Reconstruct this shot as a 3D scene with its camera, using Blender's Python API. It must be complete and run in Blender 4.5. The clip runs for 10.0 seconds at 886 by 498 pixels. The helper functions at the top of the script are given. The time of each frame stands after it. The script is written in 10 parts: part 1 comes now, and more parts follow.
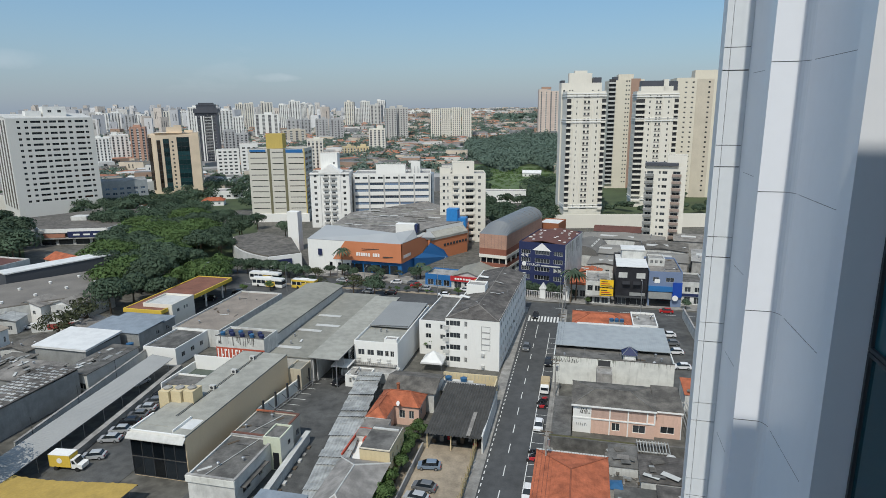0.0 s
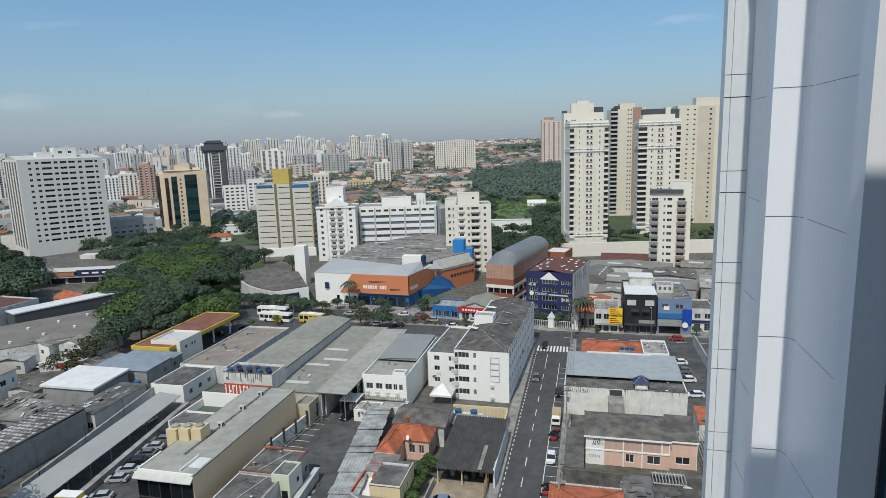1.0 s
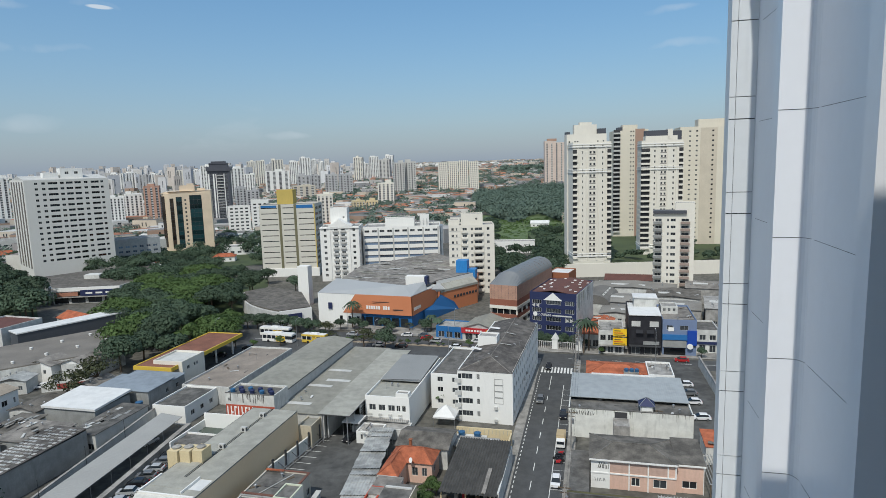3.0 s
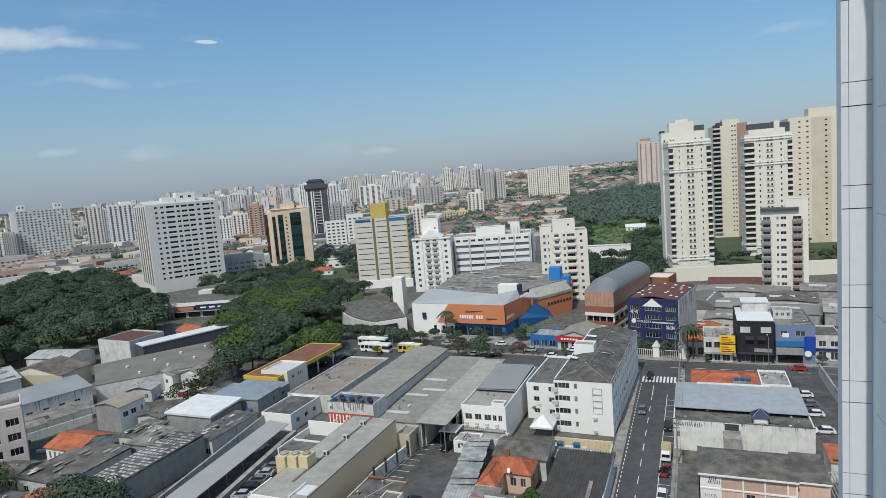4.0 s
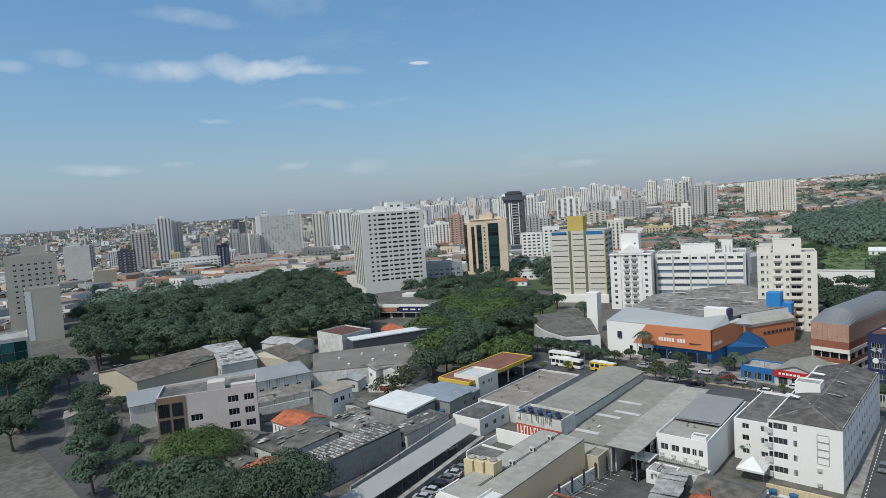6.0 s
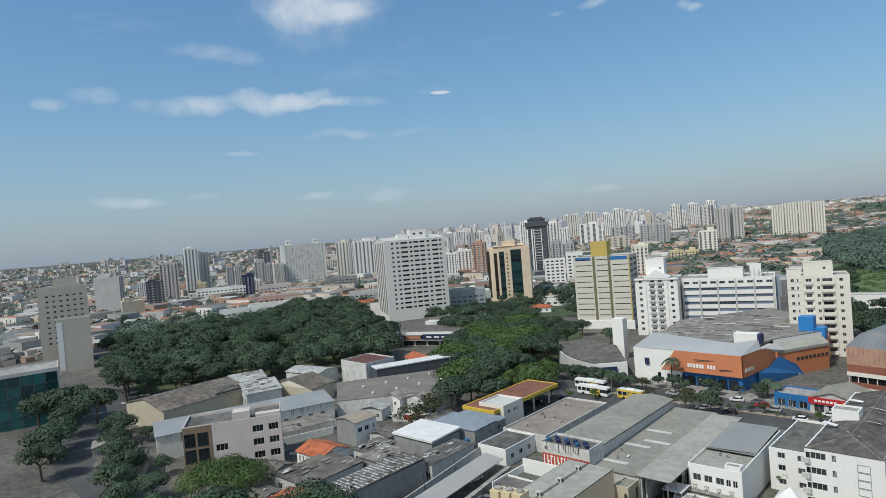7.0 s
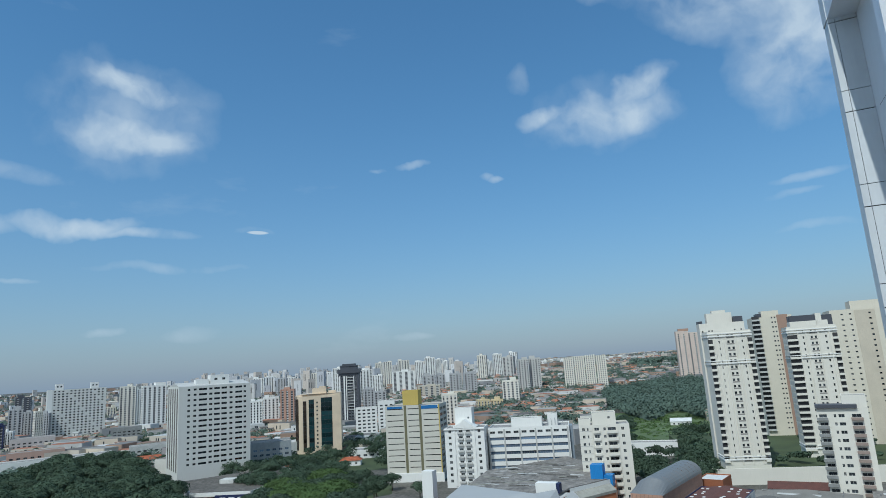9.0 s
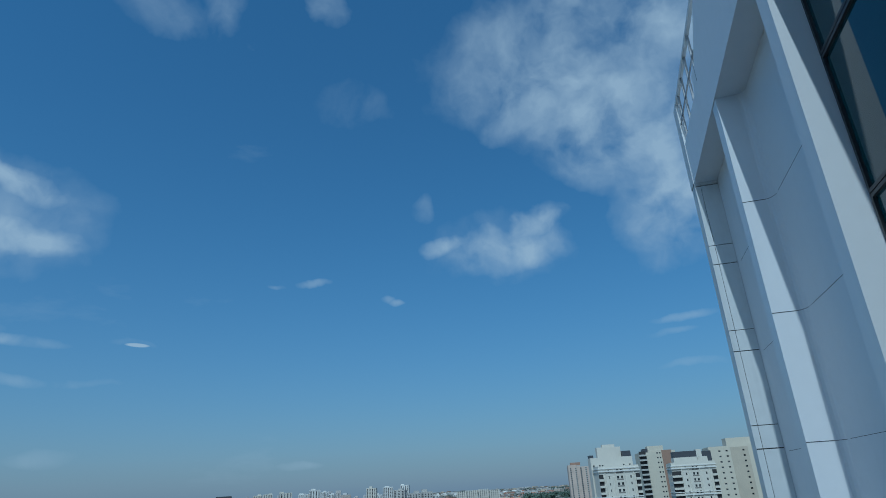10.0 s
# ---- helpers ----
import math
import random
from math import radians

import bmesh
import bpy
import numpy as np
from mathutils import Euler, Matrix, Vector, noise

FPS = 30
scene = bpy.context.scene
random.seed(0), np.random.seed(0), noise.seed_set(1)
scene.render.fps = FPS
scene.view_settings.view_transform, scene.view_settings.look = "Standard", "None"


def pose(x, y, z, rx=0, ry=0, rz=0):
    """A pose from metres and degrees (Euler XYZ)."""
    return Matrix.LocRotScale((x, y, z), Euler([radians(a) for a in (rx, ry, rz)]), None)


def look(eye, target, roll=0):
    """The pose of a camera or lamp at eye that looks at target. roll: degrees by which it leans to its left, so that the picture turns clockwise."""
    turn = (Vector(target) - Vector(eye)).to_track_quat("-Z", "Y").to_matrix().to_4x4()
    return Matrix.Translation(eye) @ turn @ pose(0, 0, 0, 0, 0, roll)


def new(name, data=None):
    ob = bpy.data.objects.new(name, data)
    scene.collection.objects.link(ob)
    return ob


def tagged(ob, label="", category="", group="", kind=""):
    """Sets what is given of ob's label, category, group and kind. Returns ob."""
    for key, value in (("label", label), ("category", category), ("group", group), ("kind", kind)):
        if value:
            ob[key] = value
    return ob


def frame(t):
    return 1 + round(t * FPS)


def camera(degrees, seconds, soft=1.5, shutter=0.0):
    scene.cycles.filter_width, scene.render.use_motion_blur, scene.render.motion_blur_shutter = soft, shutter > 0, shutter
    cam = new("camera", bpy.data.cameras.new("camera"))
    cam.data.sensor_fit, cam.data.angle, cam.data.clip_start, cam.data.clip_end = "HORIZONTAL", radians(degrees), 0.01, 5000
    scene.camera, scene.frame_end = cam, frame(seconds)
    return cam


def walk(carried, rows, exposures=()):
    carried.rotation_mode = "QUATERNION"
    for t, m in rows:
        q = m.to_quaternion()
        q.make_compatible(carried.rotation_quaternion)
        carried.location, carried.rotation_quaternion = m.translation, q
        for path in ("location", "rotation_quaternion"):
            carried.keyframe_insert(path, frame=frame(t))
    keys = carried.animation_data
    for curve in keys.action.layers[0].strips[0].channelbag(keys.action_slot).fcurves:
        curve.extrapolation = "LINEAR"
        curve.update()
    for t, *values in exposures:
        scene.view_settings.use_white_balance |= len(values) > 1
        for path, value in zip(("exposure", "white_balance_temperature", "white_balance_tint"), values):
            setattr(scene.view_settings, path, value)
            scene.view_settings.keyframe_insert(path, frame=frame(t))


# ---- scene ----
# The camera: held in the hand at a high window, turning where it stands and lifted at the end.
cam = camera(72.23, 10.0, soft=0.58)
PATH = [
    (0, pose(0.06, 0, 60.00, 77.17, 0.51, -0.37)),
    (0.5, pose(0.07, 0, 60.00, 78.68, 2.51, -1.12)),
    (1, pose(0.02, 0, 60.01, 80.11, 1.77, 0.00)),
    (1.5, pose(-0.04, 0, 60.01, 84.38, 0.86, 1.69)),
    (2, pose(-0.08, 0, 60.01, 82.30, 0.61, 0.86)),
    (2.2, pose(-0.08, 0, 60.01, 81.50, 0.80, 0.60)),
    (3.3, pose(-0.06, 0, 60.02, 82.18, 2.39, 0.79)),
    (3.5, pose(-0.05, 0, 60.02, 81.80, 2.55, 2.52)),
    (4, pose(0.00, 0, 60.03, 83.34, 4.61, 8.63)),
    (4.5, pose(0.00, 0, 60.03, 84.91, 3.39, 12.73)),
    (5, pose(0.00, 0, 60.03, 84.09, 3.00, 15.28)),
    (5.5, pose(0.00, 0, 60.03, 83.04, 3.22, 20.74)),
    (6, pose(0.00, 0, 60.03, 85.85, 3.84, 27.09)),
    (6.2, pose(0.00, 0, 60.03, 87.59, 3.97, 28.41)),
    (7.3, pose(0.00, 0, 60.03, 89.19, 4.61, 29.16)),
    (7.5, pose(0.00, 0, 60.04, 91.01, 5.79, 26.91)),
    (8, pose(0.00, 0, 60.08, 93.97, 4.50, 21.88)),
    (8.5, pose(0.00, 0, 60.17, 98.03, 3.75, 16.82)),
    (9, pose(0.00, 0, 60.27, 101.00, 3.50, 11.81)),
    (9.5, pose(0.02, 0, 60.39, 107.91, 4.13, 6.35)),
    (10, pose(0.02, 0, 60.40, 112.03, 3.02, 1.96)),
]
EXPOSURES = [(0.0, 0.2, 6300, 8), (6.0, 0.2, 6250, 8), (7.5, 0.24, 6400, 7), (8.5, 0.29, 6150, 5), (9.0, 0.08, 5700, 2), (9.5, -0.3, 5150, -3), (10.0, -0.49, 4850, -6)]
walk(cam, PATH, EXPOSURES)



# ---- world, sun ----
TURN = 13.5                       # the street grid, degrees clockwise from +y
GC, GS = math.cos(radians(TURN)), math.sin(radians(TURN))
SUN_EL, SUN_SIDE = 54.0, 7.0      # the sun stands behind the camera


def P(u, v, z=0.0):
    """A place on the street grid: u across the street, v along it."""
    return Vector((u * GC + v * GS, -u * GS + v * GC, z))


def gp(u, v, z=0.0, turn=0.0):
    """A pose on the street grid: local x runs across the street, local y along it."""
    p = P(u, v, z)
    return pose(p.x, p.y, p.z, 0, 0, -TURN + turn)


sun_dir = P(-math.sin(radians(SUN_SIDE)), -math.cos(radians(SUN_SIDE))) * math.cos(radians(SUN_EL)) + Vector((0, 0, math.sin(radians(SUN_EL))))
sun = new("sun", bpy.data.lights.new("sun", "SUN"))
sun.data.energy, sun.data.angle, sun.data.color = 2.75, radians(0.6), (1.0, 0.945, 0.86)
sun.matrix_world = look(sun_dir * 300, (0, 0, 0))

world = bpy.data.worlds.new("sky")
scene.world = world
world.use_nodes = True
wt = world.node_tree
wt.nodes.clear()


def wnode(kind, **values):
    n = wt.nodes.new(kind)
    for key, value in values.items():
        n.inputs[key].default_value = value
    return n


def wmath(op, a, b=None, c=None, clamp=False):
    n = wt.nodes.new("ShaderNodeMath")
    n.operation, n.use_clamp = op, clamp
    for i, v in enumerate((a, b, c)):
        if v is None:
            continue
        if isinstance(v, (int, float)):
            n.inputs[i].default_value = v
        else:
            wt.links.new(v, n.inputs[i])
    return n.outputs[0]


def wvec(op, a, b=None):
    n = wt.nodes.new("ShaderNodeVectorMath")
    n.operation = op
    for i, v in enumerate((a, b)):
        if v is None:
            continue
        if isinstance(v, (tuple, Vector)):
            n.inputs[i].default_value = v
        else:
            wt.links.new(v, n.inputs[i])
    return n.outputs["Value"] if op in ("DOT_PRODUCT", "LENGTH") else n.outputs[0]


sky = wt.nodes.new("ShaderNodeTexSky")
sky.sky_type, sky.sun_disc = "NISHITA", False
sky.sun_elevation, sky.sun_rotation = radians(SUN_EL), math.atan2(sun_dir.x, sun_dir.y)
sky.altitude, sky.air_density, sky.dust_density, sky.ozone_density = 760, 1.15, 0.5, 3.0
way = wt.nodes.new("ShaderNodeTexCoord").outputs["Generated"]
wob = wnode("ShaderNodeTexNoise", Scale=10.0, Detail=4.0, Roughness=0.55)
wt.links.new(way, wob.inputs["Vector"])
shift = wvec("SCALE", wvec("SUBTRACT", wob.outputs["Color"], (0.5, 0.5, 0.5)))
shift.node.inputs["Scale"].default_value = 0.075
bent = wvec("ADD", way, shift)
slight = wvec("SCALE", wvec("SUBTRACT", wob.outputs["Color"], (0.5, 0.5, 0.5)))
slight.node.inputs["Scale"].default_value = 0.036
near_true = wvec("ADD", way, slight)
puff = wnode("ShaderNodeTexNoise", Scale=13.0, Detail=5.0, Roughness=0.5)
wt.links.new(bent, puff.inputs["Vector"])
wide = wnode("ShaderNodeTexNoise", Scale=2.6, Detail=6.0, Roughness=0.62)
stretch = wvec("MULTIPLY", way, (1.0, 1.0, 3.2))
wt.links.new(stretch, wide.inputs["Vector"])
# thin veils where the camera looks; overhead and behind it, round the sun, added unseen broken cloud
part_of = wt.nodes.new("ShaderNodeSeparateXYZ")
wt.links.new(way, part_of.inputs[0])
# this cloud lies out of view and is added to brighten shaded walls
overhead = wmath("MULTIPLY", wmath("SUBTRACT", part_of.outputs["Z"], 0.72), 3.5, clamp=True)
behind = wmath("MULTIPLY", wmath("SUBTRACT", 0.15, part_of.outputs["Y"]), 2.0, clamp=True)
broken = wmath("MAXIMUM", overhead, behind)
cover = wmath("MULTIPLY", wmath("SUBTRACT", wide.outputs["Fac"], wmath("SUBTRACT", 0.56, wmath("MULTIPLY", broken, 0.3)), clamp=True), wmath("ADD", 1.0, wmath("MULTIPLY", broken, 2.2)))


def cloud(az, el, half_w, half_h, dense, tilt=0.0, rag=1.0):
    """One cloud of the sky: a soft oval with a ragged edge, its place, half sizes and tilt in degrees."""
    global cover
    a, e = radians(az), radians(el)
    middle = Vector((-math.sin(a) * math.cos(e), math.cos(a) * math.cos(e), math.sin(e)))
    level = Vector((math.cos(a), math.sin(a), 0))
    upward = level.cross(middle)
    across = level * math.cos(radians(tilt)) + upward * math.sin(radians(tilt))
    above = upward * math.cos(radians(tilt)) - level * math.sin(radians(tilt))
    line = way if rag == 0 else (bent if half_h > 0.95 else near_true)
    dx = wvec("DOT_PRODUCT", line, across / radians(half_w))
    dy = wvec("DOT_PRODUCT", line, above / radians(half_h))
    # the oval's middle lies on the direction itself, so the two offsets vanish there
    r2 = wmath("ADD", wmath("MULTIPLY", dx, dx), wmath("MULTIPLY", dy, dy))
    front = wmath("GREATER_THAN", wvec("DOT_PRODUCT", way, middle), 0.3)
    soft = wmath("MULTIPLY", wmath("SUBTRACT", 1.35, r2, clamp=False), front)
    if rag == 0:
        body = wmath("MULTIPLY", soft, dense, clamp=True)
    else:
        body = wmath("MULTIPLY", wmath("MAXIMUM", soft, 0.0), wmath("MULTIPLY", wmath("SUBTRACT", puff.outputs["Fac"], 0.22, clamp=True), 1.7 * dense))
    cover = wmath("MAXIMUM", cover, body)


# a pair of puffs in a thin veil
cloud(39.6, 24.8, 3.8, 1.6, 0.95, -8)
cloud(37.2, 23.9, 2.2, 1.0, 0.8, -10)
cloud(39.2, 20.6, 5.6, 1.9, 0.95, -5)
cloud(39.4, 22.2, 7.6, 5.0, 0.45)
# the long low streak
cloud(51.2, 12.8, 4.4, 0.95, 0.85)
cloud(43.3, 13.1, 5.0, 1.0, 0.9)
cloud(38.0, 12.6, 4.6, 0.5, 0.7)
cloud(58.3, 13.4, 2.0, 0.8, 0.6)
cloud(61.3, 12.6, 1.4, 0.5, 0.6)
cloud(47.6, 16.9, 4.8, 0.8, 0.5, -4)
cloud(36.0, 9.8, 6.4, 0.42, 0.4)
cloud(46.7, 8.6, 1.6, 0.25, 0.4)
# a lamp's reflection in the pane, painted into the sky, small, bright, lens-shaped
cloud(28.4, 13.0, 0.9, 0.16, 1.0, -2, 0)
cloud(28.9, 13.0, 2.0, 0.4, 0.35)
# low scraps over the horizon
cloud(40.8, 4.5, 1.6, 0.42, 0.6)
cloud(56.5, 4.6, 3.2, 0.5, 0.5)
cloud(50.4, 4.7, 1.6, 0.35, 0.4)
cloud(14.4, 2.9, 2.0, 0.4, 0.35)
cloud(33.6, 4.0, 3.2, 0.8, 0.28)
# wisps
cloud(13.7, 18.9, 1.9, 0.34, 0.5, 8)
cloud(17.0, 18.5, 0.9, 0.22, 0.5)
cloud(6.2, 17.25, 0.8, 0.36, 0.4)
cloud(5.3, 17.0, 0.9, 0.32, 0.45)
cloud(3.0, 25.5, 1.3, 1.2, 0.3)
# the round white cloud
cloud(-5.6, 21.7, 6.4, 2.2, 0.95, 4)
cloud(-5.0, 22.0, 8.0, 3.6, 0.3)
cloud(-8.6, 23.7, 3.2, 1.4, 0.95, 10)
cloud(0.4, 22.3, 2.6, 1.0, 0.8)
# the broad thin cloud beside the building
cloud(-11.0, 35.8, 9.0, 5.2, 0.85, -20)
cloud(-19.0, 31.0, 10.0, 6.2, 1.0, -25)
cloud(-21.8, 24.0, 5.2, 6.2, 1.0)
cloud(-19.0, 39.0, 16.0, 6.5, 0.75)
cloud(-21.2, 13.4, 3.0, 0.4, 0.4)
cloud(-19.4, 12.2, 2.4, 0.4, 0.35)
cloud(-21.2, 9.3, 3.2, 0.4, 0.32)
# faint scraps high up
cloud(29.8, 41.2, 4.0, 1.9, 0.35)
cloud(24.2, 42.3, 2.4, 2.2, 0.45)
cloud(12.9, 43.4, 1.8, 1.8, 0.45)
cloud(9.6, 35.2, 4.2, 2.0, 0.26)
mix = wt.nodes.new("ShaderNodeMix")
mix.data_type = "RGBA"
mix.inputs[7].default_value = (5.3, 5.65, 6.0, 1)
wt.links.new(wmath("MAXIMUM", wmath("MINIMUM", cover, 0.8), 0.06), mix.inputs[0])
deep = wt.nodes.new("ShaderNodeHueSaturation")
deep.inputs["Saturation"].default_value = 1.3
deep.inputs["Hue"].default_value = 0.492
wt.links.new(sky.outputs[0], deep.inputs["Color"])
# the pale haze that lies on the horizon of a big city
height = wt.nodes.new("ShaderNodeSeparateXYZ")
wt.links.new(way, height.inputs[0])
haze = wt.nodes.new("ShaderNodeMix")
haze.data_type = "RGBA"
haze.inputs[7].default_value = (1.80, 2.28, 3.00, 1)
wt.links.new(wmath("MULTIPLY", wmath("EXPONENT", wmath("MULTIPLY", wmath("ABSOLUTE", height.outputs["Z"]), -4.6)), 0.94), haze.inputs[0])
wt.links.new(deep.outputs[0], haze.inputs[6])
wt.links.new(haze.outputs[2], mix.inputs[6])
back = wnode("ShaderNodeBackground", Strength=0.111)
wt.links.new(mix.outputs[2], back.inputs["Color"])
wt.links.new(back.outputs[0], wt.nodes.new("ShaderNodeOutputWorld").inputs["Surface"])


# ---- materials ----
def mat(name, col, rough=0.85, var=0.16, big=0.15, fine=3.0, stain=0.18, bump=0.12, metal=0.0, spec=0.35, island=0.0, ribs=0.0, axis="X", ramp=None, mottle=0.0):
    """A weathered surface: broad patches, fine grain, dark streaks that run down, an uneven sheen and a fine relief.
    ribs: metres between the ribs of a corrugated sheet, along the object's own axis. ramp: colours to pick from, piece by piece."""
    m = bpy.data.materials.new(name)
    m.use_nodes = True
    t = m.node_tree
    bsdf = t.nodes["Principled BSDF"]
    geo = t.nodes.new("ShaderNodeNewGeometry")

    def noise_at(vector, scale, detail):
        n = t.nodes.new("ShaderNodeTexNoise")
        n.inputs["Scale"].default_value, n.inputs["Detail"].default_value = scale, detail
        t.links.new(vector, n.inputs["Vector"])
        return n.outputs["Fac"]

    def calc(op, a, b, clamp=False):
        n = t.nodes.new("ShaderNodeMath")
        n.operation, n.use_clamp = op, clamp
        for i, v in enumerate((a, b)):
            if isinstance(v, (int, float)):
                n.inputs[i].default_value = v
            else:
                t.links.new(v, n.inputs[i])
        return n.outputs[0]

    broad, grain = noise_at(geo.outputs["Position"], big, 4), noise_at(geo.outputs["Position"], fine, 3)
    squash = t.nodes.new("ShaderNodeVectorMath")
    squash.operation = "MULTIPLY"
    squash.inputs[1].default_value = (1.6, 1.6, 0.25)
    t.links.new(geo.outputs["Position"], squash.inputs[0])
    streak = noise_at(squash.outputs[0], 1.3, 4)
    tone = calc("ADD", calc("MULTIPLY", calc("SUBTRACT", broad, 0.5), 2.4 * var), calc("MULTIPLY", calc("SUBTRACT", grain, 0.5), 1.4 * var))
    tone = calc("ADD", tone, 1.0)
    dirt = calc("MULTIPLY", calc("MULTIPLY", calc("SUBTRACT", calc("ADD", calc("MULTIPLY", streak, 0.6), calc("MULTIPLY", broad, 0.4)), 0.52, True), 5.0, True), stain * 0.6)
    tone = calc("MULTIPLY", tone, calc("SUBTRACT", 1.0, dirt))
    if mottle:
        spots = calc("ADD", calc("MULTIPLY", noise_at(geo.outputs["Position"], 0.55, 5), 0.65), calc("MULTIPLY", noise_at(geo.outputs["Position"], 0.09, 3), 0.35))
        tone = calc("MULTIPLY", tone, calc("SUBTRACT", 1.0 + mottle * 0.35, calc("MULTIPLY", calc("MULTIPLY", calc("SUBTRACT", spots, 0.42, True), 5.5, True), mottle)))
    if island:
        tone = calc("MULTIPLY", tone, calc("ADD", 1.0 - island / 2, calc("MULTIPLY", geo.outputs["Random Per Island"], island)))
    hue = t.nodes.new("ShaderNodeVectorMath")
    hue.operation = "SCALE"
    hue.inputs[0].default_value = col
    if ramp:
        r = t.nodes.new("ShaderNodeValToRGB")
        r.color_ramp.interpolation = "CONSTANT"
        while len(r.color_ramp.elements) < len(ramp):
            r.color_ramp.elements.new(1.0)
        for i, (e, c) in enumerate(zip(r.color_ramp.elements, ramp)):
            e.position, e.color = i / len(ramp), (*c, 1)
        t.links.new(geo.outputs["Random Per Island"], r.inputs["Fac"])
        t.links.new(r.outputs["Color"], hue.inputs[0])
    t.links.new(tone, hue.inputs["Scale"])
    t.links.new(hue.outputs[0], bsdf.inputs["Base Color"])
    t.links.new(calc("ADD", calc("MULTIPLY", calc("SUBTRACT", broad, 0.5), 0.3), rough, True), bsdf.inputs["Roughness"])
    bsdf.inputs["Metallic"].default_value, bsdf.inputs["Specular IOR Level"].default_value = metal, spec
    relief = grain
    strength = bump
    if ribs:
        tc = t.nodes.new("ShaderNodeTexCoord")
        w = t.nodes.new("ShaderNodeTexWave")
        w.bands_direction = axis
        w.inputs["Scale"].default_value = 0.314 / ribs
        w.inputs["Distortion"].default_value = 0.0
        t.links.new(tc.outputs["Object"], w.inputs["Vector"])
        relief = calc("ADD", calc("MULTIPLY", w.outputs["Fac"], 0.8), calc("MULTIPLY", grain, 0.3))
        strength = 0.28
    b = t.nodes.new("ShaderNodeBump")
    b.inputs["Strength"].default_value, b.inputs["Distance"].default_value = strength, 0.06
    t.links.new(relief, b.inputs["Height"])
    t.links.new(b.outputs[0], bsdf.inputs["Normal"])
    return m


SLABWHITE = mat("warm_white_paint", (0.66, 0.65, 0.61), stain=0.1, var=0.04)


def leaf_mat(name, col, **more):
    """Leaves: a matt surface that lets some of the light through."""
    m = mat(name, col, stain=0.0, bump=0.0, **more)
    t = m.node_tree
    bsdf = t.nodes["Principled BSDF"]
    thin, both = t.nodes.new("ShaderNodeBsdfTranslucent"), t.nodes.new("ShaderNodeMixShader")
    t.links.new(bsdf.inputs["Base Color"].links[0].from_socket, thin.inputs["Color"])
    both.inputs[0].default_value = 0.28
    t.links.new(bsdf.outputs[0], both.inputs[1])
    t.links.new(thin.outputs[0], both.inputs[2])
    t.links.new(both.outputs[0], t.nodes["Material Output"].inputs["Surface"])
    return m


def glass_mat(name, col, rough=0.08):
    """Window glass over a dim room: a dark, glossy pane that differs from pane to pane."""
    m = bpy.data.materials.new(name)
    m.use_nodes = True
    t = m.node_tree
    bsdf = t.nodes["Principled BSDF"]
    info = t.nodes.new("ShaderNodeObjectInfo")
    s = t.nodes.new("ShaderNodeVectorMath")
    s.operation = "SCALE"
    s.inputs[0].default_value = col
    a = t.nodes.new("ShaderNodeMath")
    a.operation = "MULTIPLY_ADD"
    a.inputs[1].default_value, a.inputs[2].default_value = 1.5, 0.35
    t.links.new(info.outputs["Random"], a.inputs[0])
    t.links.new(a.outputs[0], s.inputs["Scale"])
    t.links.new(s.outputs[0], bsdf.inputs["Base Color"])
    bsdf.inputs["Roughness"].default_value, bsdf.inputs["Specular IOR Level"].default_value = rough, 0.6
    return m


WHITE = mat("white_paint", (0.76, 0.755, 0.72), stain=0.14, var=0.05)
DIRTY = mat("stained_white_paint", (0.56, 0.56, 0.53), stain=0.4, var=0.14, mottle=0.25)
STAINWHITE = mat("streaked_white_paint", (0.66, 0.66, 0.61), stain=0.45, var=0.1, mottle=0.18)
CREAM = mat("cream_paint", (0.66, 0.61, 0.50), stain=0.12, var=0.06)
CREAM2 = mat("pale_cream_paint", (0.70, 0.67, 0.59), stain=0.12, var=0.06)
DULLCREAM2 = mat("greyed_beige_render", (0.52, 0.48, 0.40), stain=0.2)
DULLCREAM = mat("dull_cream_render", (0.47, 0.42, 0.32), stain=0.3)
YELLOWISH = mat("pale_yellow_paint", (0.60, 0.50, 0.31), stain=0.2)
SALMON = mat("salmon_brown_paint", (0.36, 0.24, 0.18), stain=0.1, var=0.06)
PINK = mat("pink_paint", (0.62, 0.42, 0.33), stain=0.25)
PALEPINK = mat("pale_pink_grey_paint", (0.56, 0.50, 0.47), stain=0.3)
BEIGE = mat("tan_paint", (0.70, 0.55, 0.36), stain=0.08, var=0.05)
OCHRE = mat("faded_ochre_paint", (0.50, 0.38, 0.11), stain=0.15)
YELLOW = mat("yellow_paint", (0.62, 0.43, 0.06), stain=0.15)
GOLD = mat("peach_cladding", (0.66, 0.54, 0.40), stain=0.1, rough=0.5)
GREYWALL = mat("grey_render", (0.27, 0.275, 0.265), stain=0.3, mottle=0.2)
LIGHTGREY = mat("light_grey_render", (0.50, 0.50, 0.475), stain=0.25, mottle=0.15)
CONCRETE = mat("concrete", (0.31, 0.30, 0.28), stain=0.4, var=0.25, mottle=0.45)
DARKCONC = mat("mossy_dark_concrete", (0.13, 0.125, 0.115), stain=0.3, var=0.4, mottle=0.6)
BRICK = mat("red_brick_cladding", (0.29, 0.11, 0.055), var=0.25, stain=0.1)
ORANGE = mat("orange_panel", (0.56, 0.21, 0.10), rough=0.5, stain=0.06, var=0.06)
BLUE = mat("blue_panel", (0.03, 0.145, 0.36), rough=0.45, stain=0.06, var=0.1)
NAVY = mat("navy_paint", (0.022, 0.03, 0.085), rough=0.6, stain=0.1)
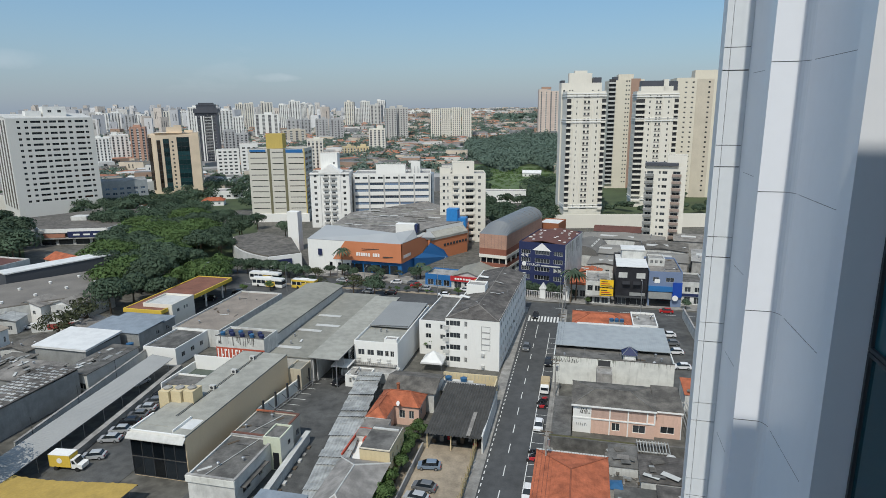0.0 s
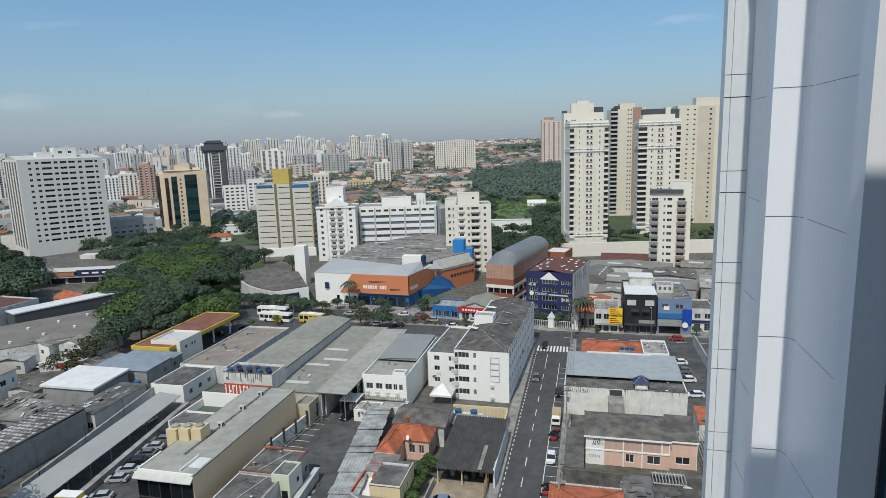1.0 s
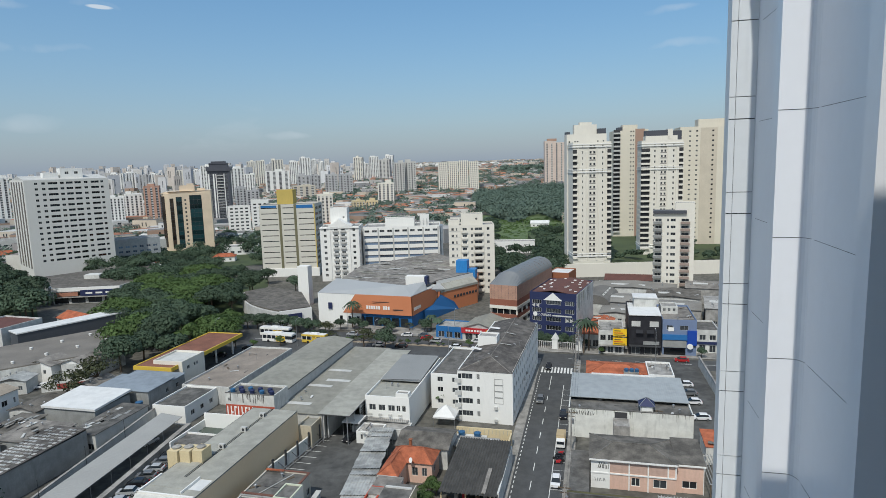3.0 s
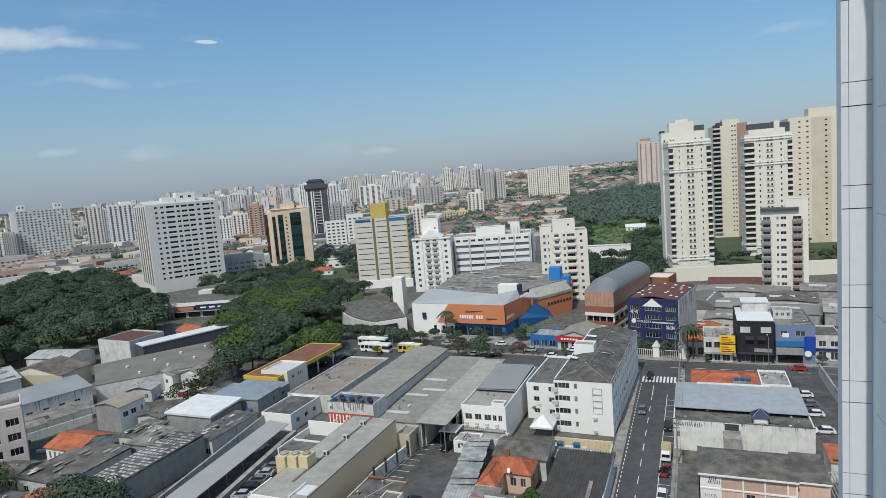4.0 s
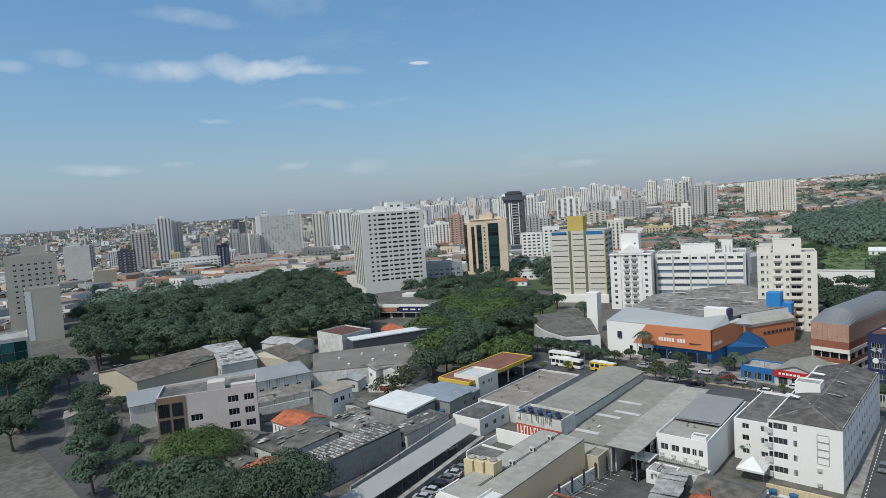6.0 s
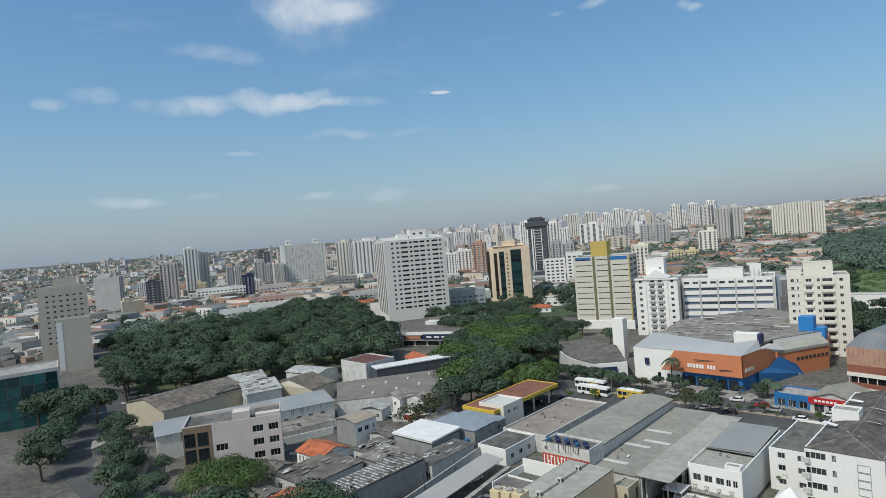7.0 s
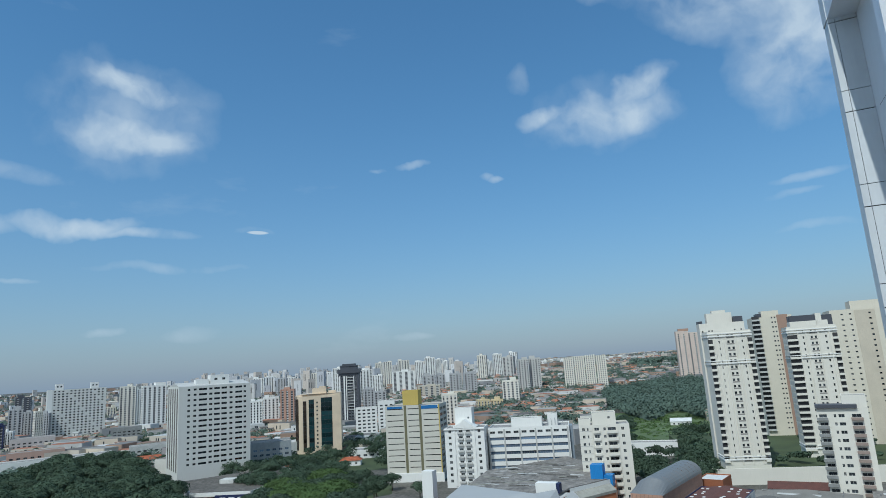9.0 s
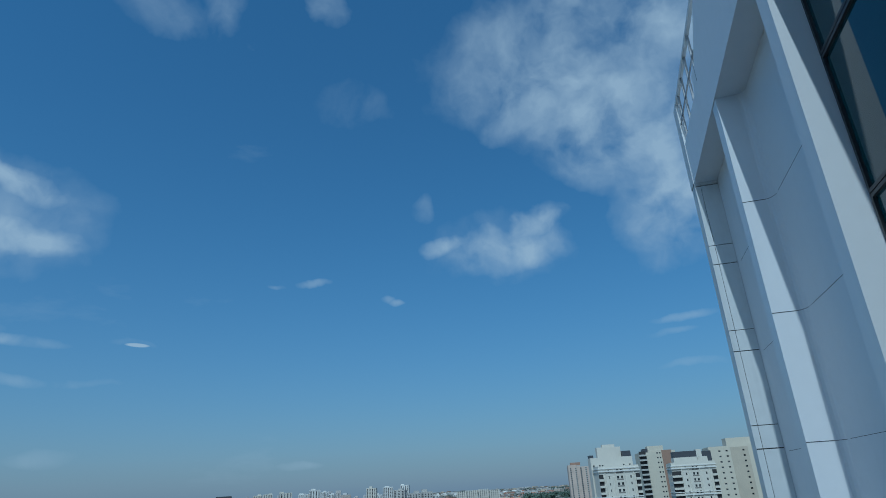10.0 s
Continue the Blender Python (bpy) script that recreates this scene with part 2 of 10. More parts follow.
BLACK = mat("black_cladding", (0.015, 0.016, 0.02), rough=0.35, stain=0.0)
RED = mat("red_paint", (0.45, 0.03, 0.035), rough=0.5)
CLAY = mat("clay_tile", (0.38, 0.115, 0.055), var=0.4, big=0.5, stain=0.15, ribs=0.25, axis="X", mottle=0.4)
FIBRE = mat("weathered_fibre_cement", (0.125, 0.115, 0.10), var=0.5, big=0.3, stain=0.0, ribs=0.35, axis="X", mottle=0.55)
FIBRE2 = mat("grey_fibre_cement", (0.215, 0.20, 0.18), var=0.45, big=0.25, stain=0.0, ribs=0.35, axis="X", mottle=0.5)
ZINC = mat("galvanised_sheet", (0.37, 0.375, 0.36), rough=0.6, spec=0.2, var=0.25, big=0.35, stain=0.0, metal=0.05, ribs=0.4, axis="X", mottle=0.45)
PALEROOF = mat("pale_grey_roof_sheet", (0.335, 0.33, 0.29), rough=0.75, spec=0.12, var=0.16, big=0.12, stain=0.0, ribs=0.5, axis="X", mottle=0.2)
MIDROOF = mat("grey_green_roof_sheet", (0.265, 0.26, 0.225), rough=0.75, spec=0.12, var=0.16, big=0.12, stain=0.0, ribs=0.5, axis="X", mottle=0.2)
BLUEROOF = mat("blue_grey_roof_sheet", (0.23, 0.265, 0.30), rough=0.65, spec=0.15, var=0.12, stain=0.0, ribs=0.5, axis="X", mottle=0.2)
WHITEROOF = mat("white_roof_sheet", (0.66, 0.66, 0.64), rough=0.5, var=0.05, stain=0.0, ribs=0.5, axis="X", mottle=0.12)
MAROON = mat("maroon_roof_sheet", (0.12, 0.055, 0.045), var=0.35, big=0.5, stain=0.0, ribs=0.5, axis="Y")
ASPHALT = mat("asphalt", (0.074, 0.076, 0.076), var=0.3, big=0.12, stain=0.0, fine=6, mottle=0.25)
YARD = mat("worn_yard_asphalt", (0.084, 0.085, 0.082), var=0.45, big=0.2, stain=0.0, fine=5, mottle=0.4)
PAVE = mat("pavement_concrete", (0.26, 0.25, 0.23), var=0.35, big=0.4, stain=0.0, mottle=0.4)
DIRT = mat("dusty_earth", (0.30, 0.25, 0.185), var=0.35, big=0.3, stain=0.0, mottle=0.3)
# darker than GRASS: the shade under trees is put into its colour
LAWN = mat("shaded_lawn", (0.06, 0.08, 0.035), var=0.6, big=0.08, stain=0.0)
GRASS = mat("rough_grass", (0.10, 0.14, 0.06), var=0.6, big=0.08, stain=0.0)
URBAN = mat("city_ground", (0.115, 0.11, 0.095), var=0.6, big=0.02, fine=0.4, stain=0.0, mottle=0.5)
LINE = mat("road_paint", (0.66, 0.66, 0.63), stain=0.0, var=0.25)
# distance haze is put into this leaf colour: paler and bluer than near leaves
WOODLEAF = leaf_mat("hazed_wood_leaves", (0.13, 0.18, 0.142), var=0.5, big=0.03, fine=0.3, island=0.12, rough=0.8, spec=0.12)
LEAF = leaf_mat("leaves", (0.078, 0.115, 0.074), var=0.55, big=0.06, fine=0.3, island=0.15, rough=0.7, spec=0.15)
LEAF2 = leaf_mat("bright_leaves", (0.094, 0.148, 0.052), var=0.5, big=0.15, fine=0.4, island=0.18, rough=0.7, spec=0.15)
LEAF3 = leaf_mat("dry_leaves", (0.078, 0.088, 0.048), var=0.5, big=0.15, fine=1.5, island=0.5, rough=0.8, spec=0.12)
BARK = mat("bark", (0.11, 0.085, 0.06), var=0.4)
STEEL = mat("painted_steel", (0.35, 0.36, 0.37), rough=0.4, metal=0.6, stain=0)
DARKSTEEL = mat("dark_metal", (0.045, 0.047, 0.05), rough=0.4, stain=0)
TYRE = mat("tyre_rubber", (0.02, 0.02, 0.02), stain=0)
PANEL = mat("white_metal_panel", (0.82, 0.83, 0.85), rough=0.35, var=0.03, stain=0.06, bump=0.02)
PANEL2 = mat("weathered_white_panel", (0.70, 0.72, 0.725), rough=0.45, var=0.07, stain=0.22, bump=0.03)
JOINT = mat("dark_joint", (0.09, 0.09, 0.095), stain=0)
TANKBLUE = mat("blue_water_tank", (0.035, 0.11, 0.22), rough=0.4, stain=0.1)
GLASS = glass_mat("window_glass", (0.035, 0.04, 0.045))
DARKGLASS = glass_mat("dark_tinted_glass", (0.012, 0.016, 0.02), 0.05)
TEALGLASS = glass_mat("teal_tinted_glass", (0.012, 0.05, 0.06), 0.04)
BAMBOO = mat("weathered_bamboo", (0.33, 0.27, 0.15), var=0.4)
CLAYDARK = mat("darkened_ridge_tile", (0.26, 0.085, 0.045), var=0.4, big=0.8)
GREYTILE = mat("grey_weathered_tile", (0.27, 0.255, 0.235), var=0.25, big=0.4, stain=0.1, ribs=0.3, axis="X", mottle=0.4)
FIBREDARK = mat("soot_dark_fibre_cement", (0.115, 0.105, 0.095), var=0.6, big=0.25, stain=0.0, ribs=0.5, axis="Y", mottle=0.6)
BLUEROOF2 = mat("pale_blue_grey_roof", (0.31, 0.335, 0.345), rough=0.55, var=0.06, stain=0.0, ribs=0.5, axis="X", mottle=0.15)
DULLGREEN = mat("algae_streak", (0.34, 0.36, 0.30), var=0.3)
PINKBROWN = mat("brownish_pink_paint", (0.47, 0.33, 0.27), stain=0.2)
# near-black: shade painted where recesses and openings would be; also sign lines, windows
SHADE = mat("dark_and_painted_shade", (0.05, 0.05, 0.052), stain=0)
HOUSE_WALLS = mat("house_walls", (0.5, 0.5, 0.5), stain=0.2, ramp=[(0.62, 0.60, 0.55), (0.5, 0.45, 0.38), (0.66, 0.65, 0.62), (0.34, 0.24, 0.18), (0.45, 0.44, 0.42), (0.58, 0.50, 0.40), (0.30, 0.30, 0.30)])
HILL_WALLS = mat("hill_house_walls", (0.5, 0.5, 0.5), stain=0.15, ramp=[(0.70, 0.68, 0.64), (0.62, 0.52, 0.40), (0.66, 0.65, 0.62), (0.50, 0.31, 0.21), (0.60, 0.58, 0.54), (0.42, 0.40, 0.38)])
HILL_ROOFS = mat("hill_house_roofs", (0.3, 0.3, 0.3), var=0.3, stain=0, ramp=[(0.38, 0.17, 0.10), (0.42, 0.22, 0.14), (0.46, 0.45, 0.43), (0.28, 0.26, 0.24), (0.34, 0.15, 0.09), (0.20, 0.19, 0.18)])
HOUSE_ROOFS = mat("house_roofs", (0.3, 0.3, 0.3), var=0.3, stain=0, ramp=[(0.30, 0.13, 0.075), (0.33, 0.15, 0.09), (0.17, 0.165, 0.155), (0.25, 0.245, 0.23), (0.22, 0.20, 0.18), (0.42, 0.43, 0.42), (0.13, 0.12, 0.11), (0.24, 0.16, 0.12), (0.34, 0.33, 0.31), (0.20, 0.19, 0.18), (0.5, 0.5, 0.49), (0.16, 0.16, 0.155)])


# ---- building blocks ----
class Shape:
    """Collects corners and faces for one mesh."""

    def __init__(self):
        self.v, self.f, self.m, self.n = [], [], [], []

    def add(self, verts, faces, mi=0):
        k = len(self.v)
        self.v.extend(tuple(p) for p in verts)
        for f in faces:
            self.f.append(tuple(k + i for i in f))
            self.m.append(mi)
        return self

    def box(self, x0, x1, y0, y1, z0, z1, mi=0):
        return self.add([(x0, y0, z0), (x1, y0, z0), (x1, y1, z0), (x0, y1, z0), (x0, y0, z1), (x1, y0, z1), (x1, y1, z1), (x0, y1, z1)],
                        [(0, 3, 2, 1), (4, 5, 6, 7), (0, 1, 5, 4), (1, 2, 6, 5), (2, 3, 7, 6), (3, 0, 4, 7)], mi)

    def prism(self, pts, z0, z1, mi=0):
        n = len(pts)
        return self.add([(x, y, z0) for x, y in pts] + [(x, y, z1) for x, y in pts],
                        [tuple(range(n))[::-1], tuple(range(n, 2 * n))] + [(i, (i + 1) % n, n + (i + 1) % n, n + i) for i in range(n)], mi)

    def tube(self, a, b, ra, rb, n=8, mi=0):
        a, b = Vector(a), Vector(b)
        w = (b - a).normalized()
        s = w.orthogonal().normalized()
        t = w.cross(s)
        ring = [(math.cos(2 * math.pi * i / n), math.sin(2 * math.pi * i / n)) for i in range(n)]
        return self.add([a + (s * c + t * d) * ra for c, d in ring] + [b + (s * c + t * d) * rb for c, d in ring],
                        [(i, (i + 1) % n, n + (i + 1) % n, n + i) for i in range(n)] + [tuple(range(n))[::-1], tuple(range(n, 2 * n))], mi)

    def weld(self):
        """Joins corners that lie in one place."""
        seen, index, verts = {}, [], []
        for p in self.v:
            key = (round(p[0], 3), round(p[1], 3), round(p[2], 3))
            if key not in seen:
                seen[key] = len(verts)
                verts.append(p)
            index.append(seen[key])
        self.v, self.f = verts, [tuple(index[i] for i in f) for f in self.f]
        return self

    def mesh(self, name, *mats):
        me = bpy.data.meshes.new(name)
        me.from_pydata(self.v, [], self.f)
        for m in mats:
            me.materials.append(m)
        if len(mats) > 1:
            me.polygons.foreach_set("material_index", self.m)
        me.update()
        if self.n:
            me.polygons.foreach_set("use_smooth", [True] * len(me.polygons))
            me.normals_split_custom_set_from_vertices(self.n)
        return me


def thing(name, m, label, category, group="", kind=""):
    ob = new(name)
    ob.empty_display_size = 0.5
    ob.matrix_world = m
    return tagged(ob, label, category, group, kind)


def part(name, shape, mats, parent, label="", m=None):
    """One mesh under a thing or a part."""
    if isinstance(shape, Shape):
        shape = shape.mesh(name, *(mats if isinstance(mats, (list, tuple)) else [mats]))
    ob = new(name, shape)
    ob.parent = parent
    if m is not None:
        ob.matrix_basis = m
    return tagged(ob, label)


def solid(name, shape, mats, m, label, category, group="", kind=""):
    """A thing of one mesh."""
    ob = new(name, shape.mesh(name, *(mats if isinstance(mats, (list, tuple)) else [mats])))
    ob.matrix_world = m
    return tagged(ob, label, category, group, kind)


def rep(a, b, n, w):
    """n openings of width w spread evenly from a to b."""
    s = (b - a) / n
    return [(a + s * (i + 0.5) - w / 2, a + s * (i + 0.5) + w / 2) for i in range(n)]


PANES = {}


def pane_mesh(w, h, frame_mat, glass_mat_, bars):
    """A window: a frame with its bars, and the panes set a little back in it."""
    key = (round(w, 2), round(h, 2), frame_mat.name, glass_mat_.name, bars)
    if key not in PANES:
        s, f = Shape(), min(0.07, w * 0.1)
        cuts = [(-w / 2 + w * i / bars + (f if i == 0 else f / 2), -w / 2 + w * (i + 1) / bars - (f if i == bars - 1 else f / 2)) for i in range(bars)]
        xs = sorted({-w / 2, w / 2, *[e for c in cuts for e in c]})
        zs = [0, f, h - f, h]
        for i in range(len(xs) - 1):
            for k in range(3):
                q = [(xs[i], zs[k]), (xs[i + 1], zs[k]), (xs[i + 1], zs[k + 1]), (xs[i], zs[k + 1])]
                if i % 2 and k == 1:
                    s.add([(x, -0.02, z) for x, z in q] + [(x, 0.04, z) for x, z in q], [(0, 1, 5, 4), (1, 2, 6, 5), (2, 3, 7, 6), (3, 0, 4, 7)], 0)
                    s.add([(x, 0.04, z) for x, z in q], [(0, 1, 2, 3)], 1)
                else:
                    s.add([(x, -0.02, z) for x, z in q], [(0, 1, 2, 3)], 0)
        s.add([(-w / 2, -0.02, 0), (w / 2, -0.02, 0), (w / 2, -0.02, h), (-w / 2, -0.02, h), (-w / 2, 0.06, 0), (w / 2, 0.06, 0), (w / 2, 0.06, h), (-w / 2, 0.06, h)], [(0, 4, 5, 1), (1, 5, 6, 2), (2, 6, 7, 3), (3, 7, 4, 0), (4, 7, 6, 5)], 0)
        s.weld()
        PANES[key] = s.mesh("window", frame_mat, glass_mat_)
    return PANES[key]


def opening_wall(s, width, z0, z1, xs, zs, place, depth=0.2, mi=0, holes=None, cuts=()):
    """A wall with real recessed openings, in the shape s. place(x, out, z): a point x along the wall, out in front of it, at height z."""
    bx = sorted({0.0, width, *[e for x in xs for e in x]})
    bz = sorted({z0, z1, *[e for z in zs for e in z], *[c for c in cuts if not any(a - 1e-6 < c < b for a, b in zs)]})
    xo, zo = {round(a, 4) for a, b in xs}, {round(a, 4) for a, b in zs}
    for i in range(len(bx) - 1):
        for k in range(len(bz) - 1):
            a, b, c, d = bx[i], bx[i + 1], bz[k], bz[k + 1]
            hole = round(a, 4) in xo and round(c, 4) in zo and (holes is None or holes(a, c))
            if not hole:
                s.add([place(a, 0, c), place(b, 0, c), place(b, 0, d), place(a, 0, d)], [(0, 1, 2, 3)], mi)
            else:
                s.add([place(a, 0, c), place(b, 0, c), place(b, 0, d), place(a, 0, d), place(a, -depth, c), place(b, -depth, c), place(b, -depth, d), place(a, -depth, d)],
                      [(0, 1, 5, 4), (1, 2, 6, 5), (2, 3, 7, 6), (3, 0, 4, 7), (4, 5, 6, 7)], mi)


FACES = {"front": (lambda w, d: ((lambda x, o, z: (-w / 2 + x, -o, z)), w, 0)),
         "right": (lambda w, d: ((lambda x, o, z: (w / 2 + o, x, z)), d, 90)),
         "back": (lambda w, d: ((lambda x, o, z: (w / 2 - x, d + o, z)), w, 180)),
         "left": (lambda w, d: ((lambda x, o, z: (-w / 2 - o, d - x, z)), d, 270))}


def block(parent, w, d, z0, z1, wall, faces=None, frame_mat=None, pane=None, bars=2, depth=0.2, roof=None, parapet=0.6, x=0.0, y=0.0, wall_name="wall", sill=None):
    """A storeyed block, its front middle at (x, y) of its parent: walls with recessed windows, each window a part, a flat roof behind a parapet.
    faces: for front, right, back, left the openings along the wall and up it."""
    faces = faces or {}
    base = Matrix.Translation((x, y, 0))
    s = Shape()
    wins = []
    cuts = {e for xs, zs, *more in faces.values() for z in zs for e in z}
    for key, make in FACES.items():
        place, length, turn = make(w, d)
        xs, zs, *more = faces.get(key, ([], []))
        holes = more[0] if more else None
        opening_wall(s, length, z0, z1, xs, zs, place, depth, 0, holes, cuts)
        for a, b in xs:
            for c, e in zs:
                if holes is None or holes(a, c):
                    p = place((a + b) / 2, -depth + 0.07, c)
                    wins.append((b - a, e - c, Matrix.Translation(p) @ Matrix.Rotation(radians(turn), 4, "Z")))
    t = 0.25
    zr = z1 - parapet
    if parapet:
        s.add([(-w / 2, 0, z1), (w / 2, 0, z1), (w / 2, d, z1), (-w / 2, d, z1), (-w / 2 + t, t, z1), (w / 2 - t, t, z1), (w / 2 - t, d - t, z1), (-w / 2 + t, d - t, z1),
               (-w / 2 + t, t, zr), (w / 2 - t, t, zr), (w / 2 - t, d - t, zr), (-w / 2 + t, d - t, zr)],
              [(0, 1, 5, 4), (1, 2, 6, 5), (2, 3, 7, 6), (3, 0, 4, 7), (4, 5, 9, 8), (5, 6, 10, 9), (6, 7, 11, 10), (7, 4, 8, 11)])
    body = part(wall_name, s.weld(), wall, parent, m=base)
    if parapet:
        part("roof", Shape().box(-w / 2 + t, w / 2 - t, t, d - t, zr - 0.25, zr), roof or CONCRETE, parent, m=base)
    for ww, wh, m in wins:
        ob = new("window", pane_mesh(ww, wh, frame_mat or LIGHTGREY, pane or GLASS, bars))
        ob.parent = parent
        ob.matrix_basis = base @ m
    return body


def gable(parent, w, d, z0, z1, roof, x=0.0, y=0.0, over=0.4, along="y", gable_mat=None, thick=0.14):
    """A pitched roof of two slabs with eaves, and the gable ends under it."""
    W_, D_ = (w, d) if along == "y" else (d, w)
    for side in (-1, 1):
        s = Shape()
        e, r = side * (W_ / 2 + over), 0.0
        drop = (z1 - z0) * over / (W_ / 2)
        q = []
        for k in (-over, D_ + over):
            for a, z in ((e, z0 - drop), (r, z1), (r, z1 + thick), (e, z0 - drop + thick)):
                if along == "y":
                    q.append((x + a, y + k, z))
                else:
                    q.append((x + k - D_ / 2, y + W_ / 2 + a, z))
        s.add(q, [(0, 1, 2, 3), (7, 6, 5, 4), (0, 4, 5, 1), (3, 2, 6, 7), (0, 3, 7, 4), (1, 5, 6, 2)])
        part("roof_slope", s, roof, parent)
    if gable_mat:
        for k in (0.05, D_ - 0.05):
            if along == "y":
                tri = [(x - W_ / 2, y + k, z0), (x + W_ / 2, y + k, z0), (x, y + k, z1)]
            else:
                tri = [(x + k - D_ / 2, y, z0), (x + k - D_ / 2, y + W_, z0), (x + k - D_ / 2, y + W_ / 2, z1)]
            part("gable_end", Shape().add(tri, [(0, 1, 2)]), gable_mat, parent)


def slab_roof(parent, x0, x1, y0, y1, za, zb, roof, over=0.3, thick=0.15, name="roof", label=""):
    """A single-pitch roof: za at the front eave (y0), zb at the back."""
    y0, y1, x0, x1 = y0 - over, y1 + over, x0 - over, x1 + over
    s = Shape().add([(x0, y0, za), (x1, y0, za), (x1, y1, zb), (x0, y1, zb), (x0, y0, za + thick), (x1, y0, za + thick), (x1, y1, zb + thick), (x0, y1, zb + thick)],
                    [(0, 3, 2, 1), (4, 5, 6, 7), (0, 1, 5, 4), (1, 2, 6, 5), (2, 3, 7, 6), (3, 0, 4, 7)])
    return part(name, s, roof, parent, label)


def smooth(a, b, x):
    x = min(1.0, max(0.0, (x - a) / (b - a)))
    return x * x * (3 - 2 * x)


def ground_z(x, y):
    """The lie of the land: level near by, rising to low hills, sooner on the side of the wood."""
    r, az = math.hypot(x, y), math.degrees(math.atan2(-x, y))
    near = float(np.interp(r, [0, 470, 900, 1400, 1900, 3000, 4800], [0, 0, 10, 32, 50, 62, 72]))
    far = float(np.interp(r, [0, 1200, 2000, 3500, 4800], [0, 0, 14, 44, 60]))
    k = smooth(2, 16, az)
    return near * (1 - k) + far * k


def polar(az, r):
    a = radians(az)
    return -r * math.sin(a), r * math.cos(a)


# ---- the ground, the streets ----
def make_ground():
    s = Shape()
    rings = [30, 90, 180, 300, 420, 560, 720, 900, 1150, 1400, 1700, 2000, 2400, 2900, 3500, 4200, 4850]
    n = 96
    s.v.append((0, 0, 0))
    for r in rings:
        for i in range(n):
            a = 2 * math.pi * i / n
            x, y = r * math.sin(a), r * math.cos(a)
            s.v.append((x, y, ground_z(x, y)))
    for i in range(n):
        s.f.append((0, 1 + (i + 1) % n, 1 + i))
        s.m.append(0)
    for k in range(len(rings) - 1):
        for i in range(n):
            a, b = 1 + k * n + i, 1 + k * n + (i + 1) % n
            s.f.append((a, b, b + n, a + n))
            s.m.append(0)
    return solid("ground", s, URBAN, Matrix(), "dusty grey-brown city ground reaching to the hills", "ground", kind="structure")


make_ground()


def sheet(name, pts, z, m, label, category, kind="structure", thick=0.05):
    return solid(name, Shape().prism(pts, z - thick, z), m, gp(0, 0), label, category, kind=kind)


sheet("road", [(-14.6, 40), (-5.4, 40), (-5.4, 181.5), (-15.4, 181.5)], 0.05, ASPHALT, "two-lane asphalt side street with worn white lines", "road")
sheet("avenue", [(-340, 266), (-235, 240), (-158, 205), (-118, 179), (62, 177.4), (62, 186.4), (-14, 187.2), (-30, 192), (-80, 202), (-116, 199), (-153, 214), (-231, 249), (-338, 275)], 0.055, ASPHALT, "wide asphalt avenue with a planted strip", "road")
sheet("pavement_west", [(-17.0, 40), (-14.6, 40), (-15.4, 181.5), (-17.4, 181.5)], 0.17, PAVE, "worn grey concrete pavement with a raised kerb", "pavement")
sheet("pavement_east", [(-5.4, 40), (-3.6, 40), (-3.6, 181.5), (-5.4, 181.5)], 0.17, PAVE, "worn grey concrete pavement with a raised kerb", "pavement")
sheet("pavement_north", [(-100, 203.4), (-80, 203.2), (-30, 193.2), (-14, 188.4), (62, 187.6), (62, 193), (-14, 200), (-30, 206), (-80, 211), (-100, 212)], 0.17, PAVE, "wide pale pavement along the avenue", "pavement")
sheet("parking_yard", [(-90, 58), (-73.5, 58), (-73.5, 103), (-90, 103)], 0.06, YARD, "dark asphalt parking yard with parked cars", "yard")
sheet("delivery_yard", [(-60.5, 70), (-41, 70), (-46, 123), (-60.5, 123)], 0.06, YARD, "dark asphalt delivery yard with faded bay lines", "yard")
sheet("dirt_lot", [(-28.5, 60), (-15.5, 60), (-16.3, 98), (-28.5, 98)], 0.06, DIRT, "dusty bare earth car lot", "yard")
sheet("station_forecourt", [(-128, 138), (-84, 166), (-84, 180), (-110, 181), (-150, 178)], 0.06, YARD, "grey forecourt of a filling station", "yard")
sheet("east_yard", [(21, 128), (32, 128), (32, 181), (14, 181), (14, 172), (21, 172)], 0.06, YARD, "dark asphalt yard with parked cars", "yard")
sheet("crossing_street", [(-330, 60), (-100, 40), (-100, 52), (-252, 78), (-262, 116), (-300, 112)], 0.058, ASPHALT, "asphalt cross street with zebra crossings", "road")


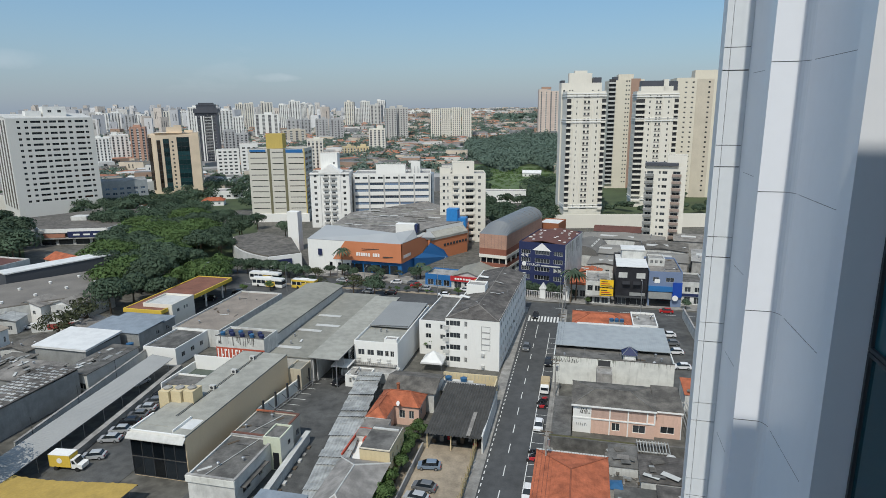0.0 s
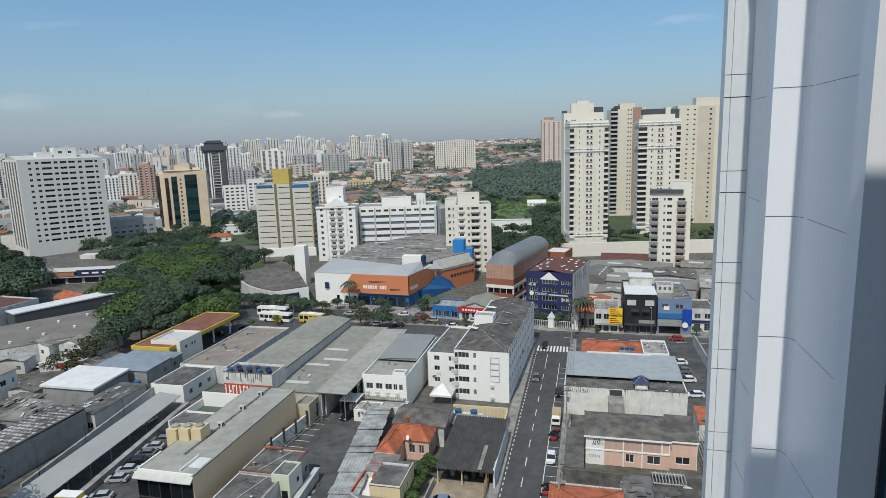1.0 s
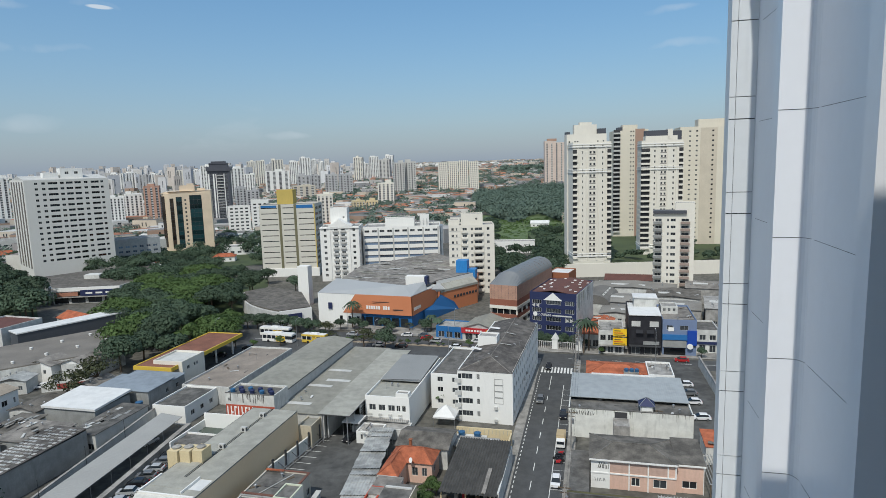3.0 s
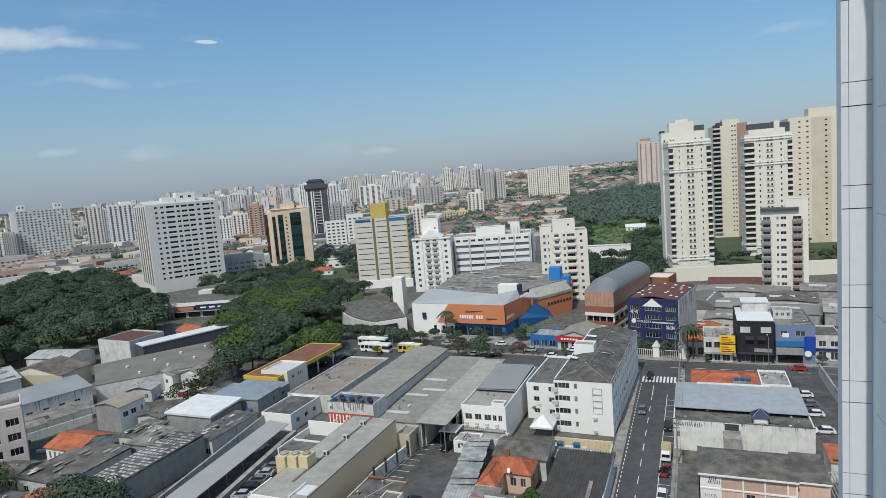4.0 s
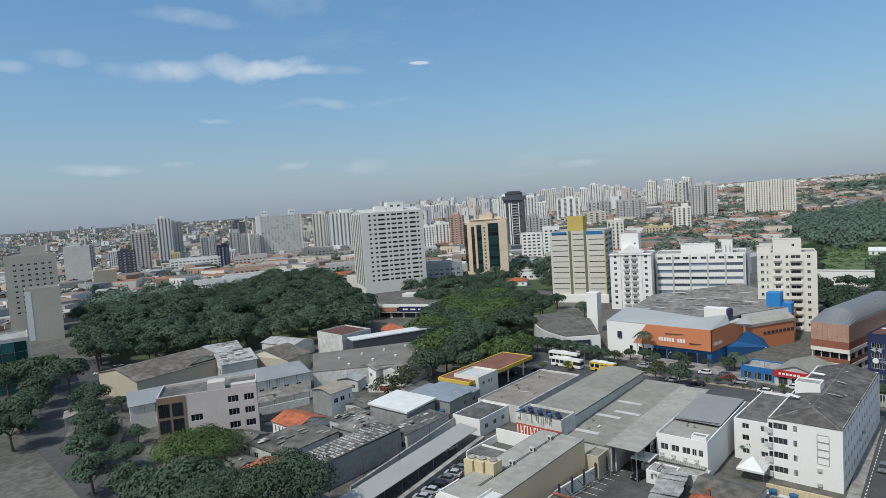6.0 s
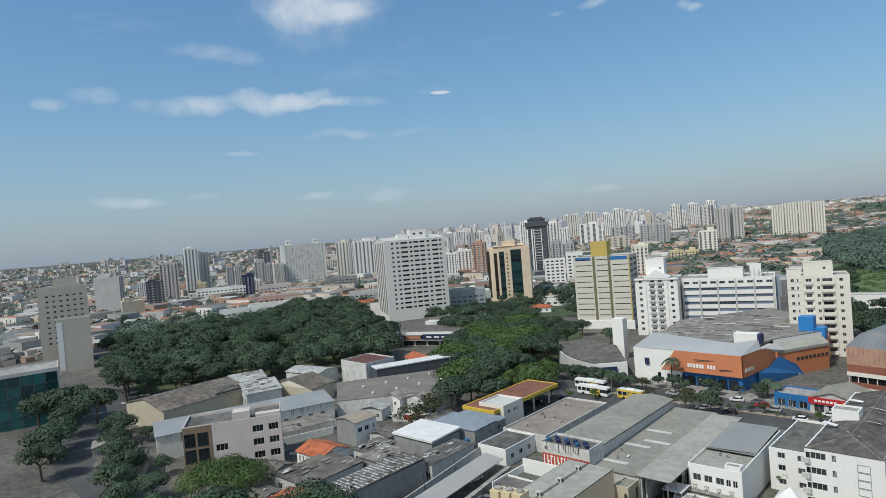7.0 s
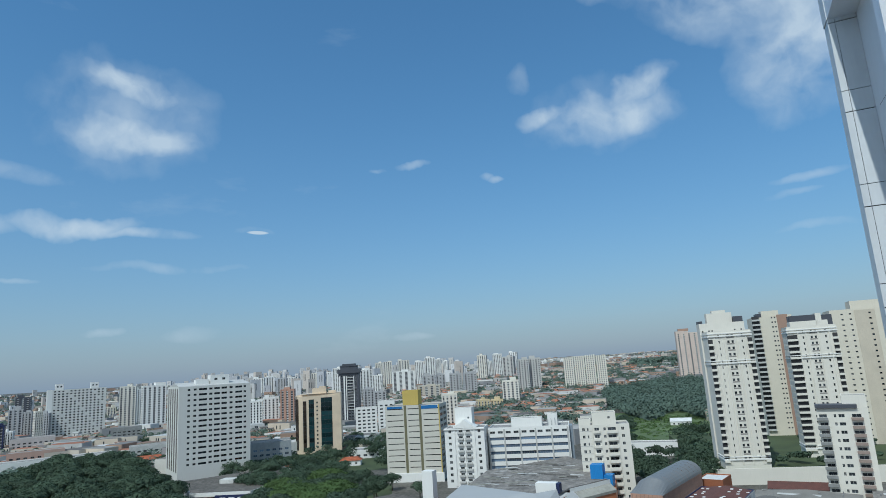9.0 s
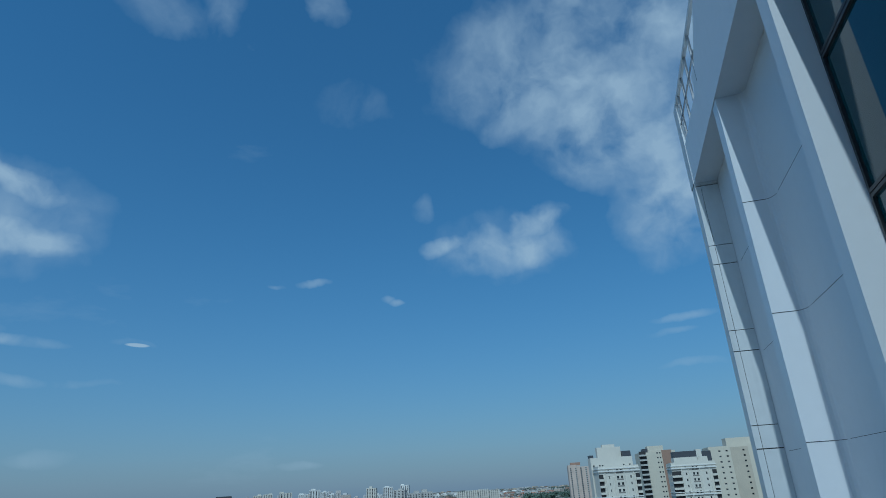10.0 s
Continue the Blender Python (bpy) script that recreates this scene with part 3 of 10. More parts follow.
def marks():
    s = Shape()
    for k in range(14):
        v = 62 + k * 7.2
        s.box(-11.4, -11.25, v, v + 3.2, 0.05, 0.056)
    s.box(-11.4, -11.25, 158, 166.5, 0.05, 0.056)
    solid("lane_marking", s, LINE, gp(0, 0), "worn white dashes down the middle of the street", "road marking", kind="structure")
    s = Shape()
    for k in range(10):
        u = -14.6 + k * 0.92
        s.box(u, u + 0.5, 169.2, 174.0, 0.05, 0.056)
    solid("zebra_crossing", s, LINE, gp(0, 0), "white zebra crossing painted on grey asphalt", "road marking", kind="structure")
    s = Shape()
    for k in range(60):
        s.box(-14.62, -14.45, 60 + k * 1.8, 60.9 + k * 1.8, 0.165, 0.178)
    solid("painted_kerb", s, LINE, gp(0, 0), "kerb painted in broken white dashes", "road marking", kind="structure")
    s = Shape()
    for k in range(20):
        s.box(-7.7, -5.5, 88 + k * 3.6, 88.1 + k * 3.6, 0.05, 0.056)
    s.box(-7.75, -7.62, 86, 160, 0.05, 0.056)
    solid("parking_bays", s, LINE, gp(0, 0), "thin white lines of kerbside parking bays", "road marking", kind="structure")
    s = Shape()
    for k in range(26):
        u = -118 + k * 6.5
        s.box(u, u + 3, 182.4, 182.56, 0.055, 0.061) if u > -12 else s.box(u, u + 3, 189.0, 189.16, 0.055, 0.061)
    solid("avenue_marking", s, LINE, gp(0, 0), "white dashes between the avenue's lanes", "road marking", kind="structure")
    s = Shape()
    for k in range(9):
        s.box(-60.2, -56.2, 99 + k * 2.6, 99.12 + k * 2.6, 0.06, 0.066)
    solid("bay_lines", s, LINE, gp(0, 0), "faded parking bay lines in the delivery yard", "road marking", kind="structure")
    for v, n in ((91, 12), (80, 10), (104, 12)):
        s = Shape()
        for k in range(n):
            s.box(k * 1.0, k * 1.0 + 0.5, -1.6, 1.6, 0.058, 0.064)
        solid("zebra_crossing", s, LINE, gp(-275 if v != 80 else -236, v, 0, 60), "worn white zebra crossing at the far street corner", "road marking", kind="structure")


marks()


# ---- the tower the camera looks from ----
def own_tower():
    t = thing("office_tower", gp(0, 0), "white panelled office tower with tall fins and dark glass", "building")
    z1 = 76.0
    # main body behind the camera, and the wing that runs out beside it
    part("main_wall", Shape().box(-9, 5.9, -24, -0.7, 0, z1), PANEL, t, "white panelled wall")
    part("wing_wall", Shape().box(5.2, 24, -24, 23.4, 0, z1 - 3).box(5.25, 24, -24, 23.0, z1 - 3, z1), PANEL, t, "white panelled wing")
    # the fins: a face towards the camera, a curved foot where they meet the wall
    for v, uo, ui in ((17.0, 4.39, 5.0), (11.3, 4.37, 4.96)):
        s = Shape()
        prof = [(uo, v + 0.55), (uo, v)] + [(ui, v)]
        for k in range(1, 7 if v > 12 else 1):
            a = radians(90 * k / 6)
            prof.append((ui + 0.25 * math.sin(a), v - 0.6 * (1 - math.cos(a))))
        prof += [(5.25, v + 0.55)]
        s.prism(prof, 0, 70.98)
        part("fin", s, PANEL, t, "smooth white fin")
    fin_joint = Shape().box(0, 0.6, -0.004, 0.004, -0.009, 0.009).mesh("panel_joint", JOINT)
    wall_joint = Shape().box(-0.004, 0.004, 0, 4.6, -0.005, 0.005).mesh("panel_joint", JOINT)
    foot = [(5.0 + 0.25 * math.sin(radians(15 * k)), 17.0 - 0.6 * (1 - math.cos(radians(15 * k)))) for k in range(7)]
    foot_joint = Shape()
    for a, b in zip(foot, foot[1:]):
        foot_joint.add([(a[0] - 0.012, a[1] - 0.004, -0.006), (b[0] - 0.012, b[1] - 0.004, -0.006), (b[0] - 0.012, b[1] - 0.004, 0.006), (a[0] - 0.012, a[1] - 0.004, 0.006)], [(0, 1, 2, 3)])
    foot_joint = foot_joint.weld().mesh("panel_joint", JOINT)
    for k in range(24):
        z = 61.1 + 3.2 * (k - 18)
        if z < 70.5:
            part("panel_joint", foot_joint, JOINT, t, m=pose(0, 0, z))
        if z < 70.5:
            part("panel_joint", fin_joint, JOINT, t, m=pose(4.39, 17.0, z))
        for v in (11.9, 17.6):
            if z < 70.5:
                part("panel_joint", wall_joint, JOINT, t, m=pose(5.2, v, z))
    # the corner fin, clad in separate panels
    v, uo = 22.7, 4.36
    part("corner_core", Shape().box(uo + 0.01, 5.2, v + 0.07, v + 0.7, 0, 70.98), PANEL2, t)
    part("joint_backing", Shape().box(uo + 0.03, 5.19, v + 0.05, v + 0.065, 0, 70.98), JOINT, t)
    long_m = Shape().box(0, 0.62, 0, 0.06, 0.015, 2.45).mesh("panel", PANEL2)
    short_m = Shape().box(0, 0.62, 0, 0.06, 0.015, 0.72).mesh("panel", PANEL2)
    edge_long = Shape().box(0, 0.2, 0, 0.06, 0.015, 2.45).mesh("panel", PANEL2)
    edge_short = Shape().box(0, 0.2, 0, 0.06, 0.015, 0.72).mesh("panel", PANEL2)
    z = 61.96 - 3.2 * 19
    while z < 70.0:
        for mesh, zz, x in ((long_m, z, uo + 0.215), (short_m, z + 2.47, uo + 0.215), (edge_long, z, uo), (edge_short, z + 2.47, uo)):
            ob = new("panel", mesh)
            ob.parent = t
            ob.matrix_basis = Matrix.Translation((x, v, zz))
        z += 3.2
    # the head: a deep band that closes the bays, and the parapet rail
    head = [(v + 0.7, 70.98), (v + 0.7, 72.7), (19.2, 72.7), (16.4, 74.5), (9.0, 79.0), (-0.7, 79.0), (-0.7, 70.98)]
    s = Shape().add([(uo, a, b) for a, b in head] + [(5.25, a, b) for a, b in head], [tuple(range(7)), tuple(range(13, 6, -1))] + [(i, i + 7, (i + 1) % 7 + 7, (i + 1) % 7) for i in range(7)])
    part("fascia", s, PANEL, t, "deep white head band with a raked top")
    part("corner_post", Shape().box(uo - 0.02, uo + 0.22, v, v + 0.7, 70.98, 74.7), PANEL2, t)
    part("top_rail", Shape().box(uo - 0.02, uo + 0.1, 16.7, v, 74.55, 74.7), PANEL2, t, "thin metal roof railing")
    for k in range(4):
        part("rail_post", Shape().box(uo, uo + 0.08, 18.4 + k * 1.2, 18.48 + k * 1.2, 72.7, 74.55), STEEL, t)
    part("mid_rail", Shape().box(uo, uo + 0.05, 18.0, v, 73.6, 73.65), STEEL, t)
    # dark glazing nearest to the camera, in tall panes
    for k in range(3):
        for j in range(10):
            v0 = 11.28 - (k + 1) * 3.2
            z = 40.9 + j * 3.0
            ob = new("pane", pane_mesh(3.16, 2.98, DARKSTEEL, TEALGLASS, 1))
            ob.parent = t
            ob.matrix_basis = Matrix.Translation((4.96, v0 + 1.6, z)) @ Matrix.Rotation(radians(270), 4, "Z")
    return t


own_tower()


# ---- the near block ----
def tank(parent, x, y, z, r=0.6, h=1.0, m=None):
    s = Shape().tube((x, y, z), (x, y, z + h), r * 0.9, r, 12).tube((x, y, z + h), (x, y, z + h + 0.2), r * 1.03, r * 0.4, 12)
    return part("water_tank", s, m or TANKBLUE, parent, "round blue water tank" if m is None else "round white water tank")


def edge_line(parent, a, b, m=None, r=0.09, name="gutter"):
    """A gutter or dark roof edge from a to b."""
    return part(name, Shape().tube(a, b, r, r, 6), m or DARKSTEEL, parent)


def roof_clutter(parent, x0, x1, y0, y1, z, n, seed):
    """Small things that lie on a roof: vents, pipes, boards, an aerial."""
    rng = random.Random(seed)
    for k in range(n):
        x, y = rng.uniform(x0, x1), rng.uniform(y0, y1)
        q = k % 4
        if q == 0:
            part("roof_vent", Shape().tube((x, y, z), (x, y, z + 0.7), 0.16, 0.16, 8).tube((x, y, z + 0.7), (x, y, z + 0.85), 0.3, 0.1, 8), STEEL, parent)
        elif q == 1:
            part("roof_board", Shape().box(-rng.uniform(0.6, 1.8), 0.8, -0.25, 0.25, 0, 0.08), rng.choice([LIGHTGREY, WHITEROOF, BARK]), parent, m=pose(x, y, z + 0.02, 0, 0, rng.uniform(0, 180)))
        elif q == 2:
            part("pipe", Shape().tube((0, 0, 0.1), (rng.uniform(1, 3), 0, 0.1), 0.06, 0.06, 6), DARKSTEEL, parent, m=pose(x, y, z, 0, 0, rng.choice([0, 90])))
        else:
            part("aerial", Shape().tube((x, y, z), (x, y, z + 1.8), 0.025, 0.02, 5).tube((x - 0.5, y, z + 1.7), (x + 0.5, y, z + 1.7), 0.015, 0.015, 4).tube((x - 0.35, y, z + 1.4), (x + 0.35, y, z + 1.4), 0.015, 0.015, 4), STEEL, parent)


def apartment_house():
    t = thing("apartment_house", gp(-24.3, 132.6, 0, -2.2), "white four-storey apartment house with dark sheet roof", "building")
    zs = [(1.4 + 3 * k, 2.7 + 3 * k) for k in range(4)]
    block(t, 13.0, 45, 0, 12.4, WHITE, {"front": ([(1.0, 3.6), (4.6, 5.3)], zs), "right": (rep(1, 44, 14, 1.5), zs), "left": (rep(22, 44, 7, 1.4), zs)}, parapet=0.5, roof=FIBRE, bars=3)
    s = Shape().add([(-6.3, 0.2, 12.2), (6.3, 0.2, 12.2), (6.3, 44.8, 12.2), (-6.3, 44.8, 12.2), (0, 7.0, 13.9), (0, 20, 13.5), (0, 44.8, 13.9)], [(0, 1, 4), (1, 2, 6, 5, 4), (3, 0, 4, 5, 6), (2, 3, 6), (0, 3, 2, 1)])
    part("hip_roof", s, FIBREDARK, t, "dark weathered sheet roof")
    for a, b in (((-6.3, 0.2, 12.2), (0, 7.0, 13.9)), ((6.3, 0.2, 12.2), (0, 7.0, 13.9)), ((0, 7, 13.9), (0, 20, 13.5)), ((0, 20, 13.5), (0, 44.8, 13.9))):
        part("ridge_cap", Shape().tube(a, b, 0.12, 0.12, 6), FIBRE2, t)
    for k in range(4):
        z = 4.9 + k * 1.5
        part("panel_outline", Shape().box(2.2, 4.3, -0.05, 0, z, z + 0.09).box(2.2, 4.3, -0.05, 0, z + 1.34, z + 1.43).box(2.2, 2.29, -0.05, 0, z + 0.09, z + 1.34).box(4.21, 4.3, -0.05, 0, z + 0.09, z + 1.34), GREYWALL, t, "grey outlined square on the front wall")
        part("stair_window", Shape().box(-6.3, -5.6, -0.04, 0, 1.5 + 3 * k, 3.0 + 3 * k - 0.4), DARKGLASS, t)
    for k in range(4):
        part("balcony_box", Shape().box(-7.1, -5.6, -0.5, 0, 0.5 + 3 * k, 1.4 + 3 * k), LIGHTGREY, t)
    block(t, 8.5, 22, 0, 9, WHITE, {"front": (rep(0.5, 8, 2, 1.4), [(1.4, 2.6), (4.4, 5.6), (7.0, 8.2)])}, x=-10.7, y=6, parapet=0.5, roof=DARKCONC, wall_name="wing")
    block(t, 5.0, 4.0, 12, 15.2, WHITE, {}, x=-3.3, y=19, parapet=0.3, wall_name="stair_head")
    for k in range(7):
        if k == 0:
            roof_clutter(t, -5, 5, 2, 42, 12.2, 14, 3)
            edge_line(t, (-6.5, 0, 12.45), (6.5, 0, 12.45), DARKCONC, 0.12, "coping")
            edge_line(t, (6.45, 0, 12.45), (6.45, 45, 12.45), DARKCONC, 0.12, "coping")
            for j in range(4):
                part("air_conditioner", Shape().box(2.2, 3.0, -0.45, -0.02, 0.6 + 3 * (j % 2), 1.2 + 3 * (j % 2)) if j < 2 else Shape().box(6.52, 6.95, 6 + j * 5, 6.8 + j * 5, 5, 5.6), LIGHTGREY, t)
        part("loose_roof_sheet", Shape().box(-0.4, 0.4, 0, 3.2, 0, 0.06), WHITEROOF if k % 2 else LIGHTGREY, t, m=pose(1.4 + (k % 3) * 1.0 - 6 * (k % 2), 8 + k * 5, 13.5, 0, 14 * (1 if k % 2 == 0 else -1), 12 * (k % 3) + 50))
    return t


def simple_hall(name, label, u0, u1, v0, v1, h, ridge, wall, roof, over=0.3):
    t = thing(name, gp((u0 + u1) / 2, v0), label, "building")
    block(t, u1 - u0, v1 - v0, 0, h, wall, parapet=0)
    gable(t, u1 - u0, v1 - v0, h, ridge, roof, over=over, gable_mat=wall)
    return t


def halls():
    t = simple_hall("storage_hall", "long grey storage hall with low-pitched sheet roof", -81.5, -70.2, 124, 165, 8.6, 9.4, LIGHTGREY, MIDROOF)
    part("roof_strip", Shape().box(-3.8, -0.4, 0.2, 40.8, 0, 0.05), PALEROOF, t, "paler roof sheets", m=pose(0, 0, 9.33, 0, 0, 0) @ pose(0, 0, 0, 0, -8.0, 0) @ pose(0, 0, -0.12))
    f = thing("mural_front_building", gp(-75.9, 117.4), "white workshop front with red and white mural", "building")
    block(f, 12.4, 6.4, 0, 9.6, DIRTY, {"front": ([(0.6, 1.4)], [(7.6, 8.4)])}, parapet=0.5, roof=DARKCONC)
    part("mural_field", Shape().box(-6.2, 6.2, -0.03, 0, 3.0, 6.9), mat("orange_red_mural", (0.40, 0.085, 0.05), stain=0.2), f, "orange-red mural field")
    random.seed(6)
    for k in range(13):
        x = -5.9 + k * 0.92
        sh = Shape().box(x, x + 0.28, -0.06, -0.03, 3.6, 6.5).box(x + 0.28, x + 0.62, -0.06, -0.03, (3.6, 4.8, 6.1)[k % 3], (4.0, 5.2, 6.5)[k % 3])
        part("mural_stroke", sh.weld(), WHITE, f)
    for k in range(18):
        x = random.uniform(-6.1, 5.8)
        part("drip_stain", Shape().box(x, x + random.uniform(0.08, 0.3), -0.015, 0, 9.5 - random.uniform(0.6, 2.2), 9.55), DARKCONC, f)
    for k in range(9):
        tank(f, -5.2 + k * 1.25, 1.6 + (k % 2) * 1.5, 9.15, 0.58, 0.8, NAVY if k % 3 else None)
    edge_line(f, (-6.2, 0, 9.65), (6.2, 0, 9.65), DARKCONC, 0.1, "coping")
    for x in (-5.95, 5.95):
        edge_line(t, (x, 0, 8.5), (x, 41, 8.5))
    edge_line(t, (-5.9, -0.3, 8.55), (0, -0.3, 9.4))
    edge_line(t, (0, -0.3, 9.4), (5.9, -0.3, 8.55))
    b = thing("lower_hall", gp(-64.3, 118.5), "grey lower hall with pale skylight strips", "building")
    block(b, 12, 46.5, 0, 5.4, LIGHTGREY, parapet=0)
    slab_roof(b, -6, 6, 0, 46.5, 5.5, 6.3, MIDROOF)
    for k, (x, y) in enumerate(((-2.5, 4), (-2.2, 15), (1.0, 19), (-1.5, 26))):
        part("skylight_strip", Shape().box(x - 3.2, x + 3.2, y, y + 1.4, 0, 0.03), LIGHTGREY, b, "pale translucent roof strip", m=pose(0, 0, 5.68, 0.98))
    for x in (-6.0, 6.2):
        edge_line(b, (x, 0, 5.75), (x, 46.5, 6.5))
    roof_clutter(b, -5, 5, 2, 44, 5.9, 8, 4)
    c = thing("loading_hall", gp(-54.6, 116), "open loading hall with pale sheet roof", "building")
    part("side_wall", Shape().box(2.6, 2.9, 8, 45, 0, 6.0).box(-3.2, -2.9, 3, 45, 0, 6.0), LIGHTGREY, c)
    part("back_wall", Shape().box(-3.2, 2.9, 44.7, 45, 0, 6.5), GREYWALL, c)
    # dark boxes stand for the shade in the pierced wall's holes
    s = Shape()
    for k in range(16):
        for j in range(8):
            s.box(2.9, 2.98, 8 + k * 0.9, 8.55 + k * 0.9, 1.0 + j * 0.55, 1.35 + j * 0.55)
    part("vent_blocks", s, SHADE, c, "dark boxes painted as vent-hole shade")
    slab_roof(c, -3.4, 3.4, 0, 45, 6.8, 7.2, PALEROOF)
    for k in range(5):
        part("post", Shape().tube((-3.0 + (k % 2) * 5.8, 0.3 + 4 * (k // 2), 0), (-3.0 + (k % 2) * 5.8, 0.3 + 4 * (k // 2), 6.8), 0.12, 0.12, 8), STEEL, c)
    edge_line(c, (3.75, -0.3, 6.85), (3.75, 45.3, 7.2))
    edge_line(c, (-3.7, -0.35, 6.85), (3.7, -0.35, 6.85))
    o = thing("office_house", gp(-45.6, 125), "white two-storey office with blue-grey sheet roof", "building")
    block(o, 10.6, 29, 0, 8, WHITE, {"front": ([(0.9, 2.5), (3.2, 4.8), (5.5, 7.1), (7.5, 8.4), (8.8, 9.7)], [(4.6, 6.0)])}, parapet=0.5, roof=PALEROOF, bars=2)
    block(o, 3.0, 2.0, 8, 8.9, WHITE, {}, x=3.6, y=0.05, parapet=0.2, wall_name="front_box")
    slab_roof(o, -4.9, 4.9, 10, 28.6, 8.1, 8.5, mat("slate_grey_roof_sheet", (0.25, 0.258, 0.255), rough=0.75, spec=0.12, var=0.15, stain=0.0, ribs=0.5, axis="X"), over=0.1)
    part("balcony", Shape().box(-5.4, 5.0, -1.3, 0, 2.6, 2.8), CONCRETE, o)
    s = Shape()
    for k in range(22):
        s.tube((-5.2 + k * 0.47, -1.25, 2.8), (-5.2 + k * 0.47, -1.25, 3.7), 0.03, 0.03, 5)
    s.box(-5.3, 4.8, -1.3, -1.2, 3.7, 3.78)
    part("balcony_rail", s, WHITE, o)
    edge_line(o, (-5.2, 0.3, 8.05), (-5.2, 29, 8.05), WHITE)
    edge_line(o, (4.9, 10, 8.6), (-4.9, 10, 8.2))
    for k in range(4):
        part("air_conditioner", Shape().box(-4.5 + k * 2.4, -3.7 + k * 2.4, -0.4, -0.02, 3.3, 3.9), LIGHTGREY, o)
    roof_clutter(o, -4, 4, 2, 9, 7.55, 6, 17)
    block(o, 13, 4, 0, 2.4, DIRTY, {}, x=-0.5, y=-4.5, parapet=0.2, wall_name="front_shed")


def tan_building():
    t = thing("tan_office_building", gp(-67.3, 78), "long tan office building with dark glass front", "building")
    block(t, 10.6, 35.5, 0, 8, BEIGE, parapet=0.0)
    part("roof", Shape().box(-5.3, -0.9, 6, 35.5, 8, 8.25).box(-0.3, 5.3, 6, 35.5, 8, 8.25).box(-0.9, -0.3, 6, 35.5, 8, 8.06).box(-5.3, 2.2, 2.5, 6, 8, 8.25).box(-5.1, 2.2, 0.3, 2.5, 8, 8.2).box(2.4, 4.9, 0.3, 2.5, 8, 8.2).box(4.9, 5.3, 0, 6, 8, 8.25), PALEROOF, t, "pale ribbed roof sheets")
    part("parapet", Shape().box(-5.4, 5.3, 0, 0.3, 8, 8.5).box(-5.4, -5.1, 0, 6, 8, 8.5).box(2.2, 2.4, 1, 6, 8, 8.6), WHITE, t)
    part("roof_well", Shape().box(2.4, 4.9, 2.5, 6, 8, 8.12), WHITEROOF, t, "sunken white roof well")
    part("awning", Shape().add([(-5.6, -0.9, 7.2), (5.4, -0.9, 7.2), (5.4, 0, 7.9), (-5.6, 0, 7.9), (-5.6, -0.9, 7.35), (5.4, -0.9, 7.35), (5.4, 0, 8.1), (-5.6, 0, 8.1)], [(0, 3, 2, 1), (4, 5, 6, 7), (0, 1, 5, 4), (1, 2, 6, 5), (2, 3, 7, 6), (3, 0, 4, 7)]), LIGHTGREY, t, "sloping white awning")
    for i in range(5):
        for j in range(2):
            ob = new("pane", pane_mesh(2.08, 3.4, DARKSTEEL, DARKGLASS, 1))
            ob.parent = t
            ob.matrix_basis = Matrix.Translation((-4.25 + i * 2.1, -0.08, 0.2 + j * 3.5))
    for k, y in enumerate((16.5, 24, 31)):
        unit = part("air_conditioner", Shape().box(-1.2, -0.1, y, y + 0.7, 8.2, 9.1), LIGHTGREY, t)
        part("fan_grille", Shape().tube((-0.65, y - 0.03, 8.65), (-0.65, y, 8.65), 0.3, 0.3, 12), DARKSTEEL, unit)
        part("fan_grille", Shape().box(-0.1, -0.06, y + 0.1, y + 0.6, 8.35, 8.95), DARKSTEEL, unit)
    for k in range(3):
        part("tank_tower", Shape().box(-7.2 + k * 2.2, -5.15 + k * 2.2, 10 + 0.5 * k, 12.8 + 0.5 * k, 5, 10.4), YELLOWISH, t, "ochre rendered tank housing")
        tank(t, -6.2 + k * 2.2, 11.4 + 0.5 * k, 10.4, 0.8, 0.3, CONCRETE)
    for x in (-5.32, 5.32):
        edge_line(t, (x, 0, 8.2), (x, 35.5, 8.2), r=0.07)
    edge_line(t, (-0.6, 6, 8.12), (-0.6, 35.5, 8.12), r=0.06, name="valley_gutter")
    edge_line(t, (-5.3, 35.5, 8.2), (5.3, 35.5, 8.2), r=0.07)
    b = thing("rear_court", gp(-78, 100), "walled rear court with dark green floor", "yard wall")
    part("court_wall", Shape().box(-9, 4.5, 15.8, 16.1, 0, 5), WHITE, b)
    part("court_wall", Shape().box(-9.2, -8.9, 4, 16, 0, 3.4), WHITE, b)
    part("court_wall", Shape().box(-9, 4.5, 9.6, 9.8, 0, 3.2), WHITE, b)
    part("court_floor", Shape().box(-8.9, 4.5, 9.8, 15.8, 0, 1.6), mat("green_coated_floor", (0.10, 0.12, 0.10), var=0.4), b)
    part("court_roof", Shape().box(-8.8, 4.5, 5.0, 9.6, 0, 2.8), DARKCONC, b)


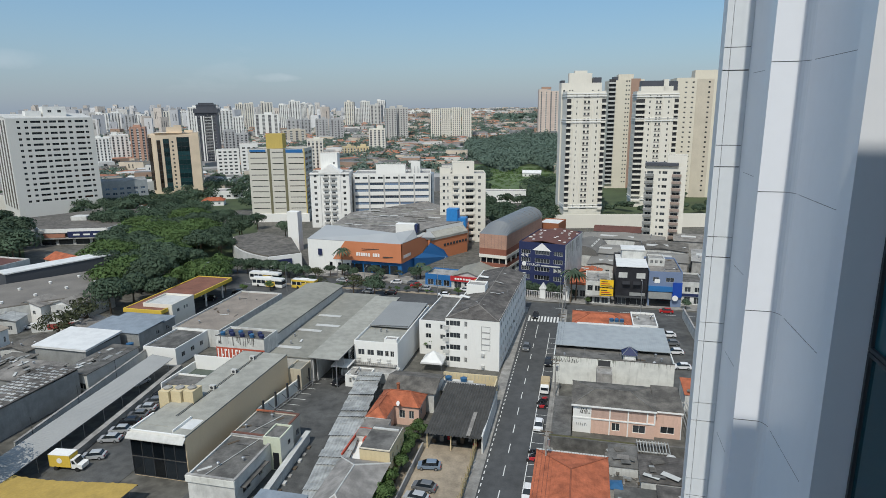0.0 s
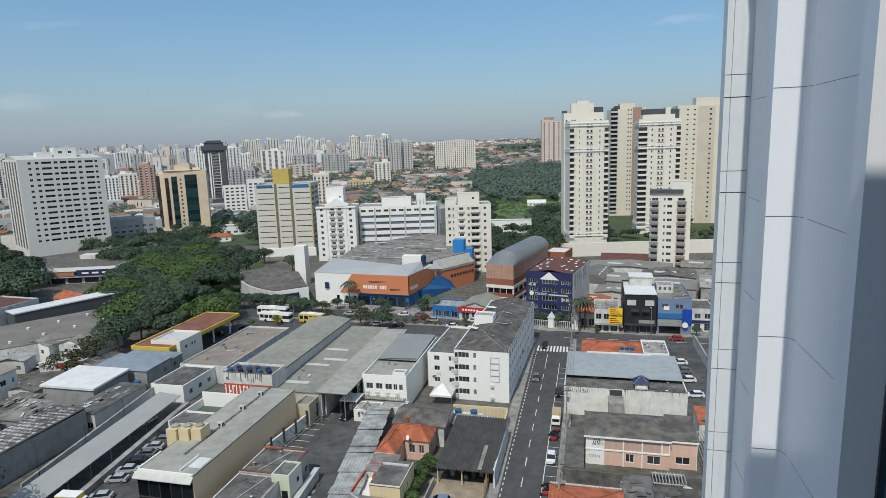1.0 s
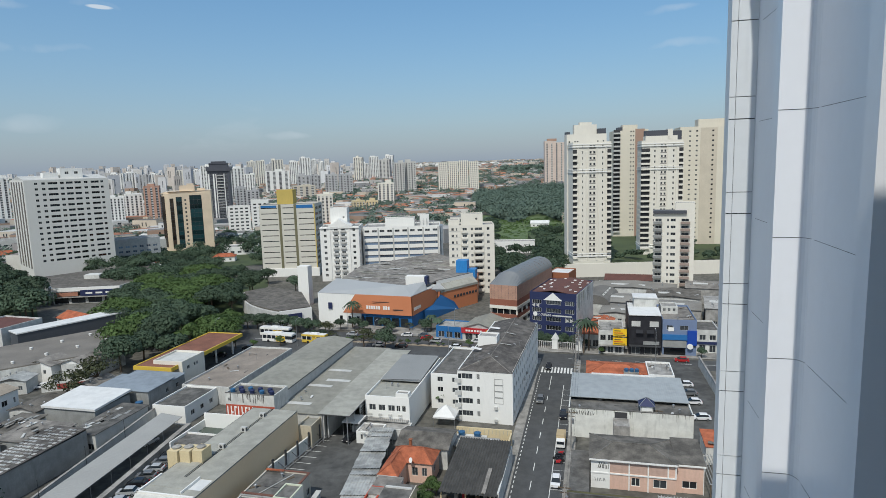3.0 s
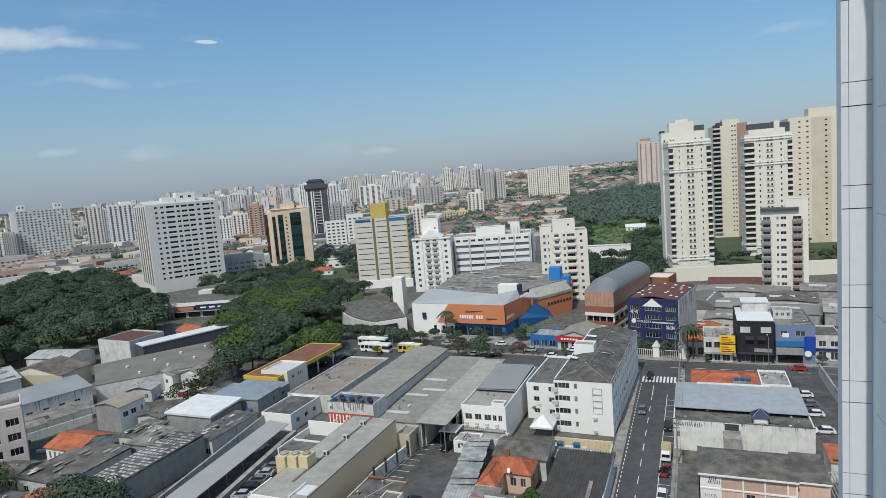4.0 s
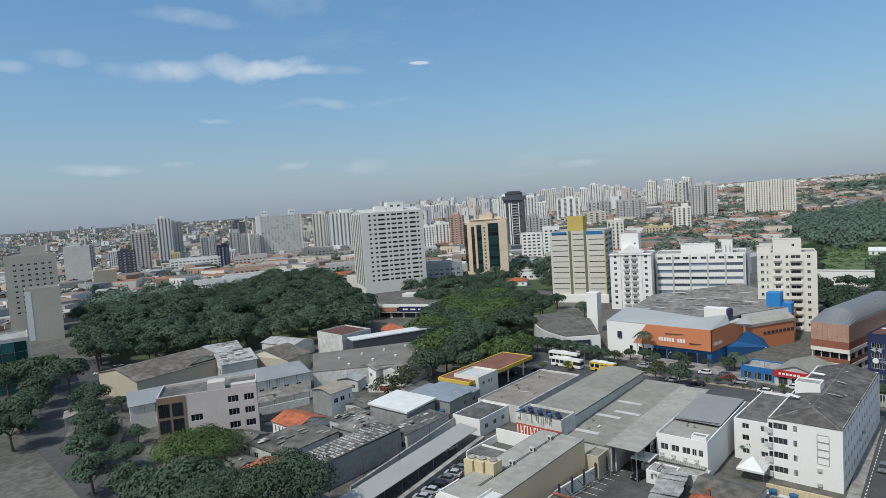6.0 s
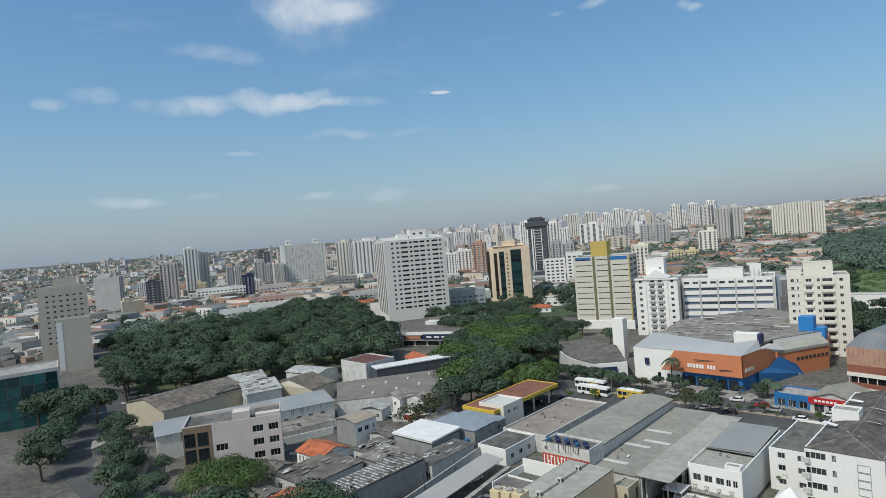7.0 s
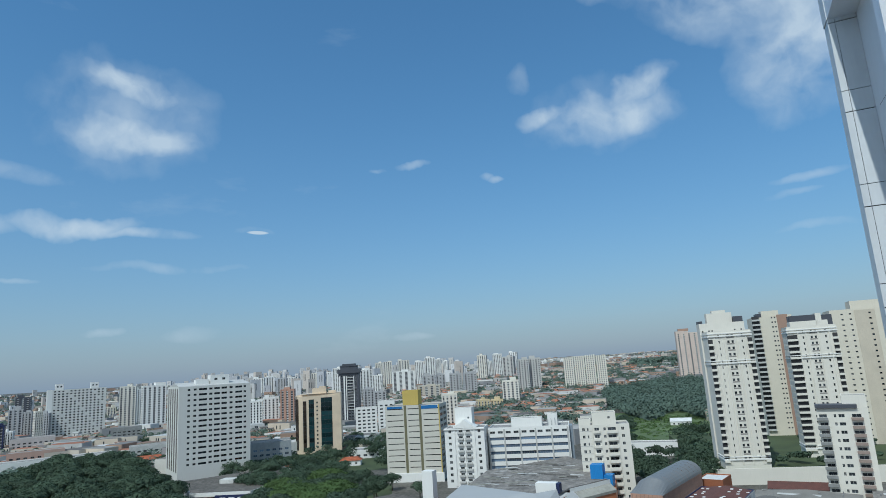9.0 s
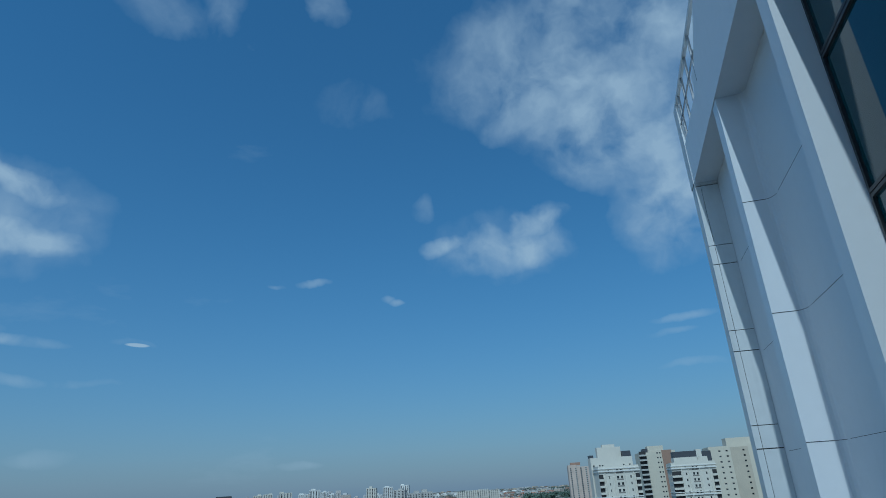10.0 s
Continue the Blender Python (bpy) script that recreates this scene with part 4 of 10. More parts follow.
def left_lots():
    w = thing("boundary_wall", gp(-96.0, 77, 0, 9.5), "long grey rendered boundary wall", "wall")
    part("wall", Shape().box(-0.15, 0.15, 0, 43, 0, 3.6), LIGHTGREY, w)
    part("coping", Shape().box(-0.25, 0.25, 0, 43, 3.6, 3.75), CONCRETE, w)
    for k in range(3):
        part("post", Shape().tube((0.3, 4 + k * 13, 0), (0.3, 4 + k * 13, 6.4), 0.05, 0.05, 6), DARKSTEEL, w)
    c = thing("carport", gp(-91.0, 70, 0, 6.5), "long carport with dull grey sheet roof", "carport")
    slab = Shape().add([(-2.6, -8, 3.8), (2.6, -8, 3.0), (2.6, 47, 3.0), (-2.6, 47, 3.8), (-2.6, -8, 3.92), (2.6, -8, 3.12), (2.6, 47, 3.12), (-2.6, 47, 3.92)],
                       [(0, 3, 2, 1), (4, 5, 6, 7), (0, 1, 5, 4), (1, 2, 6, 5), (2, 3, 7, 6), (3, 0, 4, 7)])
    part("roof", slab, mat("dull_grey_sheet", (0.34, 0.34, 0.325), rough=0.7, spec=0.12, var=0.12, stain=0, ribs=0.5, axis="Y"), c)
    for k in range(10):
        part("post", Shape().tube((2.3, -7 + k * 5.8, 0), (2.3, -7 + k * 5.8, 3.05), 0.06, 0.06, 6), STEEL, c)
    w = thing("yard_wall", gp(-86.6, 80.2, 0, 8.5), "low stained concrete yard wall", "wall")
    part("wall", Shape().box(-1.2, 0.1, 0, 38, 0, 1.2), CONCRETE, w)
    edge_line(w, (0.1, 0, 1.2), (0.1, 38, 1.2), DARKCONC, 0.08, "coping")
    g = thing("grey_warehouse", gp(-109.3, 74), "grey rendered warehouse with patchy sheet roof", "building")
    block(g, 8.4, 27, 0, 6.0, GREYWALL, parapet=0.0)
    slab_roof(g, -4.2, 4.2, 0, 27, 6.05, 6.3, FIBREDARK, over=0.05)
    random.seed(5)
    for i in range(8):
        for j in range(22):
            if random.random() < 0.12:
                continue
            x, y = -4.0 + i * 1.0 + 0.12 * (j % 2), 0.8 + j * 1.17
            part("roof_patch", Shape().box(0, random.uniform(0.66, 0.86), 0, random.uniform(0.5, 0.75), 0, 0.05), random.choice([LIGHTGREY, ZINC, ZINC, GREYWALL, FIBRE2, LIGHTGREY]), g, m=pose(x, y, 6.24 + y * 0.0095, 0.5, 0, random.uniform(-3, 3)))
    for u, v, ww, d, h, roof, wall, za in ((-128.5, 78, 14, 17, 4.0, FIBRE, DIRTY, 0.4), (-118, 96, 12, 9, 4.6, FIBRE2, GREYWALL, 0.5), (-107.5, 102, 7, 16, 4.6, DARKCONC, LIGHTGREY, 0.1), (-128, 100, 7, 9, 4.0, FIBRE, DIRTY, 0.5)):
        x = thing("workshop_shed", gp(u, v), "low workshop shed with dark weathered sheet roof", "building", "low sheds")
        block(x, ww, d, 0, h, wall, {"front": (rep(0.5, ww - 0.5, 3, 1.6), [(1.0, 2.4)])}, parapet=0)
        slab_roof(x, -ww / 2, ww / 2, 0, d, h, h + za, roof)
        rng = random.Random(int(-u))
        for j in range(10):
            part("roof_sheet", Shape().box(0, rng.uniform(0.7, 1.1), 0, rng.uniform(1.2, 3.0), 0, 0.04), rng.choice([FIBRE2, FIBRE, LIGHTGREY, GREYWALL]), x, m=pose(rng.uniform(-ww / 2 + 0.5, ww / 2 - 1.5), rng.uniform(0.5, d - 3.2), h + za + 0.17, 0, 0, rng.uniform(-6, 6)))
        roof_clutter(x, -ww / 2 + 1, ww / 2 - 1, 1, d - 1, h + za * 0.8, 6, int(v))
    o = thing("tiled_house", gp(-139.5, 91), "small house with bright orange tiled roof", "house")
    block(o, 11, 9.5, 0, 3.9, WHITE, {"front": (rep(0.5, 10.5, 6, 0.7), [(1.2, 3.0)])}, parapet=0)
    gable(o, 11, 9.5, 4.0, 5.6, CLAY, along="x", gable_mat=WHITE)
    h = thing("white_house", gp(-146, 109), "small white two-storey house with grey side", "house")
    block(h, 9, 8, 0, 7, WHITE, {"right": ([(0.9, 2.5), (3.4, 5.0), (6.6, 7.2)], [(3.8, 5.2)])}, parapet=0)
    part("front_render", Shape().box(-4.5, 4.5, -0.03, 0, 0, 7), GREYWALL, h, "blank grey rendered wall")
    gable(h, 9, 8, 7, 7.9, mat("dusty_tan_roof", (0.30, 0.26, 0.21), var=0.35, big=0.4), along="y", gable_mat=GREYWALL)
    s = thing("white_roof_shed", gp(-119.8, 111), "grey shed with bright white flat sheet roof", "building")
    block(s, 14.6, 11, 0, 5.5, GREYWALL, parapet=0)
    slab_roof(s, -7.3, 7.3, 0, 11, 5.6, 6.2, WHITEROOF, over=0.4, thick=0.5)
    b = thing("blue_roof_shed", gp(-116.3, 123.5), "grey shed with blue-grey sheet roof", "building")
    block(b, 16, 14, 0, 5.6, GREYWALL, {"right": (rep(5, 13, 2, 1.2), [(3.0, 4.2)])}, parapet=0)
    slab_roof(b, -8, 8, 0, 9.5, 5.7, 6.0, BLUEROOF)
    slab_roof(b, -7, 8, 9.6, 14, 5.4, 5.6, BLUEROOF)
    q = thing("white_garage", gp(-99, 119), "low white-walled garage with arched end", "building")
    block(q, 9, 13, 0, 4.6, WHITE, {"right": (rep(1, 12, 3, 1.4), [(1.6, 2.8)])}, parapet=0.4, roof=DARKCONC)
    q = thing("flat_roofed_shop", gp(-98, 132), "long low shop with stained flat roof", "building")
    block(q, 14, 34, 0, 4.8, DIRTY, {"right": (rep(1, 33, 7, 1.5), [(1.2, 2.6)])}, parapet=0.5, roof=mat("stained_tan_roof", (0.25, 0.215, 0.18), var=0.45, big=0.25, stain=0.3))
    roof_clutter(q, -6, 6, 1, 32, 4.35, 12, 81)
    for u, v, m in ((-109.2, 121.2, None), (-106.0, 104.9, LIGHTGREY)):
        q = thing("water_tank", gp(u, v), "round blue water tank on a block base" if m is None else "round pale water tank on a block base", "water tank")
        part("base", Shape().box(-1.0, 1.0, -1.0, 1.0, 0, 3.0), CONCRETE, q)
        tank(q, 0, 0, 3.0, 0.9, 1.0, m)
    g = thing("filling_station", gp(-119.5, 139), "filling station with yellow-edged canopy", "building")
    part("canopy_roof", Shape().box(-6.1, 5.6, 0.4, 35, 5.9, 6.1), mat("rusty_canopy_top", (0.20, 0.09, 0.06), var=0.5, big=0.3), g, "rust-brown canopy top")
    part("canopy_edge", Shape().box(-6.5, 6, 0, 0.4, 5.2, 6.3).box(5.6, 6, 0.4, 35, 5.2, 6.3).box(-6.5, -6.1, 0.4, 35, 5.2, 6.3).box(-6.5, 6, 35, 35.4, 5.2, 6.3), YELLOW, g, "yellow canopy edge")
    for k in range(6):
        part("column", Shape().box(-4.2 + (k % 2) * 8, -3.8 + (k % 2) * 8, 14 + (k // 2) * 9, 14.4 + (k // 2) * 9, 0, 5.9), WHITE, g)
    block(g, 9.5, 10, 0, 7.2, CREAM2, {"right": ([(2, 3.2), (5, 5.8), (6.2, 7)], [(4.4, 5.4)])}, x=2.5, y=3, parapet=0.5, roof=LIGHTGREY, wall_name="shop")
    rng = random.Random(33)
    for u, v, n in ((-128, 128, 16), (-104, 150, 12), (-134, 104, 14), (-152, 100, 12), (-141, 122, 14), (-113, 92, 8), (-165, 95, 14)):
        q = thing("scrap_pile", gp(u, v, 0, rng.uniform(0, 90)), "pile of boards, drums and scrap in a yard", "rubbish", "yard clutter")
        for j in range(n):
            e = rng.uniform(0.3, 1.3)
            part("scrap", Shape().box(-e, e, -0.4 * e, 0.4 * e, 0, rng.uniform(0.2, 0.9)) if j % 3 else Shape().tube((0, 0, 0), (0, 0, 0.9), 0.3, 0.3, 8), rng.choice([BARK, CONCRETE, DARKCONC, LIGHTGREY, MAROON, BLUE, FIBRE2]), q, m=pose(rng.uniform(-4, 4), rng.uniform(-4, 4), 0, 0, 0, rng.uniform(0, 180)))
    w = thing("yard_wall", gp(-150, 131, 0, -62), "white yard wall with painted red band", "wall")
    part("wall", Shape().box(-0.15, 0.15, 0, 26, 0, 2.6), DIRTY, w)
    part("painted_band", Shape().box(0.15, 0.18, 4, 17, 0.5, 2.1), mat("dull_red_band", (0.30, 0.06, 0.05)), w)
    for k, (u, v, ww, d, h) in enumerate(((-158, 138, 9, 8, 5.2), (-148, 140, 8, 16, 5.4))):
        x = thing("white_workshop", gp(u, v), "white workshop with stained grey roof", "building")
        block(x, ww, d, 0, h, WHITE if k == 0 else DIRTY, {"front": (rep(0.6, ww - 0.6, 2, 1.0), [(2.6, 3.8)])}, parapet=0)
        gable(x, ww, d, h, h + 1.4, FIBRE2, gable_mat=WHITE)


def hip_roof(parent, x0, x1, y0, y1, z0, z1, m, inset, name="hip_roof", cap=None, along="y"):
    """A hipped roof over a rectangle, with its ridge and hip tiles."""
    if along == "y":
        a, b = ((x0 + x1) / 2, y0 + inset, z1), ((x0 + x1) / 2, y1 - inset, z1)
        faces = [(0, 1, 4), (1, 2, 5, 4), (2, 3, 5), (3, 0, 4, 5), (0, 3, 2, 1)]
    else:
        a, b = (x0 + inset, (y0 + y1) / 2, z1), (x1 - inset, (y0 + y1) / 2, z1)
        faces = [(0, 1, 5, 4), (1, 2, 5), (2, 3, 4, 5), (3, 0, 4), (0, 3, 2, 1)]
    c = [(x0, y0, z0), (x1, y0, z0), (x1, y1, z0), (x0, y1, z0)]
    part(name, Shape().add(c + [a, b], faces), m, parent)
    if cap:
        ends = [(c[0], a), (c[1], a), (c[2], b), (c[3], b)] if along == "y" else [(c[0], a), (c[1], b), (c[2], b), (c[3], a)]
        for p, q in ends + [(a, b)]:
            part("ridge_cap", Shape().tube(p, q, 0.13, 0.13, 6), cap, parent)


def sheet_rows(parent, x0, x1, y0, rows, step, z, m, waves, rng, amp=0.09, name="zinc_sheet"):
    """Rows of corrugated sheets laid one over the next, some lifted so that a dark gap shows."""
    n = waves * 2
    for k in range(rows):
        up = rng.uniform(0.2, 0.36) if k % 7 in (1, 4, 5) else rng.uniform(0.02, 0.09)
        pts = []
        for i in range(n + 1):
            x = x0 + (x1 - x0) * i / n
            for y, dz in ((0, up), (step * 1.12, 0.0)):
                pts.append((x, y, dz + amp * (i % 2)))
        s = Shape().add(pts, [(2 * i, 2 * i + 2, 2 * i + 3, 2 * i + 1) for i in range(n)])
        part(name, s, m, parent, m=pose(rng.uniform(-0.12, 0.12), y0 + k * step, z, 0, rng.uniform(-1.2, 1.2), rng.uniform(-0.9, 0.9)))


def fence_poles(name, u, v, turn, length, n, h, label, seed):
    rng = random.Random(seed)
    f = thing(name, gp(u, v, 0, turn), label, "fence")
    for k in range(n):
        y = length * k / (n - 1)
        hh = h * rng.uniform(0.6, 1.1)
        part("pole", Shape().tube((0, y, 0), (rng.uniform(-0.3, 0.3), y + rng.uniform(-0.25, 0.25), hh), 0.09, 0.06, 5), BAMBOO, f)
    for z in (0.7, 1.5):
        part("rail", Shape().tube((0, 0, z), (0, length, z * 1.1), 0.07, 0.06, 5), BAMBOO, f)


def centre_lots():
    rng = random.Random(44)
    z = thing("covered_walk", gp(-37.3, 74.0, 0, 9.4), "long covered way roofed with zinc sheets", "canopy")
    sheet_rows(z, -2.7, 2.6, 0, 20, 2.3, 3.0, ZINC, 9, rng)
    for k in range(8):
        part("post", Shape().tube((2.3, 0.5 + k * 6.3, 0), (2.3, 0.5 + k * 6.3, 3.0), 0.08, 0.08, 6), STEEL, z)
        part("post", Shape().tube((-2.4, 0.5 + k * 6.3, 0), (-2.4, 0.5 + k * 6.3, 3.0), 0.08, 0.08, 6), STEEL, z)
    x = thing("flat_roof_house", gp(-42.0, 62), "low house with pale blue-grey flat roof", "house")
    block(x, 7.6, 11.2, 0, 4.0, DIRTY, parapet=0)
    slab_roof(x, -3.8, 3.8, 0, 11.2, 4.0, 4.2, BLUEROOF, over=0.1)
    # the red-tiled house: a long part and a short wing
    r = thing("tiled_house", gp(-33.8, 98.4), "red-tiled house with pink wall", "house")
    block(r, 8.6, 5.2, 0, 4.1, PINK, {"right": ([(1.4, 2.6)], [(1.6, 3.0)]), "front": ([(4.6, 5.8), (6.6, 7.6)], [(1.4, 3.1)])}, y=5.4, parapet=0)
    block(r, 3.5, 5.4, 0, 4.1, PINK, {"right": ([(1.6, 2.8)], [(1.5, 2.9)])}, x=-2.5, parapet=0, wall_name="wing_wall")
    hip_roof(r, -4.6, 4.6, 5.0, 10.9, 4.1, 6.0, CLAY, 2.6, cap=CLAYDARK, along="x")
    hip_roof(r, -4.62, -0.5, -0.3, 8.4, 4.08, 5.5, CLAY, 2.0, cap=CLAYDARK, along="y")
    part("chimney", Shape().box(-1.2, -0.7, 9.0, 9.5, 4.6, 6.7).box(-1.3, -0.6, 8.9, 9.6, 6.7, 6.85), BRICK, r)
    part("gutter_board", Shape().box(-4.6, -0.5, -0.38, -0.3, 3.75, 4.1), LIGHTGREY, r)
    d = part("satellite_dish", Shape().tube((0.6, 4.6, 4.1), (0.6, 4.6, 4.7), 0.04, 0.04, 6).tube((0.6, 4.6, 4.9), (0.45, 4.4, 5.0), 0.15, 0.5, 14), WHITE, r)
    s = thing("dark_roof_house", gp(-33.1, 109.6), "house with dark mossy low-pitched roof", "house")
    block(s, 10.4, 8.6, 0, 4.4, DIRTY, parapet=0)
    gable(s, 10.4, 8.6, 4.4, 5.5, FIBRE, along="x", gable_mat=DIRTY)
    for k in range(11):
        part("pale_sheet_patch", Shape().box(0, 0.14, 0, rng.uniform(0.8, 2.6), 0, 0.05), LIGHTGREY, s, m=pose(rng.uniform(-4.6, 4.4), rng.uniform(0.0, 1.6), 4.56, 14.3, 0, rng.uniform(-4, 4)))
    # the barn
    b = thing("barn", gp(-21.0, 96.6), "open barn with black corrugated roof", "building")
    n = 40
    pts = []
    roof = Shape()
    for i in range(n + 1):
        x = -5.3 + 10.5 * i / n
        for y, zz in ((-0.7 - 0.15 * (i % 3), 3.3), (18.0, 4.6)):
            pts.append((x, y, zz + (0.24 if i % 2 else 0)))
    roof.add(pts, [(2 * i, 2 * i + 2, 2 * i + 3, 2 * i + 1) for i in range(n)])
    part("corrugated_roof", roof, mat("blackened_corrugated_sheet", (0.075, 0.073, 0.068), var=0.5, big=0.6, stain=0), b, "black corrugated roof")
    part("pale_sheet", Shape().box(2.3, 3.0, -0.4, 7.5, 0, 0.03), FIBRE2, b, m=pose(0, 0, 3.62, 3.9))
    part("side_wall", Shape().box(5.0, 5.3, 0, 18, 0, 3.7), DIRTY, b, "weathered white side wall")
    part("back_wall", Shape().box(-5.2, 5.0, 17.6, 17.9, 0, 4.2), DIRTY, b)
    for k in range(3):
        part("post", Shape().box(-5.1 + k * 4.4, -4.9 + k * 4.4, 0, 0.2, 0, 3.3), YELLOWISH, b)
    for k in range(7):
        part("stored_board", Shape().box(-4.6 + k * 1.3, -3.9 + k * 1.3, 2 + (k % 3) * 0.8, 2.5 + (k % 3) * 0.8, 0, 0.8 + 0.3 * (k % 3)), (BARK, CONCRETE, RED, STEEL)[k % 4], b)
    p = thing("patio", gp(-23.4, 115), "patio with ochre wall and water tanks", "yard wall")
    part("patio_wall", Shape().box(-5.4, 6.6, 7.0, 7.3, 0, 3.5).box(6.4, 6.7, 0.5, 7.0, 0, 3.0), YELLOWISH, p)
    for k in range(14):
        part("wall_stain", Shape().box(-5.0 + k * 0.82, -4.85 + k * 0.82, 6.97, 7.0, 2.5 - 0.3 * (k % 3), 3.3), DULLCREAM, p)
    part("patio_roof", Shape().box(-5.0, 4.6, -0.6, 4.2, 2.6, 2.85), CONCRETE, p)
    part("roof_board", Shape().box(0, 2.4, 0, 0.6, 0, 0.05), LIGHTGREY, p, m=pose(-4.2, 2.2, 2.88, 0, 0, -24))
    part("roof_board", Shape().box(0, 1.6, 0, 0.3, 0, 0.05), WHITEROOF, p, m=pose(1.9, 2.4, 2.88, 0, 0, 40))
    part("tank_base", Shape().box(-5.0, 1.5, 4.4, 6.4, 0, 2.3), DIRTY, p)
    for k in range(2):
        tank(p, -3.9 + k * 3.4, 5.4, 2.3, 0.75, 0.95)
    # yellow house with its red terrace
    y = thing("yellow_house", gp(-31.6, 84.3), "narrow two-storey yellow house with red terrace", "house")
    block(y, 5.2, 7.8, 0, 6, YELLOWISH, {"right": (rep(0.6, 7.4, 3, 0.6), [(1.4, 2.4), (4.0, 5.0)])}, parapet=0)
    slab_roof(y, -2.6, 2.6, 0, 7.8, 6.0, 6.15, DARKCONC, over=0.02)
    part("roof_kerb", Shape().box(-2.62, 2.62, -0.02, 0.1, 6.1, 6.35).box(2.5, 2.62, 0.1, 7.8, 6.1, 6.35), CREAM, y)
    part("terrace_floor", Shape().box(-6.5, -2.62, 2.2, 10.2, 0, 2.3), WHITE, y, "white terrace floor")
    part("terrace_wall", Shape().box(-6.75, -6.5, 2.0, 10.4, 0, 3.5).box(-6.5, -4.2, 10.15, 10.4, 0, 3.9).box(-4.6, -4.3, 6.5, 10.15, 2.3, 3.7), mat("brick_red_paint", (0.42, 0.075, 0.045), stain=0.3), y, "red painted terrace wall")
    part("bucket", Shape().tube((-3.3, 4.4, 6.17 - 3.87), (-3.3, 4.4, 2.9), 0.25, 0.3, 8), WHITE, y)
    part("roof_beam", Shape().box(-2.4, 2.2, 6.2, 6.6, 6.15, 6.5), LIGHTGREY, y)
    x = thing("lean_to_shed", gp(-35.6, 92.4), "patched lean-to shed with weathered sheets", "shed", "back yard sheds")
    block(x, 4.6, 5.6, 0, 3.6, DIRTY, parapet=0)
    slab_roof(x, -2.3, 2.3, 0, 5.6, 3.6, 3.9, FIBRE2, over=0.15)
    h = thing("hip_roof_house", gp(-33.1, 67.0), "house with grey hipped roof and white ridge strips", "house")
    block(h, 7.8, 17, 0, 4.2, YELLOWISH, {"right": (rep(1, 16, 4, 0.7), [(1.6, 2.6)])}, parapet=0)
    hip_roof(h, -4.3, 4.3, -0.4, 17.2, 4.2, 6.4, GREYTILE, 5.0, cap=LIGHTGREY)
    # annexes on the drive
    for k, (u, v, ww, d, hh, lab) in enumerate(((-54.4, 86.2, 8.6, 8.6, 5, "flat dark-roofed annexe with brown coping"), (-54.5, 73.2, 8.2, 12.6, 5, "flat-roofed white annexe with dark roof"))):
        x = thing("annexe", gp(u, v), lab, "building")
        roof_clutter(x, -3.4, 3.4, 1, d - 1, hh - 0.3, 7, 40 + k)
        block(x, ww, d, 0, hh, DULLCREAM2 if k == 0 else DIRTY, {"right": ([(2.2, 4.6), (7.0, 8.2)], [(1.2, 2.6)])}, parapet=0.3, roof=DARKCONC)
        m = mat("brown_coping_tile", (0.16, 0.075, 0.055), var=0.4) if k == 0 else CONCRETE
        part("coping", Shape().box(-ww / 2 - 0.1, ww / 2 + 0.1, -0.12, 0.4, hh, hh + 0.12).box(ww / 2 - 0.3, ww / 2 + 0.15, 0.4, d, hh, hh + 0.12).box(-ww / 2 - 0.1, ww / 2 - 0.3, d - 0.3, d + 0.1, hh, hh + 0.12), m, x)
        part("roof_pipe", Shape().tube((-1.4, 0.6, hh - 0.1), (1.5, d - 0.6, hh - 0.1), 0.06, 0.06, 5), LIGHTGREY, x)
        if k:
            part("front_band", Shape().box(-4.3, 4.3, -0.25, -0.0, 3.9, 5.0), STAINWHITE, x, "deep white front band")
            part("door_hood", Shape().box(4.1, 5.0, 1.5, 9.0, 2.9, 3.05), DARKCONC, x)
        else:
            part("terracotta_strip", Shape().box(-4.2, -0.6, 7.9, 8.3, 5.12, 5.3), CLAY, x)
            part("brown_door", Shape().box(-3.8, -2.2, -0.06, 0, 2.4, 4.6), MAROON, x)
    x = thing("stair_house", gp(-50.0, 84.2), "narrow white stair house with black door", "building")
    block(x, 3.2, 4.6, 0, 6.2, mat("pale_green_paint", (0.55, 0.58, 0.45), stain=0.35), {}, parapet=0.25, roof=DARKCONC)
    part("side_render", Shape().box(1.6, 1.63, 0.02, 4.58, 0.1, 6.0), CREAM2, x, "pale yellow side wall")
    part("door", Shape().box(0.1, 1.2, -0.04, 0, 0.2, 3.4), BLACK, x, "tall black door")
    part("window", Shape().box(1.63, 1.68, 2.6, 3.3, 3.6, 4.4), GLASS, x)
    w = thing("drive_wall", gp(-46.7, 75, 0, 4.4), "low white wall along the drive", "wall")
    part("wall", Shape().box(-0.3, 0.3, 0, 19, 0, 2.0), STAINWHITE, w)
    part("coping", Shape().box(-0.55, 0.45, 0, 19.3, 2.0, 2.15), LIGHTGREY, w)
    for k in range(8):
        part("rubbish_pile", Shape().box(0.6, 1.2, 1 + k * 2.2, 1.9 + k * 2.2, 0, 0.2 + 0.1 * (k % 3)), (CONCRETE, BARK, LIGHTGREY)[k % 3], w)
    w = thing("yard_wall", gp(-61.5, 99.5, 0, -7), "white yard wall with wooden posts", "wall")
    part("wall", Shape().box(-0.2, 0.2, 0, 20, 0, 2.6), STAINWHITE, w)
    for k in range(5):
        part("post", Shape().box(0.2, 0.5, 1 + k * 4.2, 1.35 + k * 4.2, 0, 3.7), DARKSTEEL, w)
    for k in range(9):
        part("guard_post", Shape().tube((1.5, 2 + k * 2.2, 0), (1.3, 2 + k * 2.2, 1.0), 0.06, 0.06, 6), STEEL, w)
